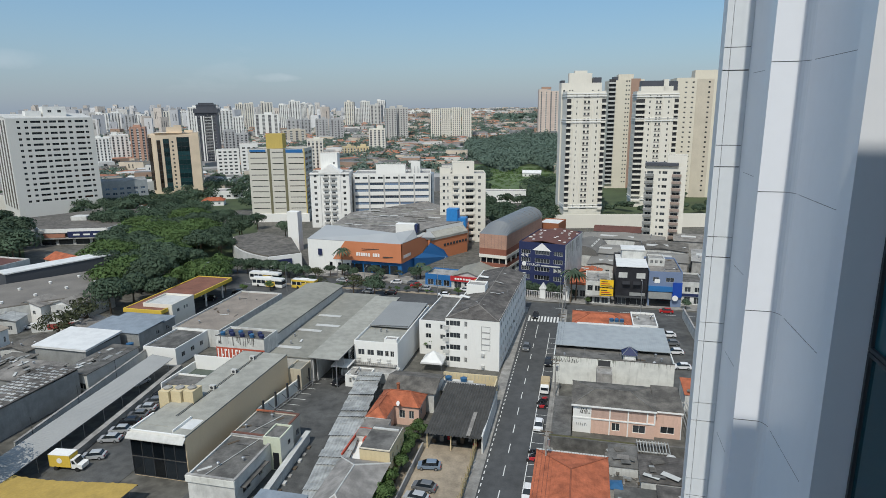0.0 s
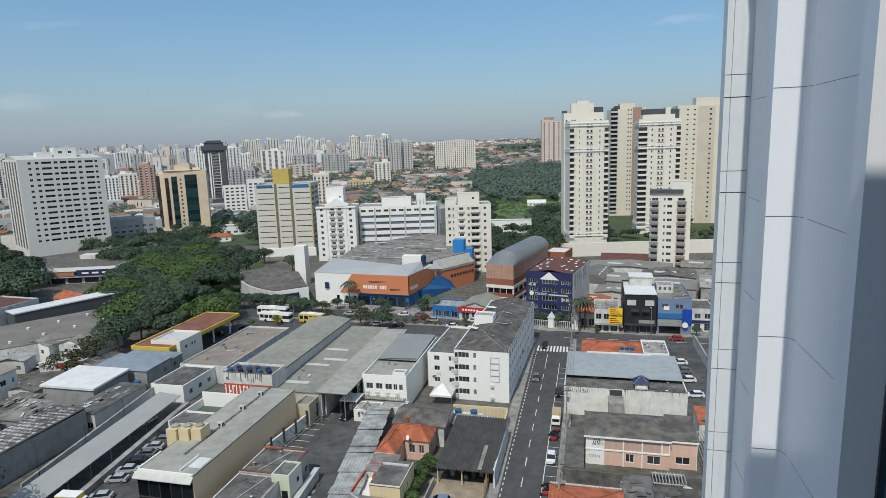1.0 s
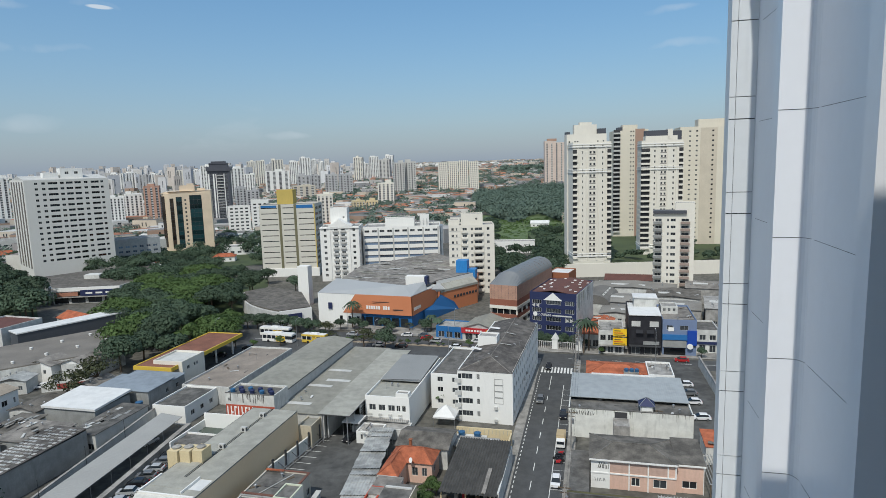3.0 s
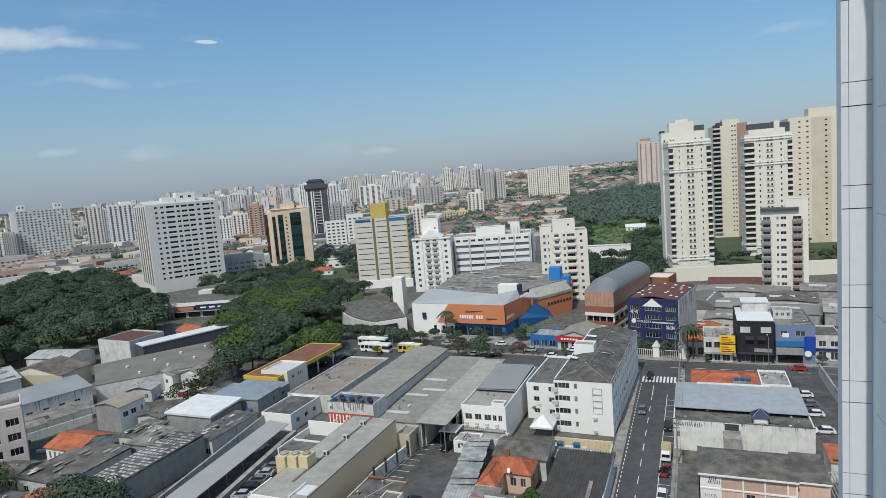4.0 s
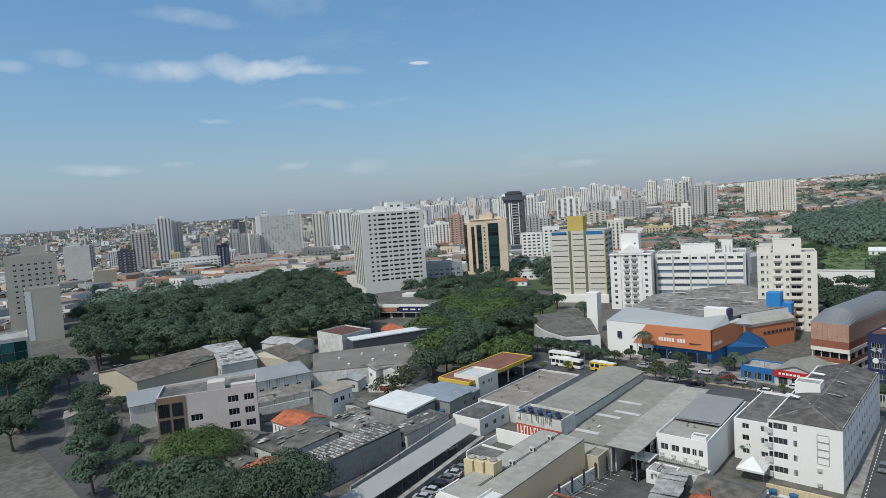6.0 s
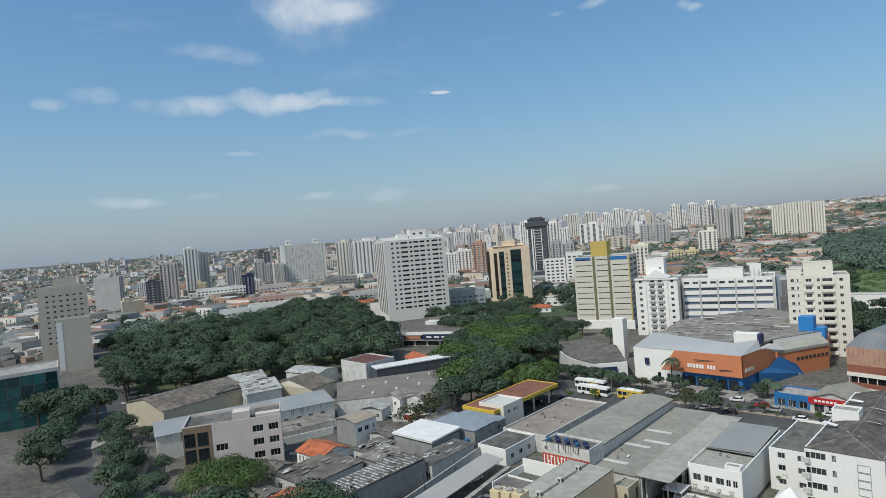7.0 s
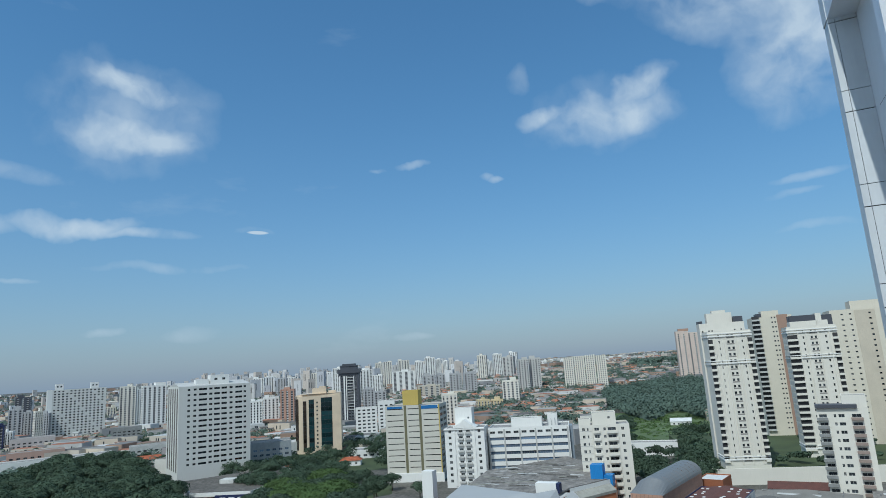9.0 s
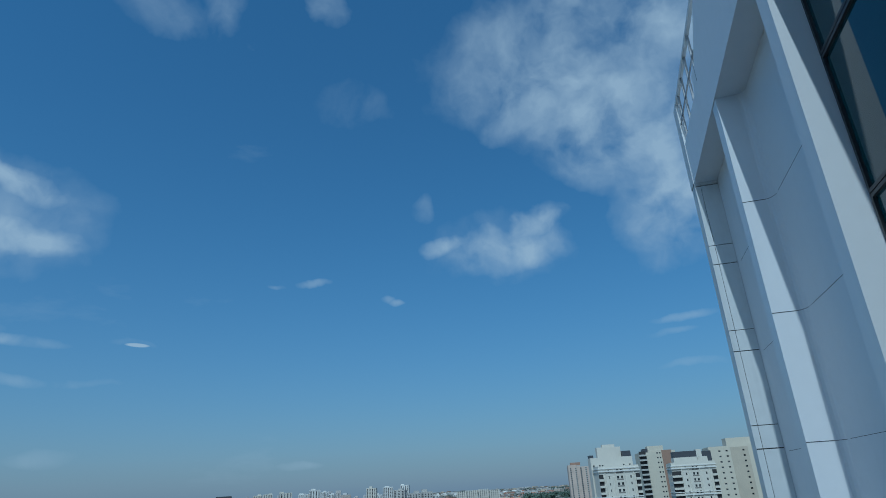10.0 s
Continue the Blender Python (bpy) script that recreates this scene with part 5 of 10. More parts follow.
    part("guard_rail", Shape().tube((1.3, 1.6, 1.0), (1.3, 20, 1.0), 0.08, 0.08, 6).tube((1.4, 1.6, 0.5), (1.4, 20, 0.5), 0.06, 0.06, 6), STEEL, w)
    for k in range(4):
        part("brace", Shape().tube((0.3, 3 + k * 4.6, 2.2), (1.7, 4 + k * 4.6, 0), 0.06, 0.06, 6), DARKSTEEL, w)
    x = thing("pump_house", gp(-60.6, 113.6), "small flat-roofed plant house behind the wall", "building")
    block(x, 3.2, 5.6, 0, 4.9, DULLCREAM, {}, parapet=0.3, roof=MIDROOF)
    c = thing("gate_canopy", gp(-52.2, 119.2), "small white entrance canopy on thin posts", "canopy")
    part("roof", Shape().box(-2.2, 2.0, 0, 4.4, 3.6, 3.85), WHITEROOF, c)
    for x, yy in ((-2.0, 0.2), (1.8, 0.2), (-2.0, 4.2), (1.8, 4.2)):
        part("post", Shape().tube((x, yy, 0), (x, yy, 3.6), 0.06, 0.06, 6), STEEL, c)
    x = thing("gate_house", gp(-47.6, 117.4), "cluttered white gatehouse with low roof", "building")
    block(x, 5.4, 4.6, 0, 2.8, WHITE, {"front": (rep(0.5, 5, 3, 0.5), [(1.0, 2.2)])}, parapet=0.2, roof=CONCRETE)
    roof_clutter(x, -2.4, 2.4, 0.4, 4.2, 2.65, 9, 61)
    # the dirt lot
    fence_poles("bamboo_fence", -16.6, 66, 0.8, 31, 44, 3.0, "rough bamboo and plank fence along the pavement", 8)
    w = thing("lot_wall", gp(-26.6, 66), "low mossy concrete wall beside the dirt lot", "wall")
    part("wall", Shape().box(-0.12, 0.12, 0, 30, 0, 1.5), CONCRETE, w)
    e = thing("party_tent", gp(-33.2, 128.2), "white peaked party tent", "tent")
    part("canvas", Shape().add([(-2.6, 0, 2.6), (2.6, 0, 2.6), (2.6, 4.6, 2.6), (-2.6, 4.6, 2.6), (0, 2.3, 4.8), (-2.6, 0, 2.2), (2.6, 0, 2.2), (2.6, 4.6, 2.2), (-2.6, 4.6, 2.2)],
                                [(0, 1, 4), (1, 2, 4), (2, 3, 4), (3, 0, 4), (5, 6, 1, 0), (6, 7, 2, 1), (7, 8, 3, 2), (8, 5, 0, 3)]), WHITEROOF, e)
    for k in range(4):
        x, yy = (-2.5, 2.5, 2.5, -2.5)[k], (0.1, 0.1, 4.5, 4.5)[k]
        part("leg", Shape().tube((x, yy, 0), (x, yy, 2.4), 0.04, 0.04, 6), STEEL, e)


def right_lots():
    rng = random.Random(9)
    t = thing("corner_store", gp(7.6, 129), "stained white store with grey sheet roof and small dormer", "building")
    block(t, 25.6, 21, 0, 6.6, STAINWHITE, {}, parapet=0.6, roof=DARKCONC)
    slab_roof(t, -12.6, 12.6, 6.0, 20, 6.8, 7.4, BLUEROOF2, over=0.1)
    part("ridge_cap", Shape().box(-8, 7, 19.6, 20.2, 7.5, 7.75), WHITEROOF, t)
    part("dormer", Shape().box(2.3, 4.9, 1.6, 4.0, 6, 7.4), DIRTY, t, "small dormer")
    part("dormer_window", Shape().box(2.6, 4.6, 1.55, 1.6, 6.3, 7.2), WHITE, t)
    part("dormer_cap", Shape().add([(1.9, 1.2, 7.42), (5.3, 1.2, 7.42), (5.3, 4.4, 7.42), (1.9, 4.4, 7.42), (3.6, 2.8, 8.9)], [(0, 1, 4), (1, 2, 4), (2, 3, 4), (3, 0, 4)]), NAVY, t, "dark blue dormer roof")
    for a in ((1.9, 1.2), (5.3, 1.2), (5.3, 4.4), (1.9, 4.4)):
        part("dormer_rib", Shape().tube((*a, 7.45), (3.6, 2.8, 8.95), 0.06, 0.06, 5), STEEL, t)
    for k in range(16):
        x = -12.5 + k * 0.33
        part("graffiti_stroke", Shape().box(0, 0.1, -0.03, 0, 0, rng.uniform(0.5, 1.0)), BLACK, t, m=pose(x, 0, 5.1 + rng.uniform(0, 0.3), 0, rng.uniform(-18, 18), 0))
    for k in range(44):
        x, w, low = rng.uniform(-12.4, 12.4), rng.uniform(0.05, 0.28), rng.uniform(0.3, 2.4) * rng.uniform(0.4, 1.0)
        part("drip_stain", Shape().add([(x, -0.012, 6.55), (x + w, -0.012, 6.55), (x + w * 0.6, -0.012, 6.5 - low), (x + w * 0.35, -0.012, 6.5 - low)], [(3, 2, 1, 0)]), rng.choice([DULLGREEN, DULLGREEN, CONCRETE]), t)
    roof_clutter(t, -11, 11, 1, 5, 6.05, 12, 23)
    edge_line(t, (-12.8, 0, 6.65), (12.8, 0, 6.65), DARKCONC, 0.1, "coping")
    block(t, 3.2, 4.0, 0, 5.0, CONCRETE, {}, x=-1.8, y=-4.1, parapet=0.3, wall_name="annexe")
    # no opening is cut: its inner shade is painted as a dark panel
    part("annexe_opening", Shape().box(-3.1, -0.5, -0.06, -0.0, 4.9, 6.3), SHADE, t, "dark panel painted as an opening's shade")
    o = thing("tiled_building", gp(6.0, 159), "low building with orange tiled roof", "building")
    block(o, 15.2, 11, 0, 3.6, DIRTY, parapet=0.0)
    hip_roof(o, -7.9, 7.9, -0.3, 11.3, 3.8, 5.2, CLAY, 5.0, along="x", cap=CLAYDARK)
    part("tank_stand", Shape().box(1.8, 5.6, 0.6, 2.4, 3.6, 4.6), CONCRETE, o)
    for k in range(3):
        tank(o, 2.5 + k * 1.3, 1.5, 4.6, 0.6, 0.7)
    o = thing("flat_building", gp(17.2, 160), "low building with cluttered grey roof", "building")
    block(o, 6.4, 11, 0, 4.2, WHITE, parapet=0.5, roof=CONCRETE)
    roof_clutter(o, -2.6, 2.6, 1, 10, 3.75, 12, 51)
    w = thing("yard_wall", gp(30.4, 150, 0, 1.5), "pale stained wall along the car yard", "wall")
    part("wall", Shape().box(-0.15, 0.15, 0, 31, 0, 3.0), DIRTY, w)
    part("coping", Shape().box(-0.22, 0.22, 0, 31, 3.0, 3.12), CONCRETE, w)
    # the pink house
    p = thing("pink_house", gp(7.1, 108.4), "two-storey pink house with graffiti and dark sheet roof", "house")
    block(p, 14.8, 9.8, 0, 5.8, PINK, {"front": ([(7.1, 8.6), (10.9, 13.2)], [(0.9, 2.5)])}, parapet=0, frame_mat=WHITE)
    block(p, 4.8, 9.2, 0, 5.5, PINK, {"front": ([(1.1, 3.6)], [(0.9, 2.3)])}, x=9.8, y=0.9, parapet=0, frame_mat=WHITE, wall_name="side_wing")
    hip_roof(p, -7.8, 7.6, -0.5, 10.2, 5.8, 6.9, FIBRE, 4.4, along="x", cap=DARKCONC)
    slab_roof(p, 7.6, 12.2, 0.9, 10.2, 5.5, 6.0, FIBRE, over=0.25)
    part("eave_board", Shape().box(-7.8, 7.6, -0.6, -0.5, 5.55, 5.85).box(7.4, 12.4, 0.5, 0.6, 5.2, 5.5), WHITE, p)
    part("string_course", Shape().box(-7.5, 7.4, -0.16, 0, 2.9, 3.15), WHITE, p)
    for x in (-4.2, -0.7, 2.6, 6.0, 7.3):
        part("pilaster", Shape().box(x - 0.12, x + 0.12, -0.18, 0, 3.15 if x > -4 else 0, 5.6), WHITE, p)
    for x in (2.6, -0.7):
        part("pilaster", Shape().box(x - 0.1, x + 0.1, -0.14, 0, 0, 2.9), WHITE, p)
    for x0, x1 in ((-4.05, -0.85), (-0.55, 2.45), (2.75, 5.85)):
        part("recessed_panel", Shape().box(x0, x1, -0.03, 0, 3.3, 5.3), PINKBROWN, p, "brownish pink wall panel")
        part("panel_shade", Shape().box(x0, x1, -0.3, 0, 5.3, 5.5), WHITE, p)
    part("white_corner", Shape().box(-7.46, -4.3, -0.06, 0, 0, 5.5), WHITE, p, "white corner wall with sprayed scrawl")
    part("downpipe", Shape().tube((12.1, 0.8, 0), (12.1, 0.8, 5.4), 0.07, 0.07, 6), WHITE, p)
    for k in range(15):
        low = k > 8
        x = -6.2 + k * 0.26 if not low else -6.6 + (k - 9) * 0.34
        part("graffiti_stroke", Shape().box(-0.05, 0.05, -0.1, -0.06, 0, rng.uniform(0.6, 1.3) if not low else 0.6), BLACK if not low else STEEL, p, m=pose(x, 0, 3.9 if not low else 1.4, 0, rng.uniform(-22, 22), 0))
    w = thing("garden_wall", gp(8, 101.3), "weathered grey garden wall with mossy top", "wall")
    part("wall", Shape().box(-12.4, 2.6, 0, 0.3, 0, 2.4), DARKCONC, w)
    part("wall", Shape().box(2.6, 11.5, 1.6, 1.9, 0, 2.0), DARKCONC, w)
    part("moss_strip", Shape().box(-12.4, 2.6, 0.3, 1.2, 1.7, 2.2), mat("moss", (0.09, 0.085, 0.04), var=0.5, big=0.8), w, "brown moss along the wall")
    part("terrace", Shape().box(-12.2, -8.6, 1.4, 17, 0, 2.2), DARKCONC, w)
    for k in range(20):
        x, ww = rng.uniform(-12.3, 2.2), rng.uniform(0.1, 0.5)
        part("drip_stain", Shape().box(x, x + ww, -0.012, 0, rng.uniform(0.2, 1.6), 2.38), DARKCONC, w)
    r = thing("tiled_house", gp(-0.2, 72), "house with red clay tiled hipped roof", "house")
    block(r, 11, 22, 0, 3.6, DIRTY, parapet=0)
    hip_roof(r, -5.9, 5.9, -0.4, 22.4, 3.6, 5.4, CLAY, 7.5, cap=CLAYDARK)
    for k in range(26):
        part("edge_tile", Shape().box(-5.9 + k * 0.45, -5.5 + k * 0.45, 22.3, 22.65, 3.55, 3.72), LIGHTGREY, r)
    # back yards full of sheets and rubbish
    for k, (u, v, ww, d, h, m) in enumerate(((8.2, 93.5, 4.6, 6.0, 2.6, DARKCONC), (14.4, 89.5, 7.6, 7.0, 3.0, FIBREDARK), (9.5, 81, 6, 6.5, 2.4, DARKCONC), (16, 79.5, 6.5, 8.6, 2.9, FIBREDARK), (9, 70, 7, 10, 3.0, FIBRE), (17.5, 68, 7, 11, 3.2, FIBRE), (25, 121, 7, 7, 3.6, CLAY))):
        x = thing("lean_to_shed", gp(u, v), "patched lean-to shed with weathered sheets", "shed", "back yard sheds")
        block(x, ww, d, 0, h, DIRTY, parapet=0)
        slab_roof(x, -ww / 2, ww / 2, 0, d, h + 0.05, h + 0.5, m, over=0.15)
        for j in range(6):
            part("loose_sheet", Shape().box(0, rng.uniform(0.8, 3.0), 0, rng.uniform(0.4, 1.3), 0, 0.04), rng.choice([FIBRE2, ZINC, DARKCONC, FIBRE, FIBRE, LIGHTGREY if k in (1, 3) else FIBRE]), x, m=pose(rng.uniform(-ww / 2, ww / 2 - 2), rng.uniform(0, d - 1.5), h + 0.62, rng.uniform(-2, 5), rng.uniform(-3, 3), rng.uniform(-35, 35)))
    q = thing("rubbish_heap", gp(8.6, 98), "heap of grey boards, sacks and rubble", "rubbish")
    for k in range(60):
        e = rng.uniform(0.15, 0.7)
        part("scrap", Shape().box(-e, e, -e * 0.4, e * 0.4, 0, e * rng.uniform(0.2, 0.8)), rng.choice([CONCRETE, DARKCONC, DARKCONC, FIBRE2, BARK, GREYWALL]), q, m=pose(rng.uniform(-3.0, 2.6), rng.uniform(-11, 2.4), rng.uniform(0, 0.4) + 1.0, rng.uniform(-20, 20), rng.uniform(-20, 20), rng.uniform(0, 180)))
    part("heap_base", Shape().box(-3.2, 2.8, -11, 2.6, 0, 1.0), DARKCONC, q)
    b = thing("blue_tarpaulin", gp(6.6, 86.6, 2.9, 4), "crumpled blue tarpaulin over a shed", "tarpaulin")
    part("sheet", Shape().add([(-1.2, 0, 0), (1.2, 0, 0.1), (1.2, 2.4, 0.2), (-1.2, 2.4, 0.1), (0, 1.2, 0.45)], [(0, 1, 4), (1, 2, 4), (2, 3, 4), (3, 0, 4)]), TANKBLUE, b)
    part("frame", Shape().box(-1.1, 1.1, 0.1, 2.3, -2.9, -0.05), CONCRETE, b)
    for u, v, ww, d, n, lab in ((13.4, 98.4, 5.2, 3.8, 11, "open pergola of grey wooden slats"), (22.0, 107.5, 4.0, 11.5, 9, "long pergola of dark wooden slats")):
        g = thing("pergola", gp(u, v), lab, "pergola")
        for k in range(n):
            x = -ww / 2 + ww * k / (n - 1)
            part("slat", Shape().box(x - 0.07, x + 0.07, 0, d, 3.0, 3.12), ZINC if k % 2 and u < 20 else GREYWALL, g)
        part("beam", Shape().box(-ww / 2, ww / 2, 0.2, 0.35, 2.85, 3.0).box(-ww / 2, ww / 2, d - 0.35, d - 0.2, 2.85, 3.0), LIGHTGREY, g)
        for x in (-ww / 2 + 0.1, ww / 2 - 0.1):
            for yy in (0.25, d - 0.25):
                part("post", Shape().box(x - 0.08, x + 0.08, yy - 0.08, yy + 0.08, 0, 2.85), BARK, g)
    g = thing("water_tank", gp(16.0, 97.4), "round grey-white water tank on a low base", "water tank")
    part("base", Shape().box(-0.9, 0.9, -0.8, 0.8, 0, 2.4), CONCRETE, g)
    tank(g, 0, 0, 2.4, 0.75, 0.8, LIGHTGREY)


apartment_house()
halls()
tan_building()
left_lots()
centre_lots()
right_lots()


# ---- across the avenue ----
PALECONC = mat("pale_grey_concrete", (0.52, 0.51, 0.48), stain=0.15, var=0.06)
GREYTOWER = mat("grey_tower_paint", (0.44, 0.44, 0.44), stain=0.12, var=0.06)
DARKTOWER = mat("dark_grey_cladding", (0.075, 0.08, 0.095), stain=0.1, rough=0.5)
BRONZEGLASS = glass_mat("bronze_tinted_glass", (0.03, 0.022, 0.016), 0.08)
DARKTEAL = glass_mat("dark_teal_glass", (0.012, 0.034, 0.038), 0.05)
SKYGLASS = glass_mat("pale_blue_window_glass", (0.10, 0.14, 0.20), 0.1)
FADEDBRICK = mat("faded_terracotta_paint", (0.44, 0.27, 0.20), stain=0.15)
BRICKPAINT = mat("terracotta_paint", (0.36, 0.17, 0.11), stain=0.1)
REDBRICK = mat("dark_red_brick", (0.26, 0.10, 0.065), var=0.25, stain=0.1)
TILEBRICK = mat("pale_brick_tile", (0.42, 0.25, 0.18), var=0.25, big=0.4, stain=0.1)
VAULT = mat("grey_vault_sheet", (0.20, 0.21, 0.215), rough=0.45, var=0.15, stain=0, metal=0.2, ribs=1.2, axis="Y")


def market():
    t = thing("supermarket", gp(0, 0), "supermarket with orange and white front over blue base", "building")
    A, C, K, E = (-104.2, 213.0), (-65.2, 209.8), (-60.2, 233.7), (-48.8, 253.6)
    part("base_wall", Shape().prism([(-97, 213.2), (-65.5, 210.6), (-60.8, 233), (-75, 236), (-96, 232)], 0, 4.7), BLUE, t, "blue ground floor")
    part("white_wall", Shape().prism([A, (-86, 211.5), (-86, 228), (-104.5, 232)], 0, 12.0), WHITE, t, "white panelled wall")
    y = lambda u: 213.0 + (u + 104.2) * (209.8 - 213.0) / 39.0
    s = Shape()
    front = [(-93.5, 4.7), (-65.2, 4.7), (-65.2, 12.05), (-88.0, 12.05)]
    s.add([(u, y(u) - 0.2, z) for u, z in front] + [(u, y(u) + 14.0, z) for u, z in front], [(0, 1, 2, 3), (7, 6, 5, 4), (0, 4, 5, 1), (1, 5, 6, 2), (2, 6, 7, 3), (3, 7, 4, 0)])
    part("orange_wall", s, ORANGE, t, "orange fascia wall with slanted end")
    part("side_orange_wall", Shape().add([(-65.0, 209.7, 4.7), (-61.7, 226, 5.2), (-60.6, 231.6, 8.0), (-61.5, 227.2, 12.0), (-65.0, 209.7, 12.0)], [(0, 1, 2, 3, 4)]), ORANGE, t, "orange side wall", m=pose(0.12, 0, 0))
    part("inner_block", Shape().prism([(-86, 214), (-65.8, 213), (-62.2, 226), (-61.4, 233), (-86, 238)], 4.7, 12.0), LIGHTGREY, t)
    part("entrance_panel", Shape().add([(-63.2, 219, 0), (-55.0, 242.5, 0), (-56.4, 240, 3.6), (-60.2, 232.6, 8.0), (-61.8, 226, 5.3), (-63.2, 219, 4.7)], [(0, 1, 2, 3, 4, 5)]), BLUE, t, "blue slanting entrance panel", m=pose(0.35, -0.1, 0))
    part("white_wedge", Shape().add([(-62.5, 222.6, 12.2), (-60.6, 232.0, 9.2), (-58.6, 236.0, 9.4), (-60.4, 233.0, 12.8)], [(0, 1, 2, 3), (3, 2, 1, 0)]), WHITE, t)
    part("rear_wall", Shape().prism([K, E, (-52, 274), (-82, 313), (-109, 270), (-104.5, 232), (-75, 236)], 0, 9.4), ORANGE, t, "orange rear wall")
    part("rear_roof_edge", Shape().add([(-60.0, 233.6, 9.4), (-48.5, 253.6, 9.4), (-51.0, 256.0, 11.3), (-62.5, 236.0, 11.3), (-60.0, 233.6, 8.4), (-48.5, 253.6, 8.4)], [(0, 1, 2, 3), (4, 5, 1, 0)]), PALEROOF, t, "sloping grey metal edge")
    part("rear_band", Shape().add([(-62.4, 236, 11.3), (-51, 256, 11.3), (-51, 256, 12.8), (-62.4, 236, 12.8)], [(0, 1, 2, 3)]), WHITE, t, "white parapet band")
    part("front_roof", Shape().add([(-104.2, 212.9, 12.05), (-65.2, 209.6, 12.05), (-70.4, 218, 14.5), (-103.5, 230, 14.5), (-62.6, 222.4, 12.1), (-64.4, 226, 14.5)], [(0, 1, 2, 3), (1, 4, 5, 2)]), mat("grey_metal_roof", (0.36, 0.37, 0.37), rough=0.5, var=0.08, stain=0), t, "sloping grey metal roof")
    part("roof", Shape().prism([(-103.5, 230), (-70.4, 218), (-64.4, 226), (-62.5, 237), (-51.5, 257), (-53, 274), (-82, 312), (-108.5, 269)], 12.3, 12.9), FIBRE2, t, "stained flat roof")
    random.seed(21)
    for k in range(60):
        x, yy = random.uniform(-102, -64), random.uniform(234, 290)
        part("roof_sheet", Shape().box(-random.uniform(2, 6), 3, 0, random.uniform(0.8, 2.0), 0, 0.1), random.choice([FIBRE, CONCRETE, LIGHTGREY, MIDROOF]), t, m=pose(x, yy, 12.92, 0, 0, random.uniform(-12, 12)))
    part("roof_box", Shape().box(-72.5, -64.8, 226.5, 230, 12.9, 16.4), WHITE, t, "white plant box")
    part("roof_box_side", Shape().box(-64.8, -63.6, 226.5, 230, 12.9, 16.2), NAVY, t)
    bright = mat("bright_blue_paint", (0.03, 0.20, 0.50), rough=0.5)
    part("blue_tank_tower", Shape().box(-58.3, -53.4, 255, 260, 10, 18.2), bright, t, "bright blue tank tower")
    part("blue_tank_wing", Shape().box(-53.4, -50, 256, 261, 10, 14.2), bright, t)
    part("emblem", Shape().box(-99.6, -98.0, 212.0, 212.3, 6.0, 8.4), NAVY, t)
    s = Shape()
    for k in range(10):
        if k != 6:
            u = -83.5 + k * 0.98
            part("sign_letter", Shape().box(u, u + 0.7, y(u) - 0.35, y(u) - 0.2, 6.6, 7.9), WHITE, t)
    part("dark_line", Shape().box(-81.0, -72.0, y(-76) - 0.36, y(-76) - 0.2, 9.4, 9.6).box(-72.5, -68.5, y(-70) - 0.38, y(-70) - 0.2, 6.6, 6.9), SHADE, t)
    s = Shape()
    for k in range(9):
        part("sign_letter", Shape().box(-0.05, 0.1, 1.2 + k * 0.85, 1.75 + k * 0.85, 6.4, 7.6), WHITE, t, m=pose(-64.9, 209.7, 0, 0, 0, -10.8))
    for k in range(8):
        part("side_window", Shape().box(-0.1, 0.15, 8.0 + k * 1.9, 9.2 + k * 1.9, 5.0, 6.0), SHADE, t, m=pose(K[0], K[1], 0, 0, 0, -29.8))
    for k in range(8):
        u = -95 + k * 3.6
        part("shop_window", Shape().box(u, u + 2.8, y(u) - 0.1, y(u) + 0.4, 0.4, 3.4), DARKGLASS, t)


def annex_hall():
    t = thing("curved_hall", gp(0, 0), "low hall with curved pale front and dark roof", "building")
    n = 10
    front = []
    for i in range(n + 1):
        q = i / n
        a, m, b = Vector((-153, 238.5)), Vector((-141, 213)), Vector((-116.5, 204.8))
        p = a * (1 - q) ** 2 + m * 2 * q * (1 - q) + b * q * q
        front.append((p.x, p.y))
    back = [(-107.3, 213.5), (-124.7, 240), (-146, 250)]
    part("wall", Shape().prism(front + back, 0, 5.6), LIGHTGREY, t, "curved pale wall")
    mid = Vector((-127, 228))
    part("roof", Shape().prism([tuple(mid + (Vector(p) - mid) * 0.95) for p in front + back], 5.6, 6.2), FIBRE, t, "dark roof")
    part("end_wall", Shape().prism([(-116.6, 204.5), (-107.2, 213.2), (-107.6, 213.6), (-117, 205)], 0, 6.0), WHITE, t, "white end wall with sign")
    part("sign_board", Shape().prism([(-114.6, 206.0), (-110.0, 210.2), (-110.2, 210.4), (-114.8, 206.2)], 1.6, 4.6), NAVY, t, m=pose(0.2, -0.2, 0))
    part("pillar", Shape().box(-126.5, -121.5, 240, 244, 0, 17.5), WHITE, t, "white tower pillar")


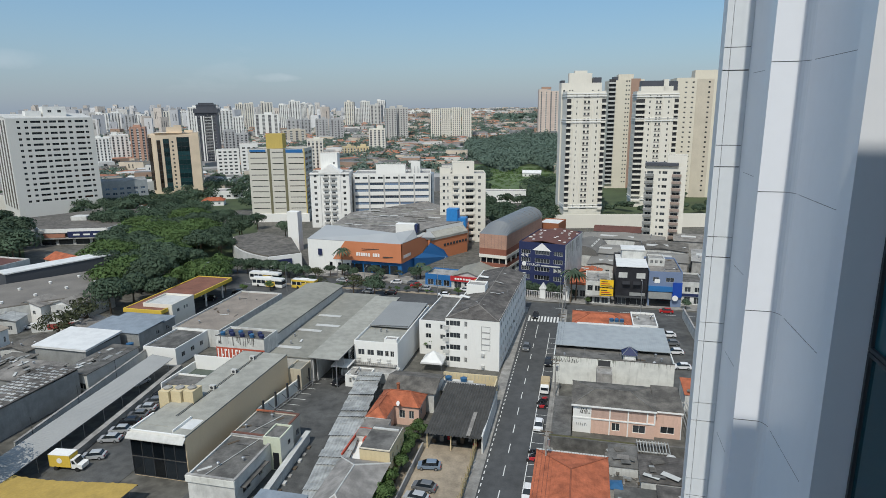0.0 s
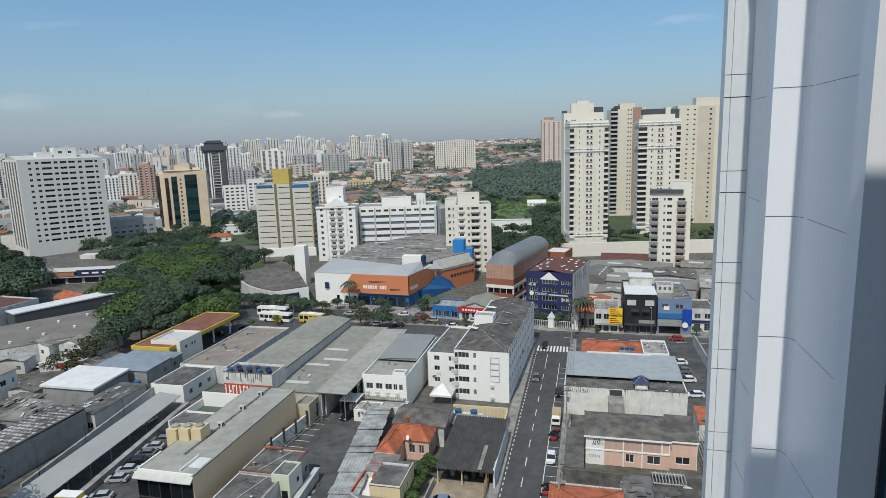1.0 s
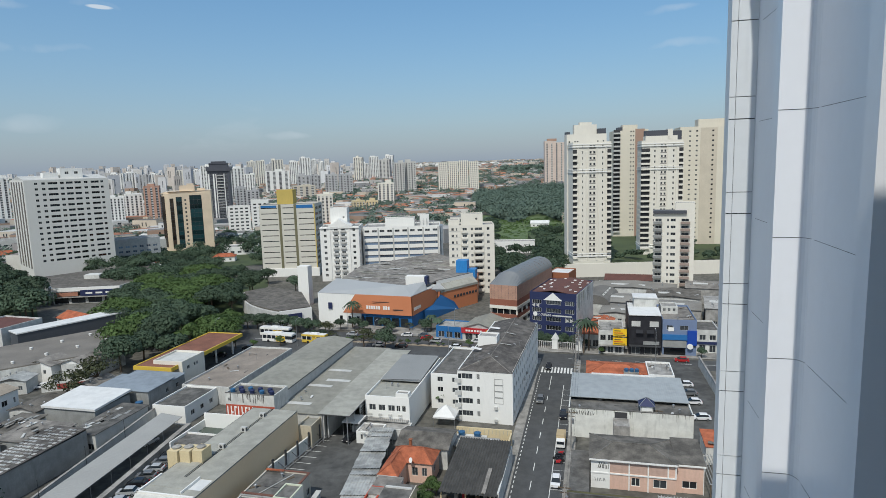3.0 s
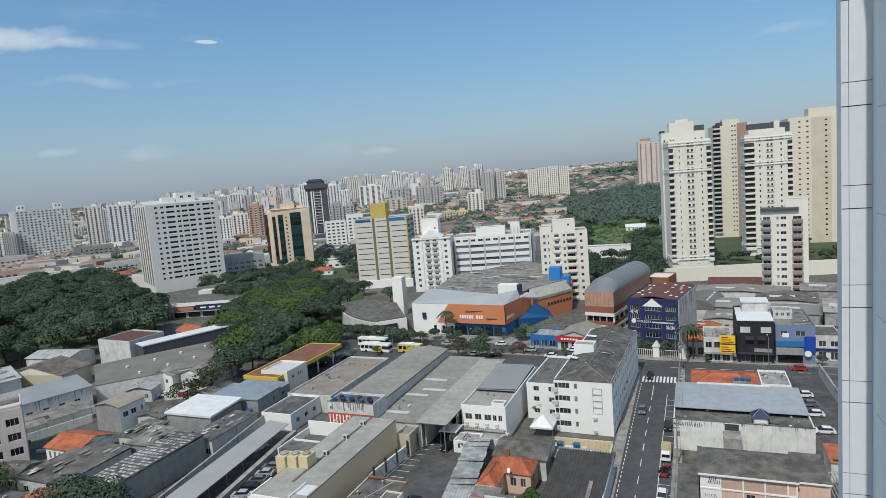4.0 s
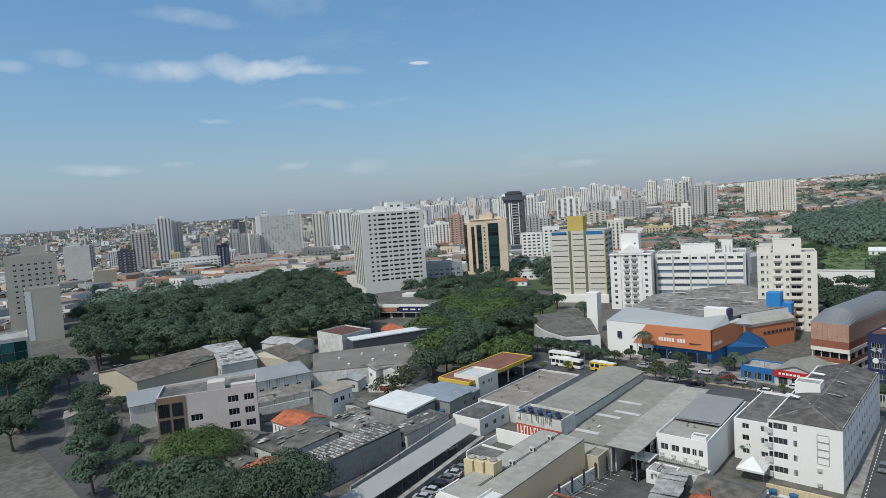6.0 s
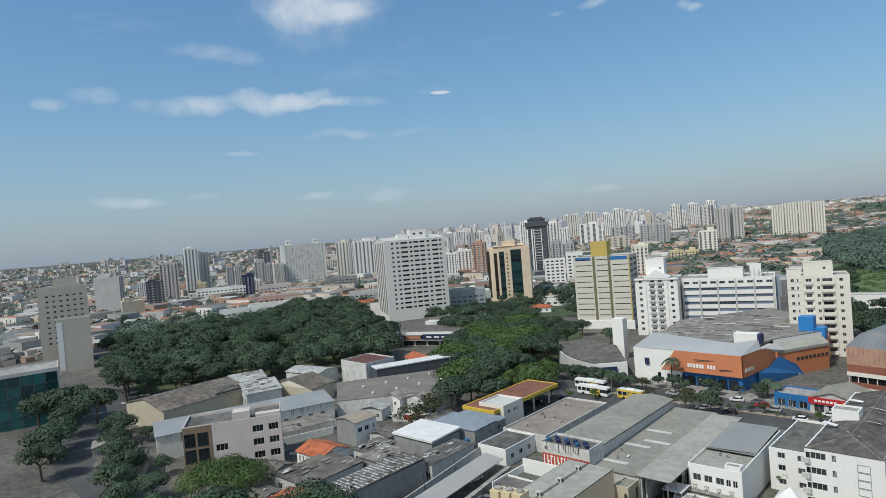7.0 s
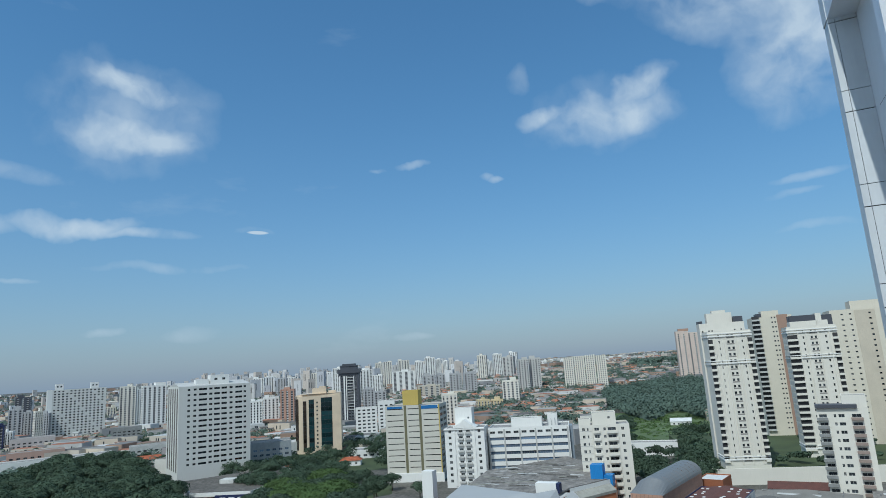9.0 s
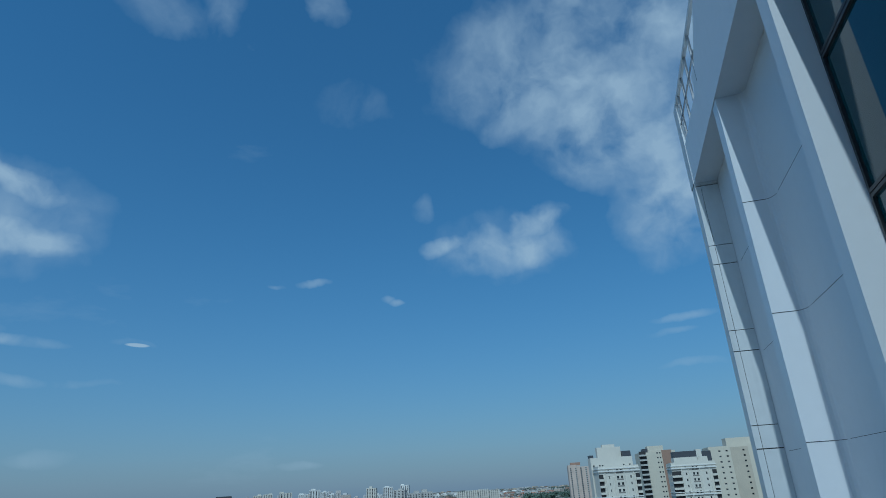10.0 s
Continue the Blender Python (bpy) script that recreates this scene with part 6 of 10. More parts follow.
def school():
    t = thing("school_building", gp(-13.0, 198.6, 0, -12), "navy school with white gable signs and maroon roof", "building")
    zs = [(0.9, 2.6), (4.4, 5.9), (7.3, 8.8), (10.2, 11.7), (13.0, 14.4)]
    block(t, 15.8, 24.6, 0, 17.0, NAVY, {"front": ([(0.9, 4.0), (5.6, 10.6), (12.0, 15.0)], zs), "right": ([(8, 9.8)], [(9.5, 12.8)])}, parapet=0.4, roof=MAROON, bars=5, frame_mat=LIGHTGREY)
    part("side_wall", Shape().box(7.9, 8.02, 0.0, 24.6, 0, 16.8), DIRTY, t, "stained white side wall")
    rng = random.Random(44)
    for k in range(14):
        y = rng.uniform(0.5, 23.5)
        part("drip_stain", Shape().box(8.02, 8.032, y, y + rng.uniform(0.2, 0.9), 16.7 - rng.uniform(1.5, 6), 16.7), rng.choice([DULLGREEN, CONCRETE]), t)
    part("triangle_sign", Shape().add([(-3.2, -0.1, 14.4), (3.2, -0.1, 14.4), (0, -0.1, 17.0), (-3.2, 0, 14.4), (3.2, 0, 14.4), (0, 0, 17.0)], [(0, 1, 2), (3, 5, 4), (0, 3, 4, 1), (1, 4, 5, 2), (2, 5, 3, 0)]), WHITE, t, "white triangle sign")
    gable(t, 15.2, 24.0, 16.6, 17.6, MAROON, y=0.4, over=0.0)
    for k in range(22):
        x = rng.choice([-6.8, -4.6, -2.4, 2.4, 4.6, 6.6]) + rng.uniform(-0.5, 0.5)
        part("roof_light", Shape().box(0, 0.8, 0, 1.1, 0, 0.05), WHITE, t, m=pose(x, rng.uniform(2, 22), 17.8 - abs(x) * 0.125, 0, 0, 4))
    for k in range(2):
        for j in range(2):
            x, z = ((-6.6, 11.9), (4.9, 7.3))[k]
            d = -1 if k == 0 else 1
            part("arrow_sign", Shape().add([(x + j * 1.4 + 0.6 * d, -0.1, z + 0.6), (x + j * 1.4 - 0.6 * d, -0.1, z + 1.3), (x + j * 1.4 - 0.6 * d, -0.1, z - 0.1)], [(0, 1, 2), (0, 2, 1)]), WHITE, t, "white arrow sign")
    part("round_sign", Shape().tube((-6.0, -0.12, 9.5), (-6.0, 0, 9.5), 0.75, 0.75, 16), WHITE, t)
    word = bpy.data.curves.new("school_word", "FONT")
    word.body, word.size, word.extrude = "COLÉGIO", 1.0, 0.02
    word.materials.append(WHITE)
    sign = new("sign_word", word)
    sign.parent = t
    sign.matrix_basis = pose(-4.9, -0.06, 9.1, 90, 0, 0)
    part("sign_bar", Shape().box(-0.2, 6.4, -0.05, 0, 9.1, 9.55), LIGHTGREY, t)
    f = thing("school_fence", gp(-12.0, 191.4, 0, -6), "white front fence with peaked gate posts", "fence")
    for k in range(3):
        x = -7.6 + k * 7.6
        part("gate_house", Shape().box(x - 0.9, x + 0.9, 0, 1.6, 0, 3.4).add([(x - 1.2, -0.2, 3.4), (x + 1.2, -0.2, 3.4), (x, -0.2, 5.2), (x - 1.2, 1.8, 3.4), (x + 1.2, 1.8, 3.4), (x, 1.8, 5.2)], [(0, 1, 2), (3, 5, 4), (0, 3, 4, 1), (1, 4, 5, 2), (2, 5, 3, 0)]), WHITE, f)
    for k in range(30):
        part("bar", Shape().box(-8.6 + k * 0.6, -8.5 + k * 0.6, 0.6, 0.7, 0, 2.4), WHITE, f)
    part("rail", Shape().box(-8.6, 9.0, 0.58, 0.72, 2.3, 2.42), WHITE, f)


def brick_house():
    t = thing("vaulted_building", gp(-31.9, 215.5, 0, -13), "brick building with cream bands and barrel vault roof", "building")
    w, d = 10.6, 43
    for z0, z1, m, name in ((0, 0.8, CREAM2, "cream_band"), (2.8, 3.7, CREAM2, "cream_band"), (3.7, 5.0, REDBRICK, "brick_band"), (7.0, 8.2, CREAM2, "cream_band"), (8.2, 10.5, REDBRICK, "brick_band"), (10.5, 15.8, TILEBRICK, "tiled_wall")):
        grow = 0.12 if m is CREAM2 else 0.0
        part(name, Shape().box(-w / 2 - grow, w / 2 + grow, -grow, d, z0, z1), m, t)
    part("core", Shape().box(-w / 2 + 0.7, w / 2 - 0.7, 0.7, d - 0.5, 0.8, 2.8).box(-w / 2 + 0.7, w / 2 - 0.7, 0.7, d - 0.5, 5.0, 7.0), DARKGLASS, t, "dark window band")
    for k in range(9):
        for z0, z1 in ((0.8, 2.8), (5.0, 7.0)):
            part("pillar", Shape().box(w / 2 - 0.5, w / 2 + 0.05, 0.2 + k * 5.2, 0.8 + k * 5.2, z0, z1), CREAM2, t)
            if k < 5:
                part("mullion", Shape().box(-w / 2 + 0.1 + k * 2.5, -w / 2 + 0.3 + k * 2.5, 0.3, 0.6, z0, z1), CREAM2, t)
    for k in range(8):
        part("tile_joint", Shape().box(-w / 2 + 0.6 + k * 1.35, -w / 2 + 0.66 + k * 1.35, -0.015, 0.0, 10.6, 15.7), JOINT, t)
    for k in range(5):
        part("brick_course", Shape().box(-w / 2 - 0.03, w / 2 + 0.03, -0.03, d, 11.2 + k * 0.95, 11.28 + k * 0.95), SALMON, t)
    n = 14
    arc = [(-w / 2 * math.cos(math.pi * i / n) * 1.04, 15.8 + 4.2 * math.sin(math.pi * i / n)) for i in range(n + 1)]
    segs = 9
    for k in range(segs):
        y0, y1 = 6 + (d - 6) * k / segs, 6 + (d - 6) * (k + 1) / segs - 0.12
        part("vault_segment", Shape().add([(a, y0, z) for a, z in arc] + [(a, y1, z) for a, z in arc], [(i, i + 1, n + 2 + i, n + 1 + i) for i in range(n)]), VAULT, t)
    s = Shape()
    # the hipped end towards the street
    s.add([(a, 6, z) for a, z in arc] + [(a, 0.0, 15.8) for a, z in arc], [(n + 1 + i, n + 2 + i, i + 1, i) for i in range(n)])
    part("vault_hip", s, VAULT, t, "grey hipped end of the vault")
    part("vault_gable", Shape().add([(a, d - 0.1, z) for a, z in arc], [tuple(range(n + 1))]), BRICK, t)
    r = thing("rear_block", gp(-14.5, 258, 0, -13), "brick rear block with white flat roof", "building")
    block(r, 9, 12, 0, 13, BRICK, {"right": (rep(1, 11, 4, 1.4), [(4, 5.4), (8, 9.4)]), "front": (rep(1, 8, 3, 1.4), [(4, 5.4), (8, 9.4)])}, parapet=0.4, roof=WHITEROOF)


def shops():
    soot = mat("weathered_black_cladding", (0.022, 0.022, 0.026), rough=0.55, var=0.5, big=0.5, stain=0.0)
    # a two-storey shop behind yellow signs
    t = thing("shop", gp(5.4, 189.6), "narrow shop with stacked bright yellow sign boards", "building", "shops on the avenue")
    block(t, 7.6, 13, 0, 7.4, DIRTY, {"front": ([(0.5, 2.2), (2.8, 4.4), (5.0, 7.0)], [(0.3, 2.6), (4.2, 6.0)])}, parapet=0.5, roof=CONCRETE)
    for z in (3.1, 5.9):
        board = part("yellow_sign", Shape().box(0.5, 4.6, -0.9, -0.6, z, z + 2.3), mat("sign_yellow", (0.80, 0.50, 0.02), rough=0.5) if z < 4 else bpy.data.materials["sign_yellow"], t, "bright yellow sign board")
        for j in range(3):
            part("sign_bar", Shape().box(0.9, 4.2 - 0.7 * j, -0.94, -0.9, z + 0.3 + j * 0.65, z + 0.55 + j * 0.65), DARKSTEEL if j != 1 else RED, board)
    part("awning", Shape().box(-3.8, 3.8, -1.4, 0, 2.7, 2.9), CONCRETE, t)
    roof_clutter(t, -3, 3, 1, 12, 6.95, 8, 61)
    # the black-clad shop
    t = thing("shop", gp(15.3, 189.6), "black-clad three-storey shop with bright white roof", "building", "shops on the avenue")
    block(t, 9.4, 20, 0, 12.4, soot, {"front": ([(0.8, 3.4), (4.6, 8.6)], [(0.3, 2.9)]), "right": (rep(1, 19, 4, 1.2), [(8, 9.4)])}, parapet=0.5, roof=WHITEROOF)
    part("white_roof", Shape().add([(-4.7, -0.3, 12.5), (4.7, -0.3, 12.5), (4.7, 9, 12.9), (-4.7, 9, 12.9), (-4.7, -0.3, 12.7), (4.7, -0.3, 12.7), (4.7, 9, 13.1), (-4.7, 9, 13.1)], [(0, 3, 2, 1), (4, 5, 6, 7), (0, 1, 5, 4), (1, 2, 6, 5), (2, 3, 7, 6), (3, 0, 4, 7)]), WHITEROOF, t, "bright white sheet roof")
    part("upper_block", Shape().box(-2.6, 4.4, 12, 18, 12.0, 15.2), DIRTY, t, "white roof-top block")
    part("upper_roof", Shape().box(-2.9, 4.7, 11.7, 18.3, 15.2, 15.5), WHITEROOF, t)
    for j in (-3.9, 1.4):
        part("white_panel", Shape().box(j, j + 2.6, -0.05, 0, 9.0, 10.7), LIGHTGREY, t)
    for j in (-1.6, 1.6):
        part("dark_canopy", Shape().add([(j - 1.1, -1.0, 7.2), (j + 1.1, -1.0, 7.2), (j + 1.1, 0, 8.0), (j - 1.1, 0, 8.0), (j - 1.1, -1.0, 7.0), (j + 1.1, -1.0, 7.0)], [(0, 1, 2, 3), (4, 5, 1, 0)]), BLACK, t)
    part("shop_sign", Shape().box(-0.4, 4.2, -0.3, 0, 3.4, 4.4), GREYWALL, t)
    part("loading_canopy", Shape().box(-4.6, 4.6, -1.6, 0, 3.0, 3.2), DARKSTEEL, t)
    # the blue and grey shop
    t = thing("shop", gp(25.4, 190.6), "grey shop with saturated blue front panels", "building", "shops on the avenue")
    slate = mat("blue_grey_front", (0.16, 0.21, 0.32), stain=0.15, var=0.1)
    block(t, 9.8, 20, 0, 11.2, slate, {"front": ([(1.2, 3.0), (5.0, 7.4)], [(8.0, 9.4)]), "right": (rep(1, 19, 4, 1.4), [(5, 6.6)])}, parapet=0.5, roof=FIBRE2)
    part("blue_front", Shape().box(-4.9, 2.2, -0.5, -0.02, 5.0, 6.6), BLUE, t, "blue front band")
    part("blue_front", Shape().box(2.2, 4.9, -0.6, -0.02, 3.4, 8.0), mat("deep_blue_panel", (0.015, 0.06, 0.32), rough=0.4, stain=0), t, "deep blue sign tower")
    part("grey_shutter", Shape().box(-4.8, 2.0, -0.35, -0.02, 2.6, 4.7), GREYWALL, t, "grey metal fascia")
    part("shop_window", Shape().box(-4.4, 1.8, -0.2, -0.02, 0.3, 2.4), DARKGLASS, t)
    part("white_band", Shape().box(-3.2, -1.6, -0.1, -0.02, 7.6, 8.8), WHITE, t)
    part("round_sign", Shape().tube((3.0, -1.0, 3.2), (3.0, -0.7, 3.2), 0.85, 0.85, 18), WHITE, t, "round white sign")
    roof_clutter(t, -4, 4, 2, 18, 10.75, 10, 62)
    block(t, 5.0, 6, 10.7, 13.2, DIRTY, {"front": (rep(0.3, 4.7, 3, 0.8), [(11.6, 12.6)])}, x=-2.0, y=9, parapet=0.3, wall_name="roof_house")
    # lower fronts at both ends
    t = thing("shop", gp(34.0, 194), "white shop house with dark flat roof", "building", "shops on the avenue")
    block(t, 6.6, 12, 0, 7.4, DIRTY, {"front": (rep(0.4, 6.2, 2, 1.8), [(0.4, 2.6), (4.2, 5.8)])}, parapet=0.5, roof=DARKCONC)
    part("blue_fascia", Shape().box(-3.3, 3.3, -0.3, 0, 2.9, 3.7), NAVY, t)
    t = thing("shop", gp(-0.4, 195), "low shop with tiled and patched roof", "building", "shops on the avenue")
    block(t, 5.6, 9, 0, 4.4, DIRTY, {"front": (rep(0.4, 5.2, 2, 1.8), [(0.4, 2.6)])}, parapet=0)
    slab_roof(t, -2.8, 2.8, 0, 9, 4.5, 6.0, CLAY)
    t = thing("red_sign_shop", gp(-37.6, 196.6, 0, -8), "low shop with grey pitched roof and red sign", "building")
    block(t, 12, 14, 0, 4.4, LIGHTGREY, {"front": (rep(0.5, 11.5, 3, 2.6), [(0.3, 2.6)])}, parapet=0)
    gable(t, 12, 14, 4.4, 6.4, MIDROOF, gable_mat=LIGHTGREY)
    part("red_sign", Shape().box(-6.2, 5.4, -0.5, -0.02, 2.8, 4.6), RED, t, "red sign board")
    for j in range(6):
        part("sign_bar", Shape().box(-4.6 + j * 1.0, -3.9 + j * 1.0, -0.56, -0.5, 3.4, 4.0), WHITE, t)
    part("yellow_logo", Shape().box(2.6, 4.6, -0.56, -0.5, 3.2, 4.2), YELLOW, t)
    t = thing("blue_kiosk", gp(-48.5, 199.0, 0, -8), "low shop with blue front", "building")
    block(t, 10, 9, 0, 4.2, BLUE, {"front": (rep(0.5, 9.5, 3, 2.2), [(0.3, 2.4)])}, parapet=0.4, roof=CONCRETE)
    grey = mat("grey_brown_flat_roof", (0.22, 0.21, 0.19), var=0.4, big=0.12, stain=0.1)
    rng = random.Random(19)
    for k, (u, v, w, d, h, m) in enumerate(((8, 222, 12, 12, 4.6, grey), (8, 238, 16, 16, 5.4, grey), (30, 246, 20, 16, 5.6, FIBRE), (30, 226, 14, 14, 6.0, grey), (16, 262, 34, 14, 5.6, grey), (42, 222, 8, 20, 7.5, CONCRETE), (3, 213, 7, 6, 4.0, CLAY), (44, 262, 14, 16, 6.4, FIBRE2))):
        t = thing("warehouse", gp(u, v, 0, -8), "low warehouse with weathered grey roof", "building", "warehouses behind the shops")
        block(t, w, d, 0, h, CONCRETE if k % 2 else DIRTY, {"front": (rep(1, w - 1, 4, 1.4), [(1.8, 3.0)])}, parapet=0)
        gable(t, w, d, h, h + 0.9, m, along="x" if k % 2 else "y", gable_mat=CONCRETE)
        roof_clutter(t, -w / 2 + 1, w / 2 - 1, 1, d - 1, h + 0.5, 9, 70 + k)
        part("roof_board", Shape().box(-w / 4, w / 6, 0, d * 0.16, 0, 0.08), LIGHTGREY, t, m=pose(rng.uniform(-2, 2), d * 0.3, h + 0.75, 3, 0, rng.uniform(-6, 6)))
    t = thing("vaulted_shed", gp(0.2, 238, 0, -12), "old shed with dark barrel roof and pale rooflights", "building")
    n = 10
    arc = [(-6 * math.cos(math.pi * i / n), 4.4 + 3.6 * math.sin(math.pi * i / n)) for i in range(n + 1)]
    part("vault", Shape().add([(a, 0, z) for a, z in arc] + [(a, 20, z) for a, z in arc], [(i, i + 1, n + 2 + i, n + 1 + i) for i in range(n)] + [tuple(range(n + 1))]), mat("dark_vault_sheet", (0.15, 0.145, 0.135), var=0.35, stain=0), t, "dark barrel roof")
    part("wall", Shape().box(-5.9, 5.9, 0.1, 20, 0, 4.4), DIRTY, t)
    for k in range(4):
        part("rooflight", Shape().box(-0.3, 0.3, 2 + k * 4.2, 5 + k * 4.2, 0, 0.06), LIGHTGREY, t, m=pose(3.0, 0, 7.6, 0, 30, 0))
    t = thing("tiled_wall_row", gp(20, 281, 0, -4), "low row with maroon tiled coping", "building")
    block(t, 30, 6, 0, 5.5, DIRTY, {}, parapet=0)
    slab_roof(t, -15, 15, 0, 6, 5.5, 7.2, MAROON)


# ---- towers of the middle distance ----
def xy_pose(x, y, turn=0.0, z=0.0):
    return pose(x, y, z, 0, 0, turn)


def floors(z0, n, storey, sill, wh):
    return [(z0 + storey * k + sill, z0 + storey * k + sill + wh) for k in range(n)]


def white_slab():
    t = thing("apartment_tower", xy_pose(-227.3, 364.7, 45), "white sixteen-storey apartment slab with small windows", "building")
    zs = floors(8.5, 15, 3.25, 1.2, 1.3)
    xs = [(5.2, 6.8), (8.8, 10.6), (12.0, 17.0), (18.3, 20.3), (21.4, 25.0), (25.9, 29.4), (31.0, 33.0), (34.7, 39.2), (40.1, 41.7)]
    block(t, 44.5, 40, 0, 58, SLABWHITE, {"front": (xs, zs)}, parapet=0.6, bars=2, depth=0.35, pane=DARKGLASS, frame_mat=GREYWALL)
    for k in range(5):
        part("glazed_strip", Shape().box(-22.35, -22.25, 3 + k * 7.4, 6.2 + k * 7.4, 6, 57), mat("brown_strip_glass", (0.10, 0.08, 0.07), rough=0.3, stain=0) if k == 0 else bpy.data.materials["brown_strip_glass"], t, "dark brown vertical strip")
    s = Shape().add([(-22, 0.2, 58), (22, 0.2, 58), (22, 18, 60.4), (-22, 18, 60.4), (22, 36, 58), (-22, 36, 58)], [(0, 1, 2, 3), (3, 2, 4, 5), (0, 3, 5), (1, 4, 2)])
    part("pitched_roof", s, LIGHTGREY, t)
    block(t, 12, 8, 58, 64.5, WHITE, {"front": (rep(1, 11, 2, 2), [(61, 62.5)])}, x=4, y=6, parapet=0.4, wall_name="lift_house")
    block(t, 8, 6, 58, 62, WHITE, {}, x=-7, y=6, parapet=0.4, wall_name="lift_house")


def podium():
    """The shops at the slab's foot: a corner block of two storeys under a broad white fascia."""
    t = thing("podium_shops", pose(-187, 279, 0) @ Matrix.Diagonal((1, 1, 0.84, 1)), "two-storey corner shops with white fascia and dark signs", "building")
    a, b, c, d, e = Vector((-31, 37)), Vector((0, 0)), Vector((30, 3)), Vector((36, 52)), Vector((8, 82))
    part("wall", Shape().prism([tuple(p) for p in (a, b, c, d, e)], 0, 8.2), LIGHTGREY, t)
    mid = Vector((2, 36))
    part("roof", Shape().prism([tuple(mid + (p - mid) * 0.96) for p in (a, b, c, d, e)], 8.2, 8.5), FIBRE, t, "dark stained flat roof")

    def run(p, q, q0, q1, z0, z1, deep):
        """A slab along the wall from p to q, standing out by deep."""
        w = (q - p).normalized()
        o = Vector((w.y, -w.x)) * deep
        g, h = p.lerp(q, q0), p.lerp(q, q1)
        return Shape().prism([tuple(g), tuple(g + o), tuple(h + o), tuple(h)], z0, z1)

    for p, q, n in ((a, b, 8), (b, c, 4), (c, d, 9)):
        turn = math.degrees(math.atan2((q - p).y, (q - p).x))
        step = (q - p).length / n
        part("fascia", run(p, q, 0, 1, 7.0, 9.2, 0.35), WHITE if n != 9 else DIRTY, t, "broad pale fascia")
        part("awning", run(p, q, 0, 1, 3.7, 4.0, 1.6), CONCRETE, t, "thin concrete awning")
        for k in range(n):
            g = p.lerp(q, (k + 0.5) / n)
            for z, h, m in ((0.3, 3.2, DARKGLASS), (4.4, 2.2, GLASS)):
                ob = new("shop_window", pane_mesh(step * 0.82, h, DARKSTEEL if z < 1 else GREYWALL, m, 2))
                ob.parent = t
                ob.matrix_basis = pose(g.x, g.y, z, 0, 0, turn) @ Matrix.Translation((0, -0.06, 0))
    part("sign_panel", run(b, c, 0.42, 0.98, 4.3, 7.6, 0.6), NAVY, t, "dark blue sign panel")
    for k in range(3):
        part("sign_bar", run(b, c, 0.50 + 0.15 * k, 0.60 + 0.15 * k, 5.4, 6.3, 0.68), WHITE, t)
    part("sign_panel", run(b, c, 0.06, 0.38, 4.4, 6.4, 0.5), BRICKPAINT, t, "faded red-brown sign panel")
    part("corner_bay", run(a, b, 0.70, 0.98, 4.2, 9.8, 1.0), BLUEROOF2, t, "pale blue upper bay")
    part("sign_panel", run(c, d, 0.04, 0.3, 4.4, 6.8, 0.4), NAVY, t)
    for p, h in (((3, 30), 2.4), ((12, 45), 1.8)):
        part("roof_house", Shape().box(p[0] - 4, p[0] + 4, p[1] - 3, p[1] + 3, 8.5, 8.5 + h), DIRTY, t)


def far_slab():
    t = thing("apartment_tower", xy_pose(-633, 697, 47), "pale grey apartment slab with two roof houses", "building")
    zs = floors(4, 17, 3.35, 1.0, 1.6)
    block(t, 66, 22, 0, 61.5, mat("pale_grey_paint", (0.64, 0.64, 0.60), stain=0.1, var=0.05), {"front": (rep(6, 64, 13, 2.1), zs, lambda a, z: int(a * 7 + z * 3) % 11 != 0)}, parapet=0.6, depth=0.5, bars=1, pane=DARKGLASS, frame_mat=DARKSTEEL)
    part("white_end", Shape().box(-33.2, -27.5, -0.2, 0, 0, 62), WHITE, t)
    for x in (-20, 20):
        block(t, 9, 8, 61, 69, WHITE, {"front": (rep(0.5, 8.5, 2, 2), [(64.5, 66.5)])}, x=x, y=6, parapet=0.4, wall_name="roof_house")


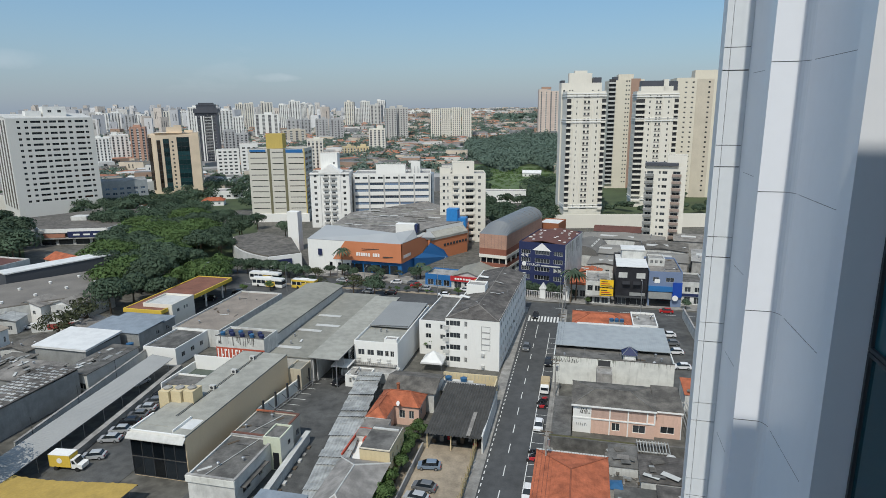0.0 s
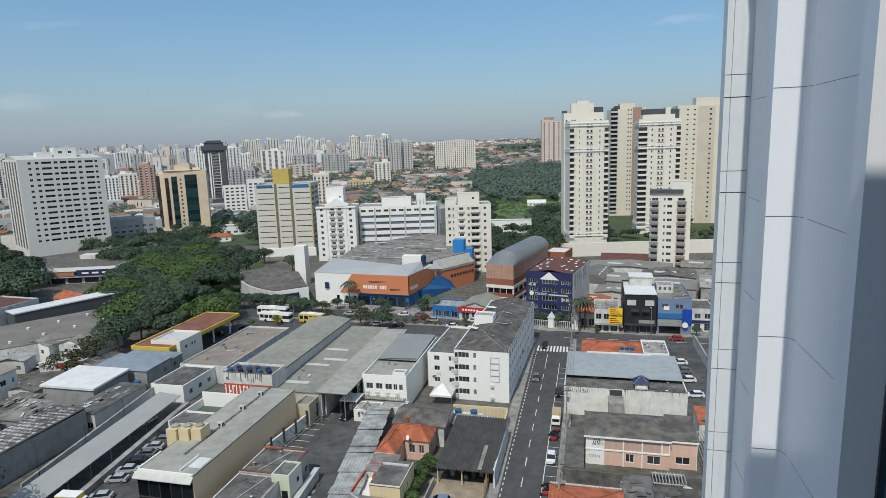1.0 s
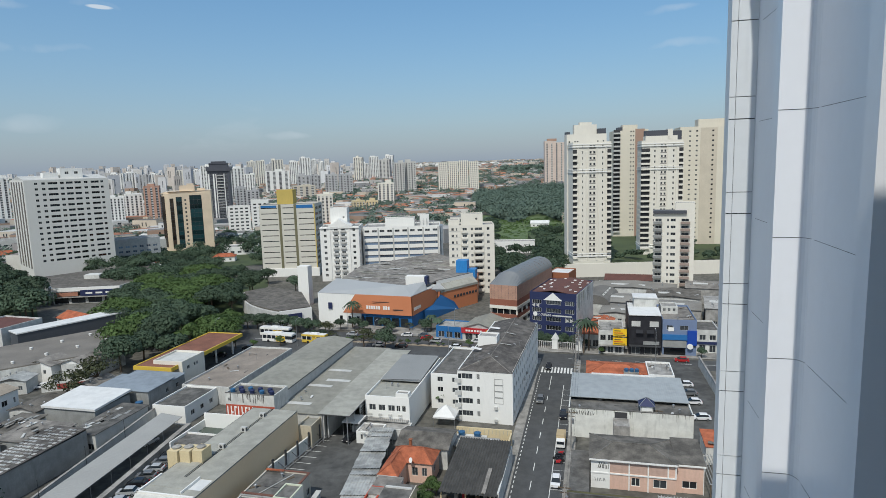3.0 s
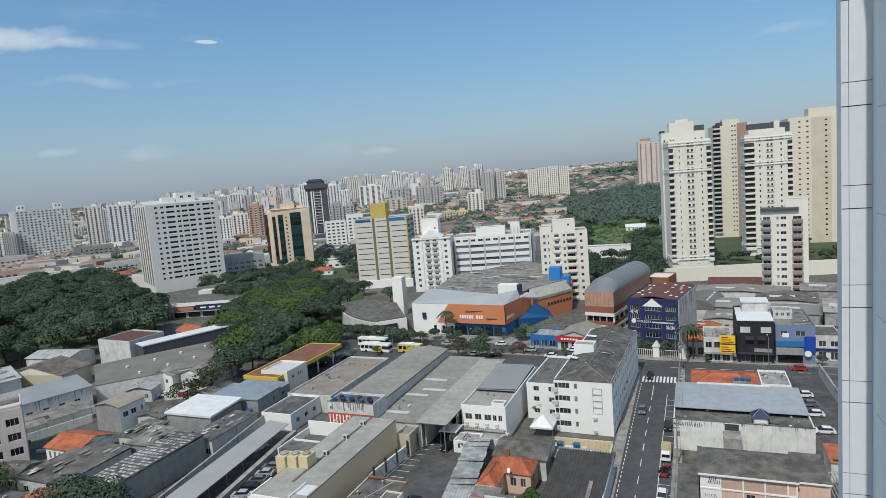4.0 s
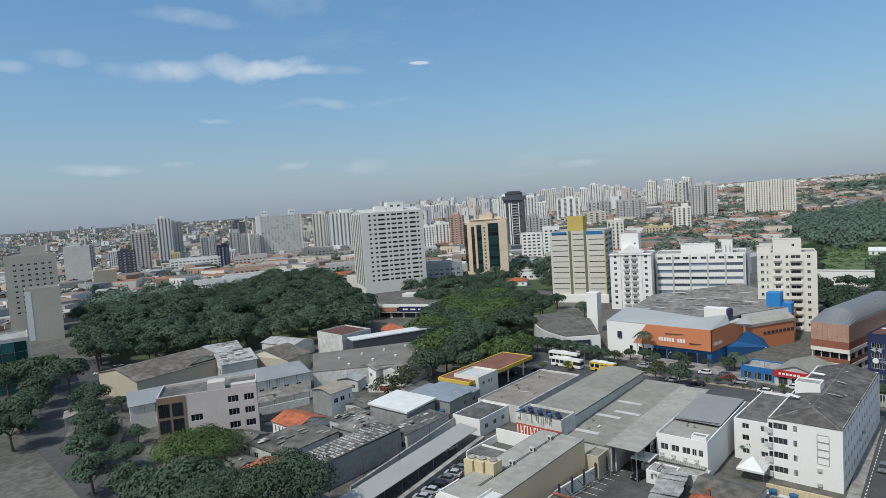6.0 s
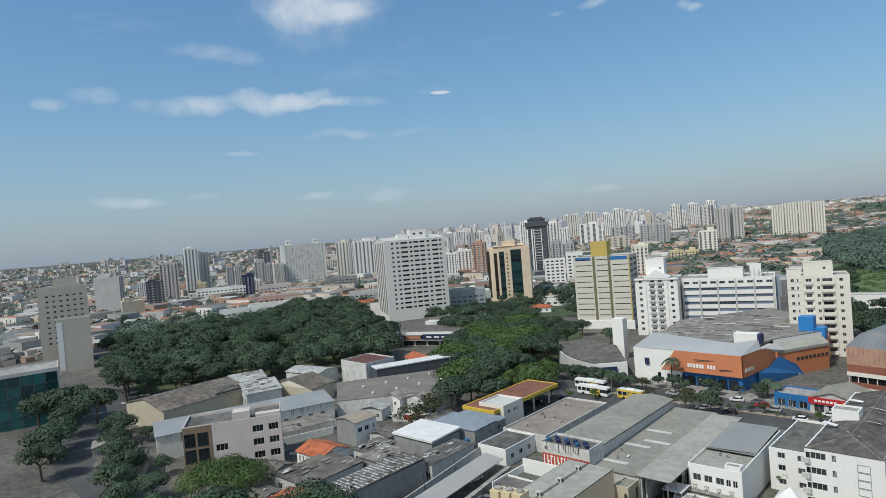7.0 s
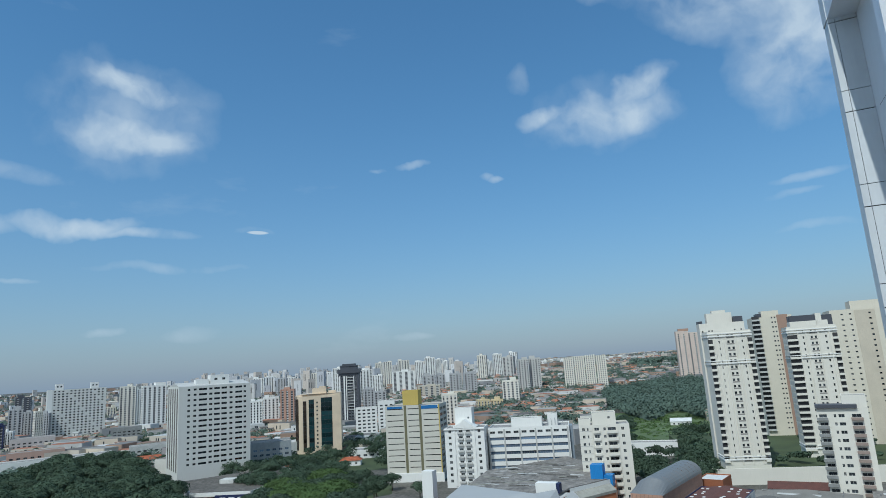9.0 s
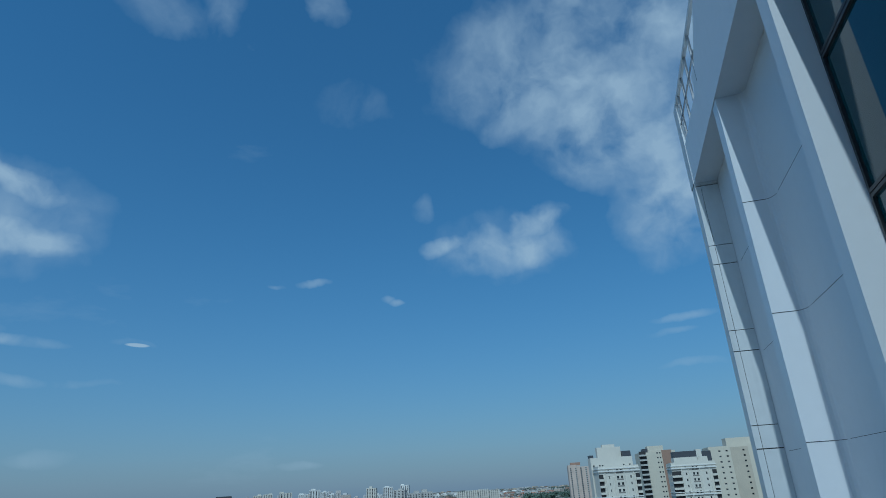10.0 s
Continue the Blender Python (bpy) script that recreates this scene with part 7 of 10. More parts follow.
def gold_tower():
    t = thing("office_tower", xy_pose(*polar(23.3, 508), 19), "ochre office tower with curved corner and teal glass", "building")
    w, d, h = 36, 26, 45.5
    n = 8
    pts = [(-w / 2 + 7 - 7 * math.sin(radians(90 * i / n)), 7 - 7 * math.cos(radians(90 * i / n))) for i in range(n + 1)]
    part("wall", Shape().prism(pts[::-1] + [(w / 2, 0), (w / 2, d), (-w / 2, d)], 0, h - 1.6), GOLD, t)
    # the top rounds off towards the curved corner
    m = 7
    rim = [(-w / 2 + 6 * (1 - math.cos(radians(90 * i / m))), h - 1.6 + 1.6 * math.sin(radians(90 * i / m))) for i in range(m + 1)] + [(w / 2, h), (w / 2, h - 1.6)]
    k = len(rim)
    part("roof_edge", Shape().add([(x, 2.2 if x < -12 else 0.0, z) for x, z in rim] + [(x, d, z) for x, z in rim], [tuple(range(k))[::-1], tuple(range(k, 2 * k))] + [(i, (i + 1) % k, k + (i + 1) % k, k + i) for i in range(k)]), GOLD, t)
    for x0, x1, z0, z1, g in ((-11.4, -9.2, 2, 40, BRONZEGLASS), (-6.9, -3.2, 2, 41, DARKTEAL), (2.6, 10.9, 5, 42, DARKTEAL)):
        part("reveal", Shape().box(x0 - 0.25, x1 + 0.25, -0.05, 0.0, z0 - 0.3, z1 + 0.3), DARKSTEEL, t, "dark metal frame")
        rows = int((z1 - z0) / 3.1)
        for r in range(rows):
            ob = new("pane", pane_mesh(x1 - x0, (z1 - z0) / rows - 0.06, DARKSTEEL, g, 1 if x1 - x0 < 3 else 3))
            ob.parent = t
            ob.matrix_basis = Matrix.Translation(((x0 + x1) / 2, -0.1, z0 + r * (z1 - z0) / rows))
    for r in range(12):
        ob = new("window", pane_mesh(1.2, 1.3, DARKSTEEL, GLASS, 1))
        ob.parent = t
        ob.matrix_basis = Matrix.Translation((-0.6, -0.06, 4 + r * 3.1))
    part("corner_strip", Shape().prism([(-w / 2 + 0.25, 4.4), (-w / 2 + 2.6, 1.2), (-w / 2 + 3.2, 1.9), (-w / 2 + 1.0, 4.8)], 3, h - 3.4), BRONZEGLASS, t, "dark curved corner glazing", m=pose(-0.12, -0.12, 0))
    block(t, 11, 9, h, h + 4.2, GOLD, {}, x=1.0, y=3, parapet=0.5, wall_name="roof_house")
    part("plant_box", Shape().box(1, 6, 4, 9, h + 4.2, h + 5.6).box(8, 14, 6, 12, h, h + 1.8), GOLD, t, "stepped plant box")


def dark_tower():
    t = thing("office_tower", xy_pose(*polar(20.5, 690), 14), "slim dark blue-grey tower with white stripes and stepped crown", "building")
    block(t, 21.5, 20, 0, 60, DARKTOWER, {"front": ([(2.6, 4.4), (9.2, 15.6), (17.4, 19.4)], floors(3, 18, 3.1, 0.7, 1.5))}, parapet=0.5, depth=0.3)
    for x, w in ((-10.6, 1.5), (-5.6, 1.4), (-2.9, 0.8), (5.2, 0.8)):
        part("white_stripe", Shape().box(x, x + w, -0.4, 0, 2, 57), WHITE, t)
    for k in range(12):
        part("white_balcony", Shape().box(-1.6, 4.8, -0.5, 0, 20.6 + k * 3.1, 21.3 + k * 3.1), LIGHTGREY, t)
    part("crown", Shape().box(-12.2, 12.2, -1.2, 20.5, 60, 64.5), DARKTOWER, t, "overhanging dark crown")
    part("crown", Shape().box(-9.0, 9.0, 1.5, 18, 64.5, 68.6), DARKTOWER, t)
    part("crown", Shape().box(-7.0, 7.0, 3, 16, 68.6, 70.2).box(-9.6, 9.6, 1.0, 18.4, 67.4, 68.0), DARKTOWER, t)


def yellow_tower():
    t = thing("office_tower", xy_pose(-89.5, 337, 0), "cream tower with dark bands and yellow roof house", "building")
    w, d, h = 31, 20, 40.5
    zs = floors(5, 11, 3.1, 2.3, 0.55)
    block(t, w, d, 0, h, mat("greyed_cream_paint", (0.56, 0.54, 0.475), stain=0.2, var=0.06), {"front": ([(1, 10.2), (13, 19.2), (21.8, 30.4)], zs), "right": ([(1.5, 9), (10.5, 18.5)], floors(5, 11, 3.1, 0.9, 1.7))}, parapet=0.6, depth=0.35, bars=3, pane=DARKGLASS)
    for x in (-4.0, 4.6):
        part("olive_stripe", Shape().box(x - 0.75, x + 0.65, -0.12, 0.0, 4, h), mat("olive_cladding", (0.16, 0.15, 0.09), stain=0.1) if x < 0 else bpy.data.materials["olive_cladding"], t, "dark olive vertical strip")
    part("yellow_edge", Shape().box(w / 2 - 0.5, w / 2 + 0.05, -0.15, 0, 4, h), OCHRE, t)
    block(t, 9, 8, h, h + 8, OCHRE, {}, x=-1.2, y=2, parapet=0.4, wall_name="roof_house")
    part("blue_band", Shape().box(5.2, 14.4, -0.15, 0.0, h - 2.2, h - 0.4).box(-14.5, -5.8, -0.15, 0, h - 1.6, h - 0.4), BLUE, t)
    part("base_wall", Shape().box(-w / 2 - 1, w / 2 + 1, -1, 0, 0, 4.6), WHITE, t)


def gable_tower():
    t = thing("apartment_tower", xy_pose(-57.5, 318, 0), "white nine-storey apartment house with gabled top", "building")
    zs = floors(1.5, 9, 3.0, 1.1, 1.4)
    block(t, 20.5, 16, 0, 29, WHITE, {"front": ([(2, 3.4), (7.4, 9.4), (11.2, 13.2), (17.2, 18.6)], zs), "right": (rep(1, 15, 3, 1.2), zs)}, parapet=0.5, bars=2)
    for k in range(9):
        for x in (-2.0, 2.0):
            part("balcony", Shape().box(x - 1.5, x + 1.5, -0.9, 0, 2.2 + 3 * k, 3.1 + 3 * k), LIGHTGREY, t)
    for x in (-5.2, 0.0, 5.2):
        part("pilaster", Shape().box(x - 0.35, x + 0.35, -0.35, 0, 1, 30), WHITE, t)
    part("cornice", Shape().box(-10.6, 10.6, -0.6, 0, 28.2, 28.8), WHITE, t)
    s = Shape().add([(-6, -0.4, 29), (6, -0.4, 29), (0, -0.4, 33.2), (-6, 10, 29), (6, 10, 29), (0, 10, 33.2)], [(0, 1, 2), (3, 5, 4), (1, 4, 5, 2), (2, 5, 3, 0)])
    part("gable", s, WHITE, t, "white triangular gable")
    block(t, 9, 8, 29, 38.6, WHITE, {"front": ([(6.6, 7.6)], [(33, 34)])}, x=-1, y=6, parapet=0.4, wall_name="roof_house")


def band_building():
    t = thing("office_block", xy_pose(-25.5, 326.5, 0), "long white office block with blue window bands", "building")
    zs = [(7.2 + 3.5 * k, 8.7 + 3.5 * k) for k in range(5)]
    cols = [(0.6 + 8.1 * k, 7.9 + 8.1 * k) for k in range(5)]
    block(t, 41.5, 20, 0, 27.6, WHITE, {"front": (cols, zs), "right": ([(3, 6), (8, 11)], zs)}, parapet=0.6, depth=0.4, bars=6, roof=CONCRETE, pane=SKYGLASS, frame_mat=GREYWALL)
    for k in range(6):
        part("pilaster", Shape().box(-20.6 + k * 8.1 - 0.35, -20.6 + k * 8.1 + 0.35, -0.3, 0, 0, 26.8), LIGHTGREY, t)
    for k in range(10):
        ob = new("window", pane_mesh(2.6, 1.2, LIGHTGREY, GLASS, 2))
        ob.parent = t
        ob.matrix_basis = Matrix.Translation((-18.6 + k * 4.1, -0.06, 24.6))
    block(t, 16, 8, 27, 31.5, WHITE, {}, x=-1, y=5, parapet=0.4, wall_name="roof_house")
    block(t, 5, 6, 27, 33, WHITE, {}, x=12.5, y=5, parapet=0.4, wall_name="roof_house")
    for k in range(6):
        part("roof_mast", Shape().box(8 + k * 1.9, 8.2 + k * 1.9, 4, 4.2, 27, 31), STEEL, t)
    part("service_shaft", Shape().box(20.75, 22.4, 2, 12, 0, 27.0), BLUEROOF, t, "blue-grey service shaft")


def cream_tower():
    t = thing("apartment_tower", xy_pose(10.6, 278, 0), "cream ten-storey apartment house with balconies", "building")
    zs = floors(1.0, 10, 3.05, 1.0, 1.25)
    block(t, 21.0, 15, 0, 32, CREAM2, {"front": ([(1.3, 2.4), (3.4, 4.0), (6.4, 8.4), (10.2, 11.2), (12.0, 15.4), (17.6, 18.8)], zs), "left": ([(4, 5.2), (8, 9.0), (11.5, 12.7)], zs)}, parapet=0.6)
    for k in range(10):
        z = 1.0 + 3.05 * k
        part("balcony", Shape().box(-4.6, -1.8, -0.7, 0, z, z + 0.95), CREAM2, t)
        part("balcony", Shape().box(1.2, 5.2, -1.1, 0, z - 0.1, z + 0.12).box(1.2, 5.2, -1.1, -1.0, z + 0.12, z + 0.95), CREAM2, t)
        part("sill_band", Shape().box(-10.5, -5.4, -0.08, 0, z + 0.82, z + 0.95), LIGHTGREY, t)
    for x in (-5.1, 0.9, 5.5):
        part("pilaster", Shape().box(x - 0.22, x + 0.22, -0.3, 0, 1, 31.4), CREAM2, t)
    block(t, 10, 8, 31.4, 36.8, CREAM2, {"front": ([(6.6, 7.6)], [(34, 35)])}, x=0.4, y=3, parapet=0.4, wall_name="roof_house")
    block(t, 5, 7, 31.4, 34.2, CREAM2, {}, x=-8.0, y=3, parapet=0.3, wall_name="roof_house")


PALESTONE = mat("greyed_cream_spandrel", (0.27, 0.255, 0.23), stain=0.1, var=0.08)


def high_rise(label, x, y, turn, w, d, z0, h, wall, xs, n, side=None, storey=2.95, crown=(10, 8, 5), bands=(), wh=1.0):
    t = thing("apartment_tower", xy_pose(x, y, turn, 0), label, "building", "high-rise estate on the hill")
    zs = floors(z0 + 3, n, storey, 1.0, wh)
    faces = {"front": (xs, zs)}
    if side:
        faces["left"] = (side, zs)
        faces["right"] = (side, zs)
    block(t, w, d, 0, z0 + h, wall, faces, parapet=0.8, depth=0.25, bars=1, frame_mat=LIGHTGREY)
    if crown:
        block(t, crown[0], crown[1], z0 + h - 0.8, z0 + h + crown[2], wall, {}, x=0, y=3, parapet=0.4, wall_name="roof_house")
    for z in bands:
        part("cornice", Shape().box(-w / 2 - 0.3, w / 2 + 0.3, -0.55, d + 0.2, z, z + 0.6).box(-w / 2 - 0.3, w / 2 + 0.3, -0.4, d + 0.2, z + 1.3, z + 1.7), WHITE, t, "white moulded cornice")
    return t


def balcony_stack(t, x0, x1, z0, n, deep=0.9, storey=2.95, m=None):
    """A stack of balconies: a dark sheet painted as the shade behind, and on each storey a slab with its parapet."""
    part("balcony_recess", Shape().box(x0 + 0.1, x1 - 0.1, -0.05, 0, z0, z0 + n * storey), SHADE, t, "dark sheet painted as balcony shade")
    for k in range(n):
        z = z0 + k * storey
        part("balcony", Shape().box(x0, x1, -deep, 0, z - 0.12, z + 0.1).box(x0, x1, -deep, -deep + 0.1, z + 0.1, z + 0.95).box(x0, x0 + 0.1, -deep + 0.1, 0, z + 0.1, z + 0.95).box(x1 - 0.1, x1, -deep + 0.1, 0, z + 0.1, z + 0.95), m or CREAM2, t)


def spandrels(t, x0, x1, z0, n, storey=2.95):
    """The darker panels under the paired windows of each storey."""
    for k in range(n):
        z = z0 + k * storey
        part("spandrel", Shape().box(x0, x1, -0.04, 0, z + 0.35, z + 0.95), PALESTONE, t)


def estate():
    t = high_rise("pale cream high-rise with cornices and roof house", 74.3, 313.5, 0, 19.5, 12, 6, 63, CREAM2, [(4.5, 5.25), (8.5, 9.6), (10.4, 11.5), (14.9, 15.65)], 20, bands=(10, 53.5, 66.3), crown=None, wh=1.25)
    spandrels(t, -1.35, 1.85, 9, 20)
    for x in (-6.8, -2.0, 2.5, 7.0):
        part("pilaster", Shape().box(x - 0.18, x + 0.18, -0.35, 0, 8, 66.3), CREAM2, t)
    for x in (-4.3, 4.8):
        part("bay", Shape().box(x - 1.35, x - 0.7, -0.3, 0, 12, 64).box(x + 0.9, x + 1.5, -0.3, 0, 12, 64), CREAM2, t)
    balcony_stack(t, -9.9, -7.6, 9.2, 19)
    balcony_stack(t, 7.7, 9.9, 9.2, 19)
    t = high_rise("cream high-rise behind with stepped roof house", 74.4, 326, 0, 21.0, 7, 6, 67.5, CREAM2, [(1, 1.8), (4.0, 4.8), (5.4, 6.2), (16, 16.8), (19.0, 19.8)], 21, crown=(12, 3.6, 5))
    part("roof_screen", Shape().box(6.2, 10.4, 1, 6.4, 73.5, 76.2), DARKTOWER, t, "dark louvred roof screen")
    part("roof_screen", Shape().box(-10.4, -8.6, 1, 6.4, 73.5, 74.8), DARKTOWER, t, "dark louvred roof screen")
    part("roof_step", Shape().box(-3.0, 3.4, 3.4, 6.2, 78.0, 79.8), CREAM2, t)
    t = high_rise("cream high-rise with brown vertical strip", 127, 424, -6, 23, 18, 6, 73, CREAM, [(11.2, 12.2), (13.0, 13.9)], 24, crown=(10, 8, 4))
    part("brown_strip", Shape().box(3.0, 9.2, -0.2, 0, 6, 80), SALMON, t, "brown painted strip")
    part("edge_strip", Shape().box(9.2, 11.6, -0.25, 0, 6, 79.6), CREAM, t)
    balcony_stack(t, -11.6, -7.0, 9, 24, 1.2, m=LIGHTGREY)
    part("roof_screen", Shape().box(-8, -5.2, 3, 12, 78.2, 81.5), DARKTOWER, t, "dark louvred roof screen")
    t = high_rise("pale high-rise with cornices and balcony corner", 119, 339, -8, 22, 14, 6, 63.5, CREAM2, [(6.7, 7.45), (10.3, 11.3), (12.1, 13.1), (16.6, 17.4)], 20, side=rep(1, 13, 3, 1.2), bands=(10, 53.5, 66.3), crown=(17, 8, 2.5), wh=1.25)
    spandrels(t, -1.0, 2.3, 9, 20)
    for x in (-6.2, -2.6, 2.8, 7.6):
        part("pilaster", Shape().box(x - 0.2, x + 0.2, -0.4, 0, 8, 66.3), CREAM2, t)
    balcony_stack(t, -11.3, -6.5, 9.2, 19, 1.0)
    balcony_stack(t, 8.8, 11.2, 9.2, 19)
    part("roof_screen", Shape().box(-8.4, 3.4, 3.5, 10, 72.0, 75.0), DARKTOWER, t, "dark louvred roof screen")
    part("roof_screen", Shape().box(6.0, 10.8, 3.5, 10, 69.2, 74.6), DARKTOWER, t, "dark louvred roof screen")
    part("roof_step", Shape().box(3.4, 6.0, 3.0, 9, 69.2, 75.6), CREAM2, t)
    t = high_rise("tall cream high-rise with plain side wall", 166, 374, -10, 46, 20, 6, 72, CREAM, [(5.2, 6.4), (9.2, 10.4), (18.4, 19.4), (26, 27.2), (33, 34.2), (40, 41.2)], 23, crown=(24, 10, 4.5), wh=0.9)
    part("shade_strip", Shape().box(-11.2, -1.5, -0.15, 0, 6, 77.2), mat("deeper_cream_paint", (0.56, 0.50, 0.40), stain=0.1), t, "deeper cream strip")
    for k in range(23):
        part("window_slot", Shape().box(-4.6, -3.5, -0.19, -0.15, 10 + 2.95 * k, 10.9 + 2.95 * k), DARKGLASS, t)
    p = thing("estate_podium", xy_pose(112, 309, 0), "long cream retaining wall with garden terrace", "wall")
    part("wall", Shape().box(-54, 90, 0, 1, 0, 7).box(-54, -53, 0, 60, 0, 7), CREAM2, p)
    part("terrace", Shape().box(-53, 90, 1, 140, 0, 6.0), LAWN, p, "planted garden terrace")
    t = thing("apartment_tower", xy_pose(97.6, 262, -20), "beige eleven-storey apartment tower with balcony stacks", "building")
    zs = floors(1.5, 11, 3.0, 1.0, 1.2)
    block(t, 16.5, 16, 0, 36, CREAM2, {"front": ([(0.6, 3.2), (5.4, 6.2), (6.9, 8.9), (11.2, 14.2)], zs), "left": (rep(1, 15, 4, 1.6), zs), "right": (rep(1, 15, 3, 1.6), zs)}, parapet=0.8)
    for k in range(11):
        for x0, x1 in ((2.6, 6.4), (-8.5, -4.8)):
            part("balcony", Shape().box(x0, x1, -1.3, 0, 1.5 + 3 * k, 2.5 + 3 * k), mat("brown_balcony_paint", (0.30, 0.235, 0.20)) if (x0 > 0 and k == 0) else (bpy.data.materials["brown_balcony_paint"] if x0 > 0 else GREYWALL), t)
    part("roof_terrace", Shape().box(-8.6, 5, -1, 6, 36, 37.2), DARKTOWER, t)
    block(t, 8, 9, 35.2, 40.4, CREAM2, {}, x=4.4, y=3, parapet=0.4, wall_name="roof_house")


# ---- the far skyline ----
def strip_mat(name, wall, glass, storey):
    """Far windows in their columns: panes between the spandrels of each storey."""
    m = bpy.data.materials.new(name)
    m.use_nodes = True
    t = m.node_tree
    b = t.nodes["Principled BSDF"]
    g = t.nodes.new("ShaderNodeNewGeometry")
    sx = t.nodes.new("ShaderNodeSeparateXYZ")
    t.links.new(g.outputs["Position"], sx.inputs[0])
    d = t.nodes.new("ShaderNodeMath")
    d.operation = "DIVIDE"
    d.inputs[1].default_value = storey
    t.links.new(sx.outputs["Z"], d.inputs[0])
    f = t.nodes.new("ShaderNodeMath")
    f.operation = "FRACT"
    t.links.new(d.outputs[0], f.inputs[0])
    c = t.nodes.new("ShaderNodeMath")
    c.operation = "GREATER_THAN"
    c.inputs[1].default_value = 0.48
    t.links.new(f.outputs[0], c.inputs[0])
    k = t.nodes.new("ShaderNodeMix")
    k.data_type = "RGBA"
    k.inputs[6].default_value, k.inputs[7].default_value = (*wall, 1), (*glass, 1)
    t.links.new(c.outputs[0], k.inputs[0])
    t.links.new(k.outputs[2], b.inputs["Base Color"])
    b.inputs["Roughness"].default_value = 0.5
    return m


STRIP = strip_mat("far_window_column", (0.55, 0.55, 0.53), (0.07, 0.075, 0.08), 3.0)
STRIP2 = strip_mat("far_balcony_column", (0.32, 0.32, 0.32), (0.04, 0.04, 0.045), 3.0)


def far_tower(az, dist, w, h, wall, cols):
    """A tower of the skyline: walls, window columns set into them, a stepped roof house."""
    x, y = polar(az, dist)
    z = ground_z(x, y)
    rng = random.Random(int(az * 100) + int(dist))
    t = thing("apartment_tower", pose(x, y, z - 1, 0, 0, az + rng.uniform(-14, 14)), "far " + {"white_paint": "white", "navy_paint": "dark blue", "dark_grey_cladding": "dark grey", "terracotta_paint": "terracotta", "faded_terracotta_paint": "faded terracotta", "pale_yellow_paint": "pale yellow"}.get(wall.name, "pale") + " apartment tower with window columns", "building", "towers of the skyline")
    d = max(10, min(w * 0.8, 22))
    edges = [-w / 2]
    for k in range(cols):
        c = -w / 2 + w * (k + 0.5) / cols
        edges += [c - w * 0.22 / cols, c + w * 0.22 / cols]
    edges.append(w / 2)
    outline = []
    for i in range(len(edges) - 1):
        o = 0.0 if i % 2 == 0 else 0.7
        outline += [(edges[i], o), (edges[i + 1], o)]
    part("wall", Shape().prism(outline + [(w / 2, d), (-w / 2, d)], 0, h + 1), wall, t)
    for i in range(1, len(edges) - 1, 2):
        part("window_column", Shape().box(edges[i], edges[i + 1], 0.55, 0.72, 3, h - 1.0), STRIP if (i // 2) % 2 else STRIP2, t)
    for k in range(2):
        part("window_column", Shape().box(-w / 2 - 0.06, -w / 2, 1.5 + k * d / 2, 1.5 + k * d / 2 + d * 0.2, 3, h - 1), STRIP, t)
        part("window_column", Shape().box(w / 2, w / 2 + 0.06, 1.5 + k * d / 2, 1.5 + k * d / 2 + d * 0.2, 3, h - 1), STRIP2, t)
    rw = w * rng.uniform(0.25, 0.5)
    rx = rng.uniform(-w / 2 + rw / 2, w / 2 - rw / 2)
    part("roof_house", Shape().box(rx - rw / 2, rx + rw / 2, 2, d - 2, h + 1, h + rng.uniform(2.5, 5)), wall, t)


far_tower(48.7, 900, 10, 38, GREYTOWER, 3)
far_tower(48.1, 930, 8, 38, GREYTOWER, 3)
far_tower(47.3, 800, 13, 29, NAVY, 3)
far_tower(46.6, 820, 9, 21, WHITE, 4)
far_tower(46.2, 950, 15, 41, GREYTOWER, 3)
far_tower(45.5, 980, 11, 36, GREYTOWER, 3)
far_tower(45.8, 1150, 19, 54, DARKTOWER, 3)
far_tower(44.7, 900, 8, 38, CREAM2, 4)
far_tower(44.3, 930, 8, 34, GREYTOWER, 3)
far_tower(38.7, 1000, 21, 61, CREAM2, 4)
far_tower(37.8, 1050, 14, 56, WHITE, 4)
far_tower(36.7, 930, 29, 60, WHITE, 5)
far_tower(39.8, 1400, 15, 19, CREAM, 3)
far_tower(28.6, 760, 14, 35, WHITE, 4)
far_tower(27.3, 820, 19, 36, WHITE, 4)
far_tower(25.95, 800, 17, 45, FADEDBRICK, 3)
far_tower(28.4, 1900, 31, 49, WHITE, 4)
far_tower(27.3, 1950, 30, 50, WHITE, 4)
far_tower(26.4, 1900, 25, 44, GREYTOWER, 3)
far_tower(25.6, 2000, 28, 44, WHITE, 4)
far_tower(24.3, 2300, 27, 24, WHITE, 4)
far_tower(23.4, 2000, 32, 52, CREAM2, 4)
far_tower(22.4, 2100, 26, 50, WHITE, 4)
far_tower(21.5, 1500, 22, 68, WHITE, 4)
far_tower(18.9, 1300, 27, 63, WHITE, 4)
far_tower(17.9, 1500, 23, 46, WHITE, 4)
far_tower(17.7, 1900, 23, 73, CREAM2, 4)
far_tower(16.9, 1850, 24, 75, CREAM2, 4)
far_tower(15.4, 1900, 33, 76, CREAM2, 4)
far_tower(15.5, 1500, 55, 51, WHITE, 4)
far_tower(14.0, 1700, 24, 69, WHITE, 5)
far_tower(13.0, 1700, 27, 76, WHITE, 4)
far_tower(12.2, 1750, 16, 68, WHITE, 5)
far_tower(11.6, 1750, 15, 60, WHITE, 4)
far_tower(13.2, 1350, 26, 40, GREYTOWER, 3)
far_tower(12.1, 1400, 22, 35, GREYTOWER, 3)
far_tower(10.7, 1120, 22, 42, GREYTOWER, 4)
far_tower(9.34, 1085, 22, 40, GREYTOWER, 4)
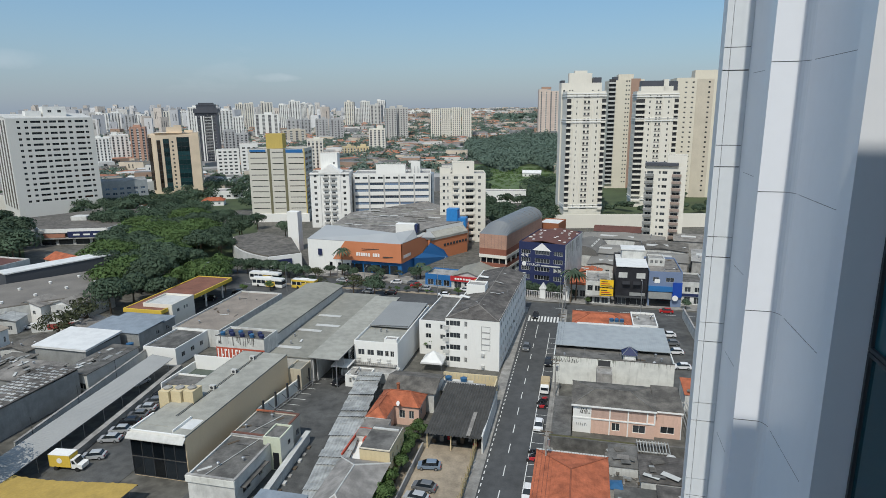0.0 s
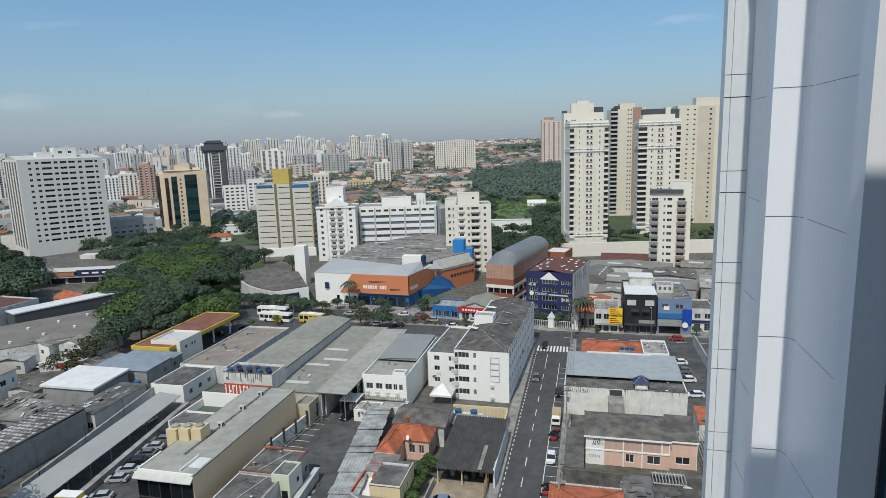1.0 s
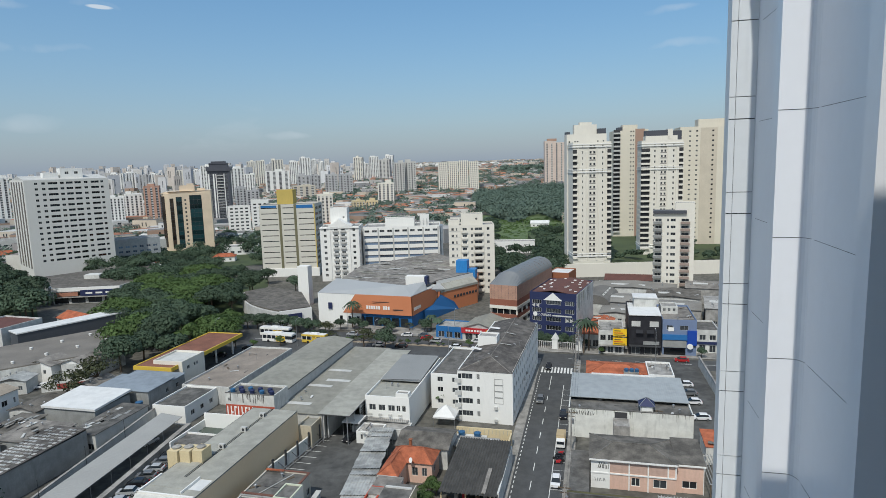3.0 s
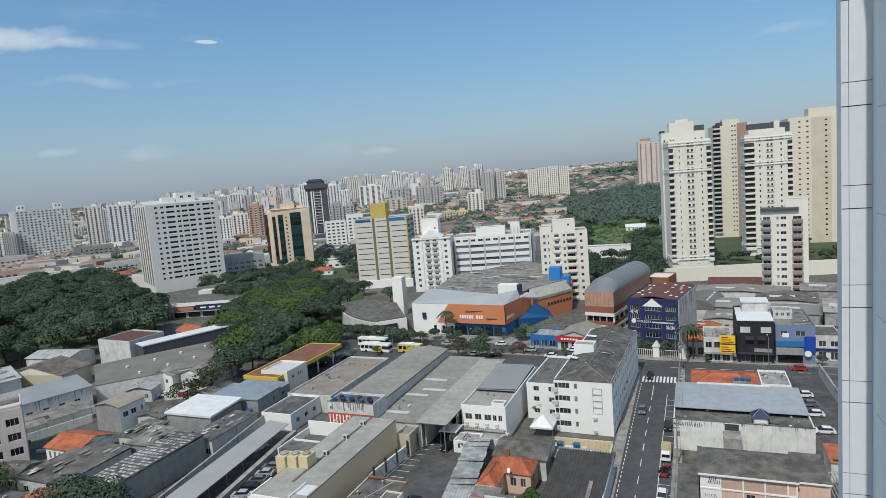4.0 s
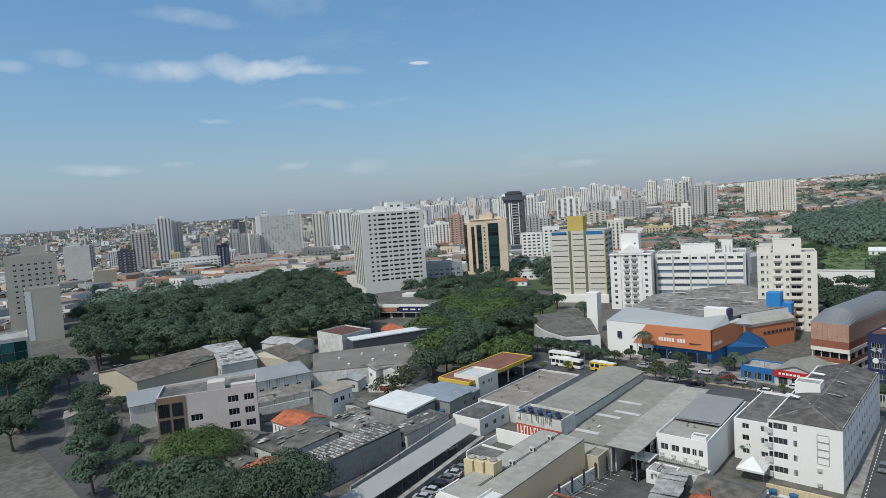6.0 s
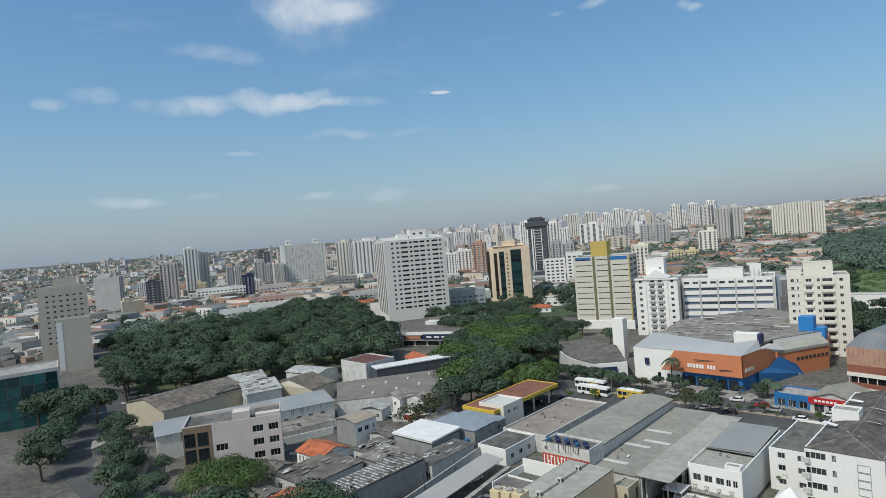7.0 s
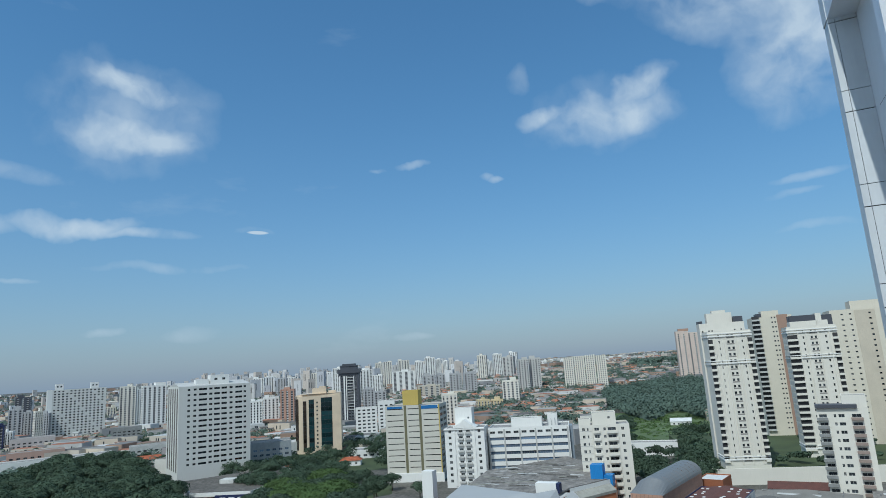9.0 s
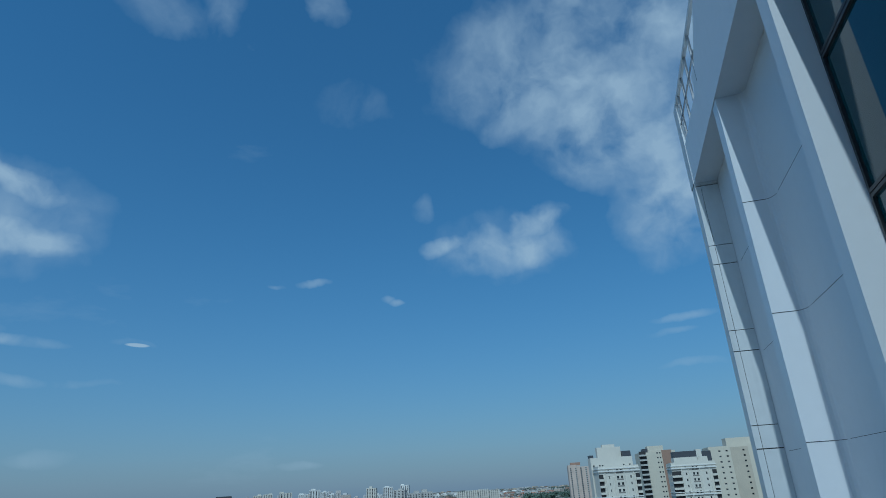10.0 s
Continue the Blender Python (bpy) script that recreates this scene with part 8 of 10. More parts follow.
far_tower(18.7, 760, 12, 40, GREYTOWER, 3)
far_tower(17.7, 800, 15, 35, GREYTOWER, 3)
far_tower(11.4, 560, 14, 36, CREAM2, 4)
far_tower(13.2, 1135, 40, 27, DULLCREAM2, 4)
far_tower(8.2, 1500, 22, 60, CREAM2, 4)
far_tower(7.5, 1550, 14, 42, WHITE, 4)
far_tower(6.7, 1500, 21, 56, WHITE, 5)
far_tower(5.8, 1400, 25, 48, PALECONC, 3)
far_tower(5.3, 1650, 21, 52, WHITE, 4)
far_tower(4.4, 990, 17, 52, PALECONC, 4)
far_tower(3.35, 1000, 17, 52, PALECONC, 4)
far_tower(2.5, 2000, 21, 9, WHITE, 4)
far_tower(1.9, 2100, 22, 9, WHITE, 4)
far_tower(5.74, 820, 21.5, 31, CREAM2, 4)
far_tower(8.25, 770, 15, 14, YELLOWISH, 4)
far_tower(7.1, 775, 15, 12, YELLOWISH, 4)
far_tower(0.7, 1900, 24, 9, WHITE, 4)
far_tower(-3.6, 1900, 23, 9, WHITE, 4)
far_tower(-4.5, 2000, 30, 9, WHITE, 4)
far_tower(10.0, 2200, 12, 12, WHITE, 4)
far_tower(25.0, 2400, 25, 12, GREYTOWER, 3)
far_tower(31.1, 1700, 23, 29, WHITE, 4)
far_tower(30.3, 1800, 23, 28, WHITE, 4)
far_tower(53.7, 900, 23, 51, PALEPINK, 5)
far_tower(51.8, 930, 18, 69, WHITE, 4)
far_tower(50.9, 950, 16, 62, GREYTOWER, 4)
far_tower(58.45, 780, 26, 42, LIGHTGREY, 0)
far_tower(56.6, 640, 19, 21, DULLCREAM, 0)
far_tower(54.9, 760, 18, 33, DARKTOWER, 4)
far_tower(51.2, 880, 12, 21, YELLOWISH, 4)
far_tower(55.9, 900, 10, 29, WHITE, 4)

def wide_block():
    t = thing("apartment_tower", pose(*polar(-1.15, 985), ground_z(*polar(-1.15, 985)) - 1, 0, 0, -2), "wide cream apartment slab in four ribbed sections", "building")
    for k in range(4):
        s = Shape()
        x0 = -33 + k * 16.6
        for j in range(5):
            s.box(x0 + j * 3.2, x0 + j * 3.2 + 2.0, (j % 2) * 1.0 + (k % 2) * 2, 16, 0, 50.5 + (k % 3))
        part("section", s, CREAM2, t)
        for j in range(4):
            part("window_column", Shape().box(x0 + j * 3.2 + 2.0, x0 + j * 3.2 + 3.2, 1.6 + (k % 2) * 2, 15, 0, 49.5), STRIP, t)


def slim_tower():
    x, y = polar(-10.0, 1100)
    t = thing("apartment_tower", pose(x, y, ground_z(x, y) - 1, 0, 0, -4), "tall pinkish apartment tower", "building")
    part("wall", Shape().box(-17, -3, 0, 22, 0, 77).box(3, 17, 1, 22, 0, 74).box(-3, 3, 1.5, 22, 0, 76), mat("pinkish_cream_paint", (0.60, 0.50, 0.43), stain=0.05), t)
    for k in range(4):
        part("window_column", Shape().box(-14 + k * 8.4, -12 + k * 8.4, -0.1, 1.2, 3, 73), STRIP if k % 2 else STRIP2, t)
    part("roof_house", Shape().box(-12, 4, 4, 16, 77, 81), SALMON, t)


def low_mid():
    for x, y, turn, w, d, h, wall, lab, name in ((-207.7, 401.5, 30, 27, 20, 17, BLUEROOF2, "low office with pale blue glass front", "office_block"), (-195, 566, 18, 20, 14, 27, WHITE, "white stepped apartment block", "apartment_block"),
                                     (-177, 572, 18, 16, 16, 32, WHITE, "white stepped apartment block", "apartment_block"), (-150, 430, 14, 26, 16, 6, WHITE, "low white villa with flat roof", "house"),
                                     (-386, 406, 43.6, 78, 16, 11, WHITE, "long low white hall", "hall"), (-413, 363, 48.7, 24, 12, 10, WHITE, "low white hall with portico", "hall"), (-362, 479, 37.1, 29, 16, 10, LIGHTGREY, "low grey school block", "school"), (-485, 606, 38.5, 30, 14, 17, GREYWALL, "dark grey office block with window bands", "office_block"),
                                     (-300, 470, 40, 34, 14, 11, CREAM2, "low cream block with flat roof", "building"), (-560, 560, 47, 40, 18, 14, PALEPINK, "low pinkish block with flat roof", "building"), (-433, 437, 44.7, 40, 14, 13.5, PINKBROWN, "low tan block with flat roof", "building"), (-610, 520, 47, 60, 18, 16, WHITE, "long low white block", "building"),
                                     (40, 400, -8, 34, 10, 8, WHITE, "low white row beside the meadow", "house"), (20, 440, -5, 20, 10, 7, CREAM2, "low cream house by the meadow", "house")):
        t = thing(name, xy_pose(x, y, turn), lab, "building")
        n = max(1, int((h - 3) / 3))
        block(t, w, d, 0, h, wall, {"front": (rep(1, w - 1, int(w / 4.5), 2.6) if w < 70 else [], floors(0.5, n, 3.2, 1.0, 1.5))}, parapet=0.5, pane=SKYGLASS if wall == BLUEROOF2 else None)
    t = thing("house", xy_pose(*polar(-8.6, 545), -12, ground_z(*polar(-8.6, 545))), "small white house alone on the meadow", "house")
    block(t, 16, 9, -1, 3.6, WHITE, {"front": (rep(1, 15, 4, 1.4), [(1.0, 2.4)])}, parapet=0)
    gable(t, 16, 9, 3.6, 5.8, WHITEROOF, along="x", gable_mat=WHITE)
    t = thing("house", xy_pose(*polar(37.0, 535), 37), "house with broad orange tiled hipped roof", "house")
    block(t, 24, 11, 0, 5.0, WHITE, {"front": (rep(1, 23, 6, 1.5), [(1.2, 2.8)])}, parapet=0)
    hip_roof(t, -12.6, 12.6, -0.6, 11.6, 5.0, 7.6, CLAY, 5.0, along="x", cap=CLAYDARK)
    t = thing("apartment_block", xy_pose(-378, 204.5, 61.6), "cream ten-storey apartment block with rows of windows", "building")
    block(t, 25.6, 22, 0, 47, DULLCREAM2, {"front": (rep(3, 24, 6, 1.5), floors(12, 10, 3.1, 1.2, 1.1)), "right": (rep(2, 20, 5, 1.2), floors(2, 13, 3.1, 1, 1.5))}, parapet=0.8)
    block(t, 12, 8, 46, 52, DULLCREAM2, {}, x=2, y=5, parapet=0.5, wall_name="roof_house")
    t = thing("apartment_block", xy_pose(-350, 193.7, 61), "blank grey-beige apartment block", "building")
    block(t, 16.4, 12, 0, 29.6, DULLCREAM2, {"left": (rep(1, 11, 3, 1.6), floors(2, 8, 3.1, 1, 1.5))}, parapet=0.8)
    part("stripe", Shape().box(-8.2, -5.4, -0.1, 0, 1, 28), WHITE, t)
    t = thing("glass_office", xy_pose(-252, 118, 62), "green glass office block", "building")
    for k in range(6):
        for j in range(5):
            ob = new("pane", pane_mesh(3.9, 3.8, DARKSTEEL, TURQGLASS, 1))
            ob.parent = t
            ob.matrix_basis = Matrix.Translation((-10 + k * 4, -0.1, 0.2 + j * 3.9))
    block(t, 25, 20, 0, 21, LIGHTGREY, {}, parapet=0.6)


TURQGLASS = glass_mat("green_tinted_glass", (0.02, 0.09, 0.095), 0.06)
market()
annex_hall()
school()
brick_house()
shops()
white_slab()
podium()
far_slab()
gold_tower()
dark_tower()
yellow_tower()
gable_tower()
band_building()
cream_tower()
estate()
wide_block()
slim_tower()
low_mid()


# ---- the old factory block by the park ----
RUSTROOF = mat("brown_grey_patched_sheet", (0.15, 0.13, 0.11), var=0.5, big=0.2, stain=0, ribs=0.6, axis="Y", mottle=0.55)


def factory_block():
    t = thing("factory_office", gp(-154.9, 78.3, 0, 57.9), "pale pinkish three-storey factory office with dark windows", "building")
    block(t, 25.2, 13, 0, 14.4, PALEPINK, {"front": ([(8.0, 11.0), (17.6, 20.4), (21.8, 24.4)], [(3.2, 5.0), (6.8, 8.6), (10.4, 12.2)], lambda a, z: a > 17 or 6 < z < 9)}, parapet=0.7, roof=DARKCONC, bars=3, pane=DARKGLASS)
    part("brown_surround", Shape().box(-12.7, -5.6, -0.15, 0, 0, 14.2), mat("brown_render", (0.22, 0.16, 0.11), stain=0.3), t, "brown stair-window surround")
    for k in range(2):
        for j in range(2):
            ob = new("window", pane_mesh(2.7, 3.6, DARKSTEEL, DARKGLASS, 2))
            ob.parent = t
            ob.matrix_basis = Matrix.Translation((-11 + k * 3.3, -0.2, 4.6 + j * 4.3))
    part("roof_hut", Shape().box(0, 4.5, 1, 5, 14, 16.2).box(6, 12.4, 0.6, 3, 14, 15), PALEPINK, t)
    t = thing("long_factory_hall", gp(-191.5, 72, 0, -20), "long white factory hall with pale blue-grey roof", "building")
    block(t, 13, 54, 0, 7.2, STAINWHITE, {"right": (rep(16, 52, 9, 1.6), [(3.2, 4.6)])}, parapet=0)
    slab = Shape().add([(-6.8, -0.4, 8.4), (6.9, -0.4, 7.2), (6.9, 54.4, 7.2), (-6.8, 54.4, 8.4), (-6.8, -0.4, 8.6), (6.9, -0.4, 7.4), (6.9, 54.4, 7.4), (-6.8, 54.4, 8.6)], [(0, 3, 2, 1), (4, 5, 6, 7), (0, 1, 5, 4), (1, 2, 6, 5), (2, 3, 7, 6), (3, 0, 4, 7)])
    part("roof", slab, mat("pale_blue_grey_sheet", (0.26, 0.275, 0.28), rough=0.6, var=0.2, stain=0, ribs=0.6, axis="Y"), t)
    rng = random.Random(71)
    for x0, x1, y0, y1, z in ((6.9, 10.2, 26, 52, 3.4), (11.6, 15.4, 20, 40, 2.9), (12.0, 15.0, 41, 51, 3.2)):
        shed = part("lean_to", Shape().add([(x0, y0, z + 0.7), (x1, y0, z), (x1, y1, z), (x0, y1, z + 0.7), (x0, y0, z + 0.82), (x1, y0, z + 0.12), (x1, y1, z + 0.12), (x0, y1, z + 0.82)], [(0, 3, 2, 1), (4, 5, 6, 7), (0, 1, 5, 4), (1, 2, 6, 5), (2, 3, 7, 6), (3, 0, 4, 7)]), FIBRE2, t, "low weathered lean-to roof")
        for k in range(int((y1 - y0) / 5) + 1):
            part("post", Shape().box(x1 - 0.3, x1 - 0.15, y0 + 0.3 + k * 4.8, y0 + 0.45 + k * 4.8, 0, z), CONCRETE, shed)
    part("yard_wall", Shape().box(10.6, 10.9, 14, 53, 0, 2.6), STAINWHITE, t, "low white yard wall")
    part("yard_wall", Shape().box(17.2, 17.5, 18, 50, 0, 2.2), STAINWHITE, t, "low white yard wall")
    for k in range(26):
        y, w = rng.uniform(2, 52), rng.uniform(0.1, 0.5)
        part("drip_stain", Shape().add([(6.512, y, 7.1), (6.512, y + w, 7.1), (6.512, y + w * 0.6, 7.0 - rng.uniform(0.8, 4)), (6.512, y + w * 0.3, 6.5 - rng.uniform(0.5, 3))], [(0, 1, 2, 3)]), rng.choice([DULLGREEN, CONCRETE, GREYWALL]), t)
    t = thing("brown_roof_hall", gp(-226, 82, 0, 4), "old hall with patched brown-grey sheet roof", "building")
    block(t, 28, 33, 0, 7.6, DULLCREAM, {}, parapet=0)
    gable(t, 28, 33, 7.6, 10.4, RUSTROOF, along="y", gable_mat=DULLCREAM)
    gable(t, 13, 12, 8.2, 9.9, FIBRE, x=6.5, y=20, along="x", gable_mat=CREAM)
    random.seed(14)
    for k in range(26):
        part("roof_patch", Shape().box(0, random.uniform(1, 4), 0, random.uniform(0.5, 1.4), 0, 0.05), random.choice([FIBRE, LIGHTGREY, FIBRE]), t, m=pose(random.uniform(-12, -2), random.uniform(1, 30), 9.3, 0, -11, random.uniform(-10, 10)))
    t = thing("saw_roof_hall", gp(-225, 116, 0, -16), "hall with twin whitish pitched roofs", "building")
    block(t, 38, 13, 0, 7.0, DIRTY, {"front": (rep(20, 37, 5, 1.6), [(3, 5)])}, parapet=0)
    gable(t, 19, 13, 7.0, 9.6, ZINC, x=-9.5, gable_mat=DIRTY)
    gable(t, 19, 13, 7.0, 9.6, ZINC, x=9.5, gable_mat=DIRTY)
    for k in range(34):
        x = random.uniform(-17, 17)
        z = 9.6 - 2.6 * abs((x + 19) % 19 - 9.5) / 9.5
        part("roof_patch", Shape().box(0, random.uniform(0.7, 1.6), 0, random.uniform(1.5, 5), 0, 0.05), random.choice([FIBRE2, FIBRE, LIGHTGREY, FIBRE2]), t, m=pose(x, random.uniform(0, 9), z + 0.22, 0, 15.3 if (x + 19) % 19 > 9.5 else -15.3, 0))
    t = thing("gabled_house", gp(-205, 128, 0, 10), "beige house with broad gable and tile patch", "house")
    block(t, 24, 12, 0, 6.0, DULLCREAM, {}, parapet=0)
    gable(t, 24, 12, 6.0, 9.0, RUSTROOF, gable_mat=CREAM)
    part("tile_patch", Shape().box(-9, -4, 9, 12, 0, 0.05), CLAY, t, m=pose(0, 0, 8.0, 0, -14, 0))
    t = thing("flat_factory", gp(0, 0), "wide low factory with stained flat roof", "building")
    ring = [(-170, 124), (-149, 147), (-148, 159), (-166, 178), (-192, 141)]
    part("wall", Shape().prism(ring, 0, 5.6), DIRTY, t)
    part("roof", Shape().prism([(a + (174 + a) * -0.01, b) for a, b in ring], 5.6, 6.0), mat("stained_flat_roof", (0.18, 0.165, 0.145), var=0.4, big=0.15), t)
    for k in range(9):
        part("roof_vent", Shape().tube((-165 + k * 1.6 - 12 * (k % 2), 136 + k * 4.2, 6.0), (-165 + k * 1.6 - 12 * (k % 2), 136 + k * 4.2, 6.7), 0.4, 0.5, 8), WHITE, t)
    for k in range(6):
        part("window", Shape().box(0.4 + k * 3.6, 2.8 + k * 3.6, -0.06, 0, 3.4, 4.8), GLASS, t, m=gp(0, 0).inverted() @ gp(-170.5, 125.6, 0, 47))
    t = thing("dark_long_hall", gp(-188.4, 157, 0, -24), "long dark grey hall with bright white roof edge", "building")
    block(t, 7, 36, 0, 8.4, mat("charcoal_render", (0.075, 0.08, 0.09), stain=0.1), parapet=0)
    part("roof", Shape().box(-3.7, 3.7, -0.3, 36.3, 8.4, 8.8), WHITEROOF, t, "bright white roof")
    t = thing("white_block", gp(-203, 158, 0, -4), "white blank-walled block by the factory", "building")
    block(t, 18, 15, 0, 9.6, DIRTY, {}, parapet=0.5, roof=MAROON)
    t = thing("tiled_house", gp(-196, 186, 0, -20), "low house with faded red tiled roof", "house")
    block(t, 18, 9, 0, 5, DIRTY, {}, parapet=0)
    gable(t, 18, 9, 5, 7, CLAY, along="x", gable_mat=DIRTY)
    t = thing("grey_roof_house", gp(-224, 146, 0, 6), "low house with pale sheet roof", "house")
    block(t, 20, 12, 0, 5.4, DIRTY, {}, parapet=0)
    gable(t, 20, 12, 5.4, 6.8, ZINC, along="x", gable_mat=DIRTY)
    random.seed(31)
    for k, (u, v, w, d, h, m, tn) in enumerate(((-135, 112, 8, 9, 3.6, FIBRE, 0), (-141, 78, 8, 7, 3.6, FIBRE, 10), (-118, 66, 12, 10, 4, CLAY, 4), (-100, 62, 9, 9, 3.8, FIBRE2, 0), (-132, 128, 7, 8, 3.8, FIBRE2, 0), (-128, 66, 8, 8, 3.6, FIBRE, 6), (-157, 128, 8, 6, 3.8, ZINC, 20), (-181, 58, 12, 9, 4.6, FIBRE2, 60), (-199, 62, 10, 8, 5, FIBRE2, 70))):
        x = thing("workshop_shed", gp(u, v, 0, tn), "low workshop shed with dark weathered sheet roof", "building", "low sheds")
        block(x, w, d, 0, h, CONCRETE if k % 3 else DIRTY, {"front": (rep(0.5, w - 0.5, 3, 1.2), [(1.2, 2.4)])}, parapet=0)
        gable(x, w, d, h, h + 1.0, FIBRE if k % 2 else m, along="x" if k % 2 else "y", gable_mat=CONCRETE)
        roof_clutter(x, -w / 2 + 1, w / 2 - 1, 1, d - 1, h + 0.6, 5, 90 + k)


factory_block()


# ---- trees ----
def crown_mesh(name, seed, r, h, n, size, leaf, flat=0.55, blobs=13):
    """A crown: leaf clumps on the shells of several overlapping boughs, ragged, with gaps."""
    rng = random.Random(seed)
    centres = []
    for k in range(blobs):
        a, q = rng.uniform(0, 2 * math.pi), math.sqrt(rng.uniform(0.0, 1.0)) * 0.72
        centres.append((Vector((math.cos(a) * q * r, math.sin(a) * q * r, h * (1 - 0.55 * q * q) * rng.uniform(0.78, 1.0))), r * rng.uniform(0.28, 0.46)))
    s = Shape()
    for k in range(n):
        c, br = centres[k % blobs]
        d = Vector((rng.gauss(0, 1), rng.gauss(0, 1), rng.gauss(0.35, 1))).normalized()
        p = c + Vector((d.x * br, d.y * br, d.z * br * flat)) * rng.uniform(0.86, 1.05)
        nrm = (d + Vector((rng.gauss(0, 0.36), rng.gauss(0, 0.36), rng.gauss(0.2, 0.36)))).normalized()
        a = nrm.orthogonal().normalized()
        b = nrm.cross(a)
        t = rng.uniform(0, 6.28)
        a, b = a * math.cos(t) + b * math.sin(t), b * math.cos(t) - a * math.sin(t)
        e = size * rng.uniform(0.55, 1.25)
        s.add([p - a * e, p - b * e * 0.6 + nrm * e * 0.15, p + a * e, p + b * e * 0.6 + nrm * e * 0.15], [(0, 1, 2, 3)])
        top = (d + Vector((0, 0, 0.35)) + nrm * 0.12).normalized()
        s.n += [tuple(top)] * 4
    return s.mesh(name, leaf), [c for c, br in centres]


def trunk_mesh(seed, h, tips, r0=0.35):
    rng = random.Random(seed)
    s = Shape()
    fork = Vector((rng.uniform(-0.3, 0.3), rng.uniform(-0.3, 0.3), h * 0.42))
    s.tube((0, 0, -0.3), fork, r0, r0 * 0.7, 8)
    for c in tips[:7]:
        mid = fork.lerp(c, 0.5) + Vector((rng.uniform(-0.4, 0.4), rng.uniform(-0.4, 0.4), 0.3))
        s.tube(fork, mid, r0 * 0.42, r0 * 0.26, 6).tube(mid, c, r0 * 0.26, r0 * 0.08, 5)
    return s.mesh("trunk", BARK)


TREES = []
for k, (r, h, n, size, leaf, flat, blobs) in enumerate(((6.5, 10.5, 2100, 0.49, LEAF, 0.6, 20), (5.0, 9.0, 2000, 0.42, LEAF, 0.6, 17), (7.5, 12.0, 2500, 0.51, LEAF, 0.6, 24), (4.0, 7.5, 1500, 0.36, LEAF2, 0.6, 14), (5.5, 8.5, 900, 0.34, LEAF3, 0.4, 13), (11.5, 9.0, 5200, 0.55, LEAF2, 0.5, 42), (11.0, 9.0, 15000, 0.27, LEAF2, 0.5, 46), (7.5, 11.5, 11000, 0.25, LEAF, 0.6, 30))):
    crown, tips = crown_mesh("crown", 100 + k, r, h, n, size, leaf, flat, blobs)
    TREES.append((crown, trunk_mesh(k, h, tips)))
KINDS = ["broad dark green tree with dense crown", "round dark green street tree", "tall spreading dark green tree", "bright green leafy tree", "thin dry tree with open branching crown", "wide flat-topped bright green tree", "wide flat-topped bright green tree", "tall spreading dark green tree"]


def tree(x, y, kind, scale, turn, label="", group="park trees", z=None):
    crown, trunk = TREES[kind]
    t = thing("tree", pose(x, y, ground_z(x, y) if z is None else z, 0, 0, turn) @ Matrix.Scale(scale, 4), label or KINDS[kind], "tree", group)
    part("trunk", trunk, BARK, t)
    part("crown", crown, LEAF, t)
    return t


def kept_clear(x, y):
    """The open street before the corner shops and the forecourt of the curved hall."""
    r, az = math.hypot(x, y), math.degrees(math.atan2(-x, y))
    return (29.4 < az < 35.1 and 226 < r < 385) or (15 < az < 20 and 215 < r < 300)


def spread(rng, n, gap, pick, sizes, kinds, group, keep=None):
    """Trees at random places no nearer to each other than gap."""
    placed = []
    for k in range(n * 6):
        if len(placed) >= n:
            break
        x, y = pick()
        if kept_clear(x, y) or (keep and not keep(x, y)):
            continue
        if any((x - a) ** 2 + (y - b) ** 2 < gap * gap for a, b in placed):
            continue
        placed.append((x, y))
        tree(x, y, rng.choice(kinds), rng.uniform(*sizes), rng.uniform(0, 360), group=group)


def villas():
    """Small houses with red tiled roofs among the garden trees."""
    rng = random.Random(91)
    for az, r in ((28.0, 392), (26.5, 400), (25.6, 405), (20.6, 425)):
        x, y = polar(az, r)
        t = thing("house", xy_pose(x, y, az + rng.uniform(-20, 30)), "small house with red tiled roof among trees", "house", "villas between the towers")
        w, d, h = rng.uniform(9, 15), rng.uniform(7, 10), rng.choice([3.4, 6.0])
        block(t, w, d, 0, h, rng.choice([WHITE, CREAM2, DIRTY]), {"front": (rep(0.8, w - 0.8, 3, 1.3), floors(0, 1 if h < 5 else 2, 2.9, 1.0, 1.3))}, parapet=0)
        hip_roof(t, -w / 2 - 0.5, w / 2 + 0.5, -0.5, d + 0.5, h, h + 2.0, CLAY, 3.0, along="x", cap=CLAYDARK)


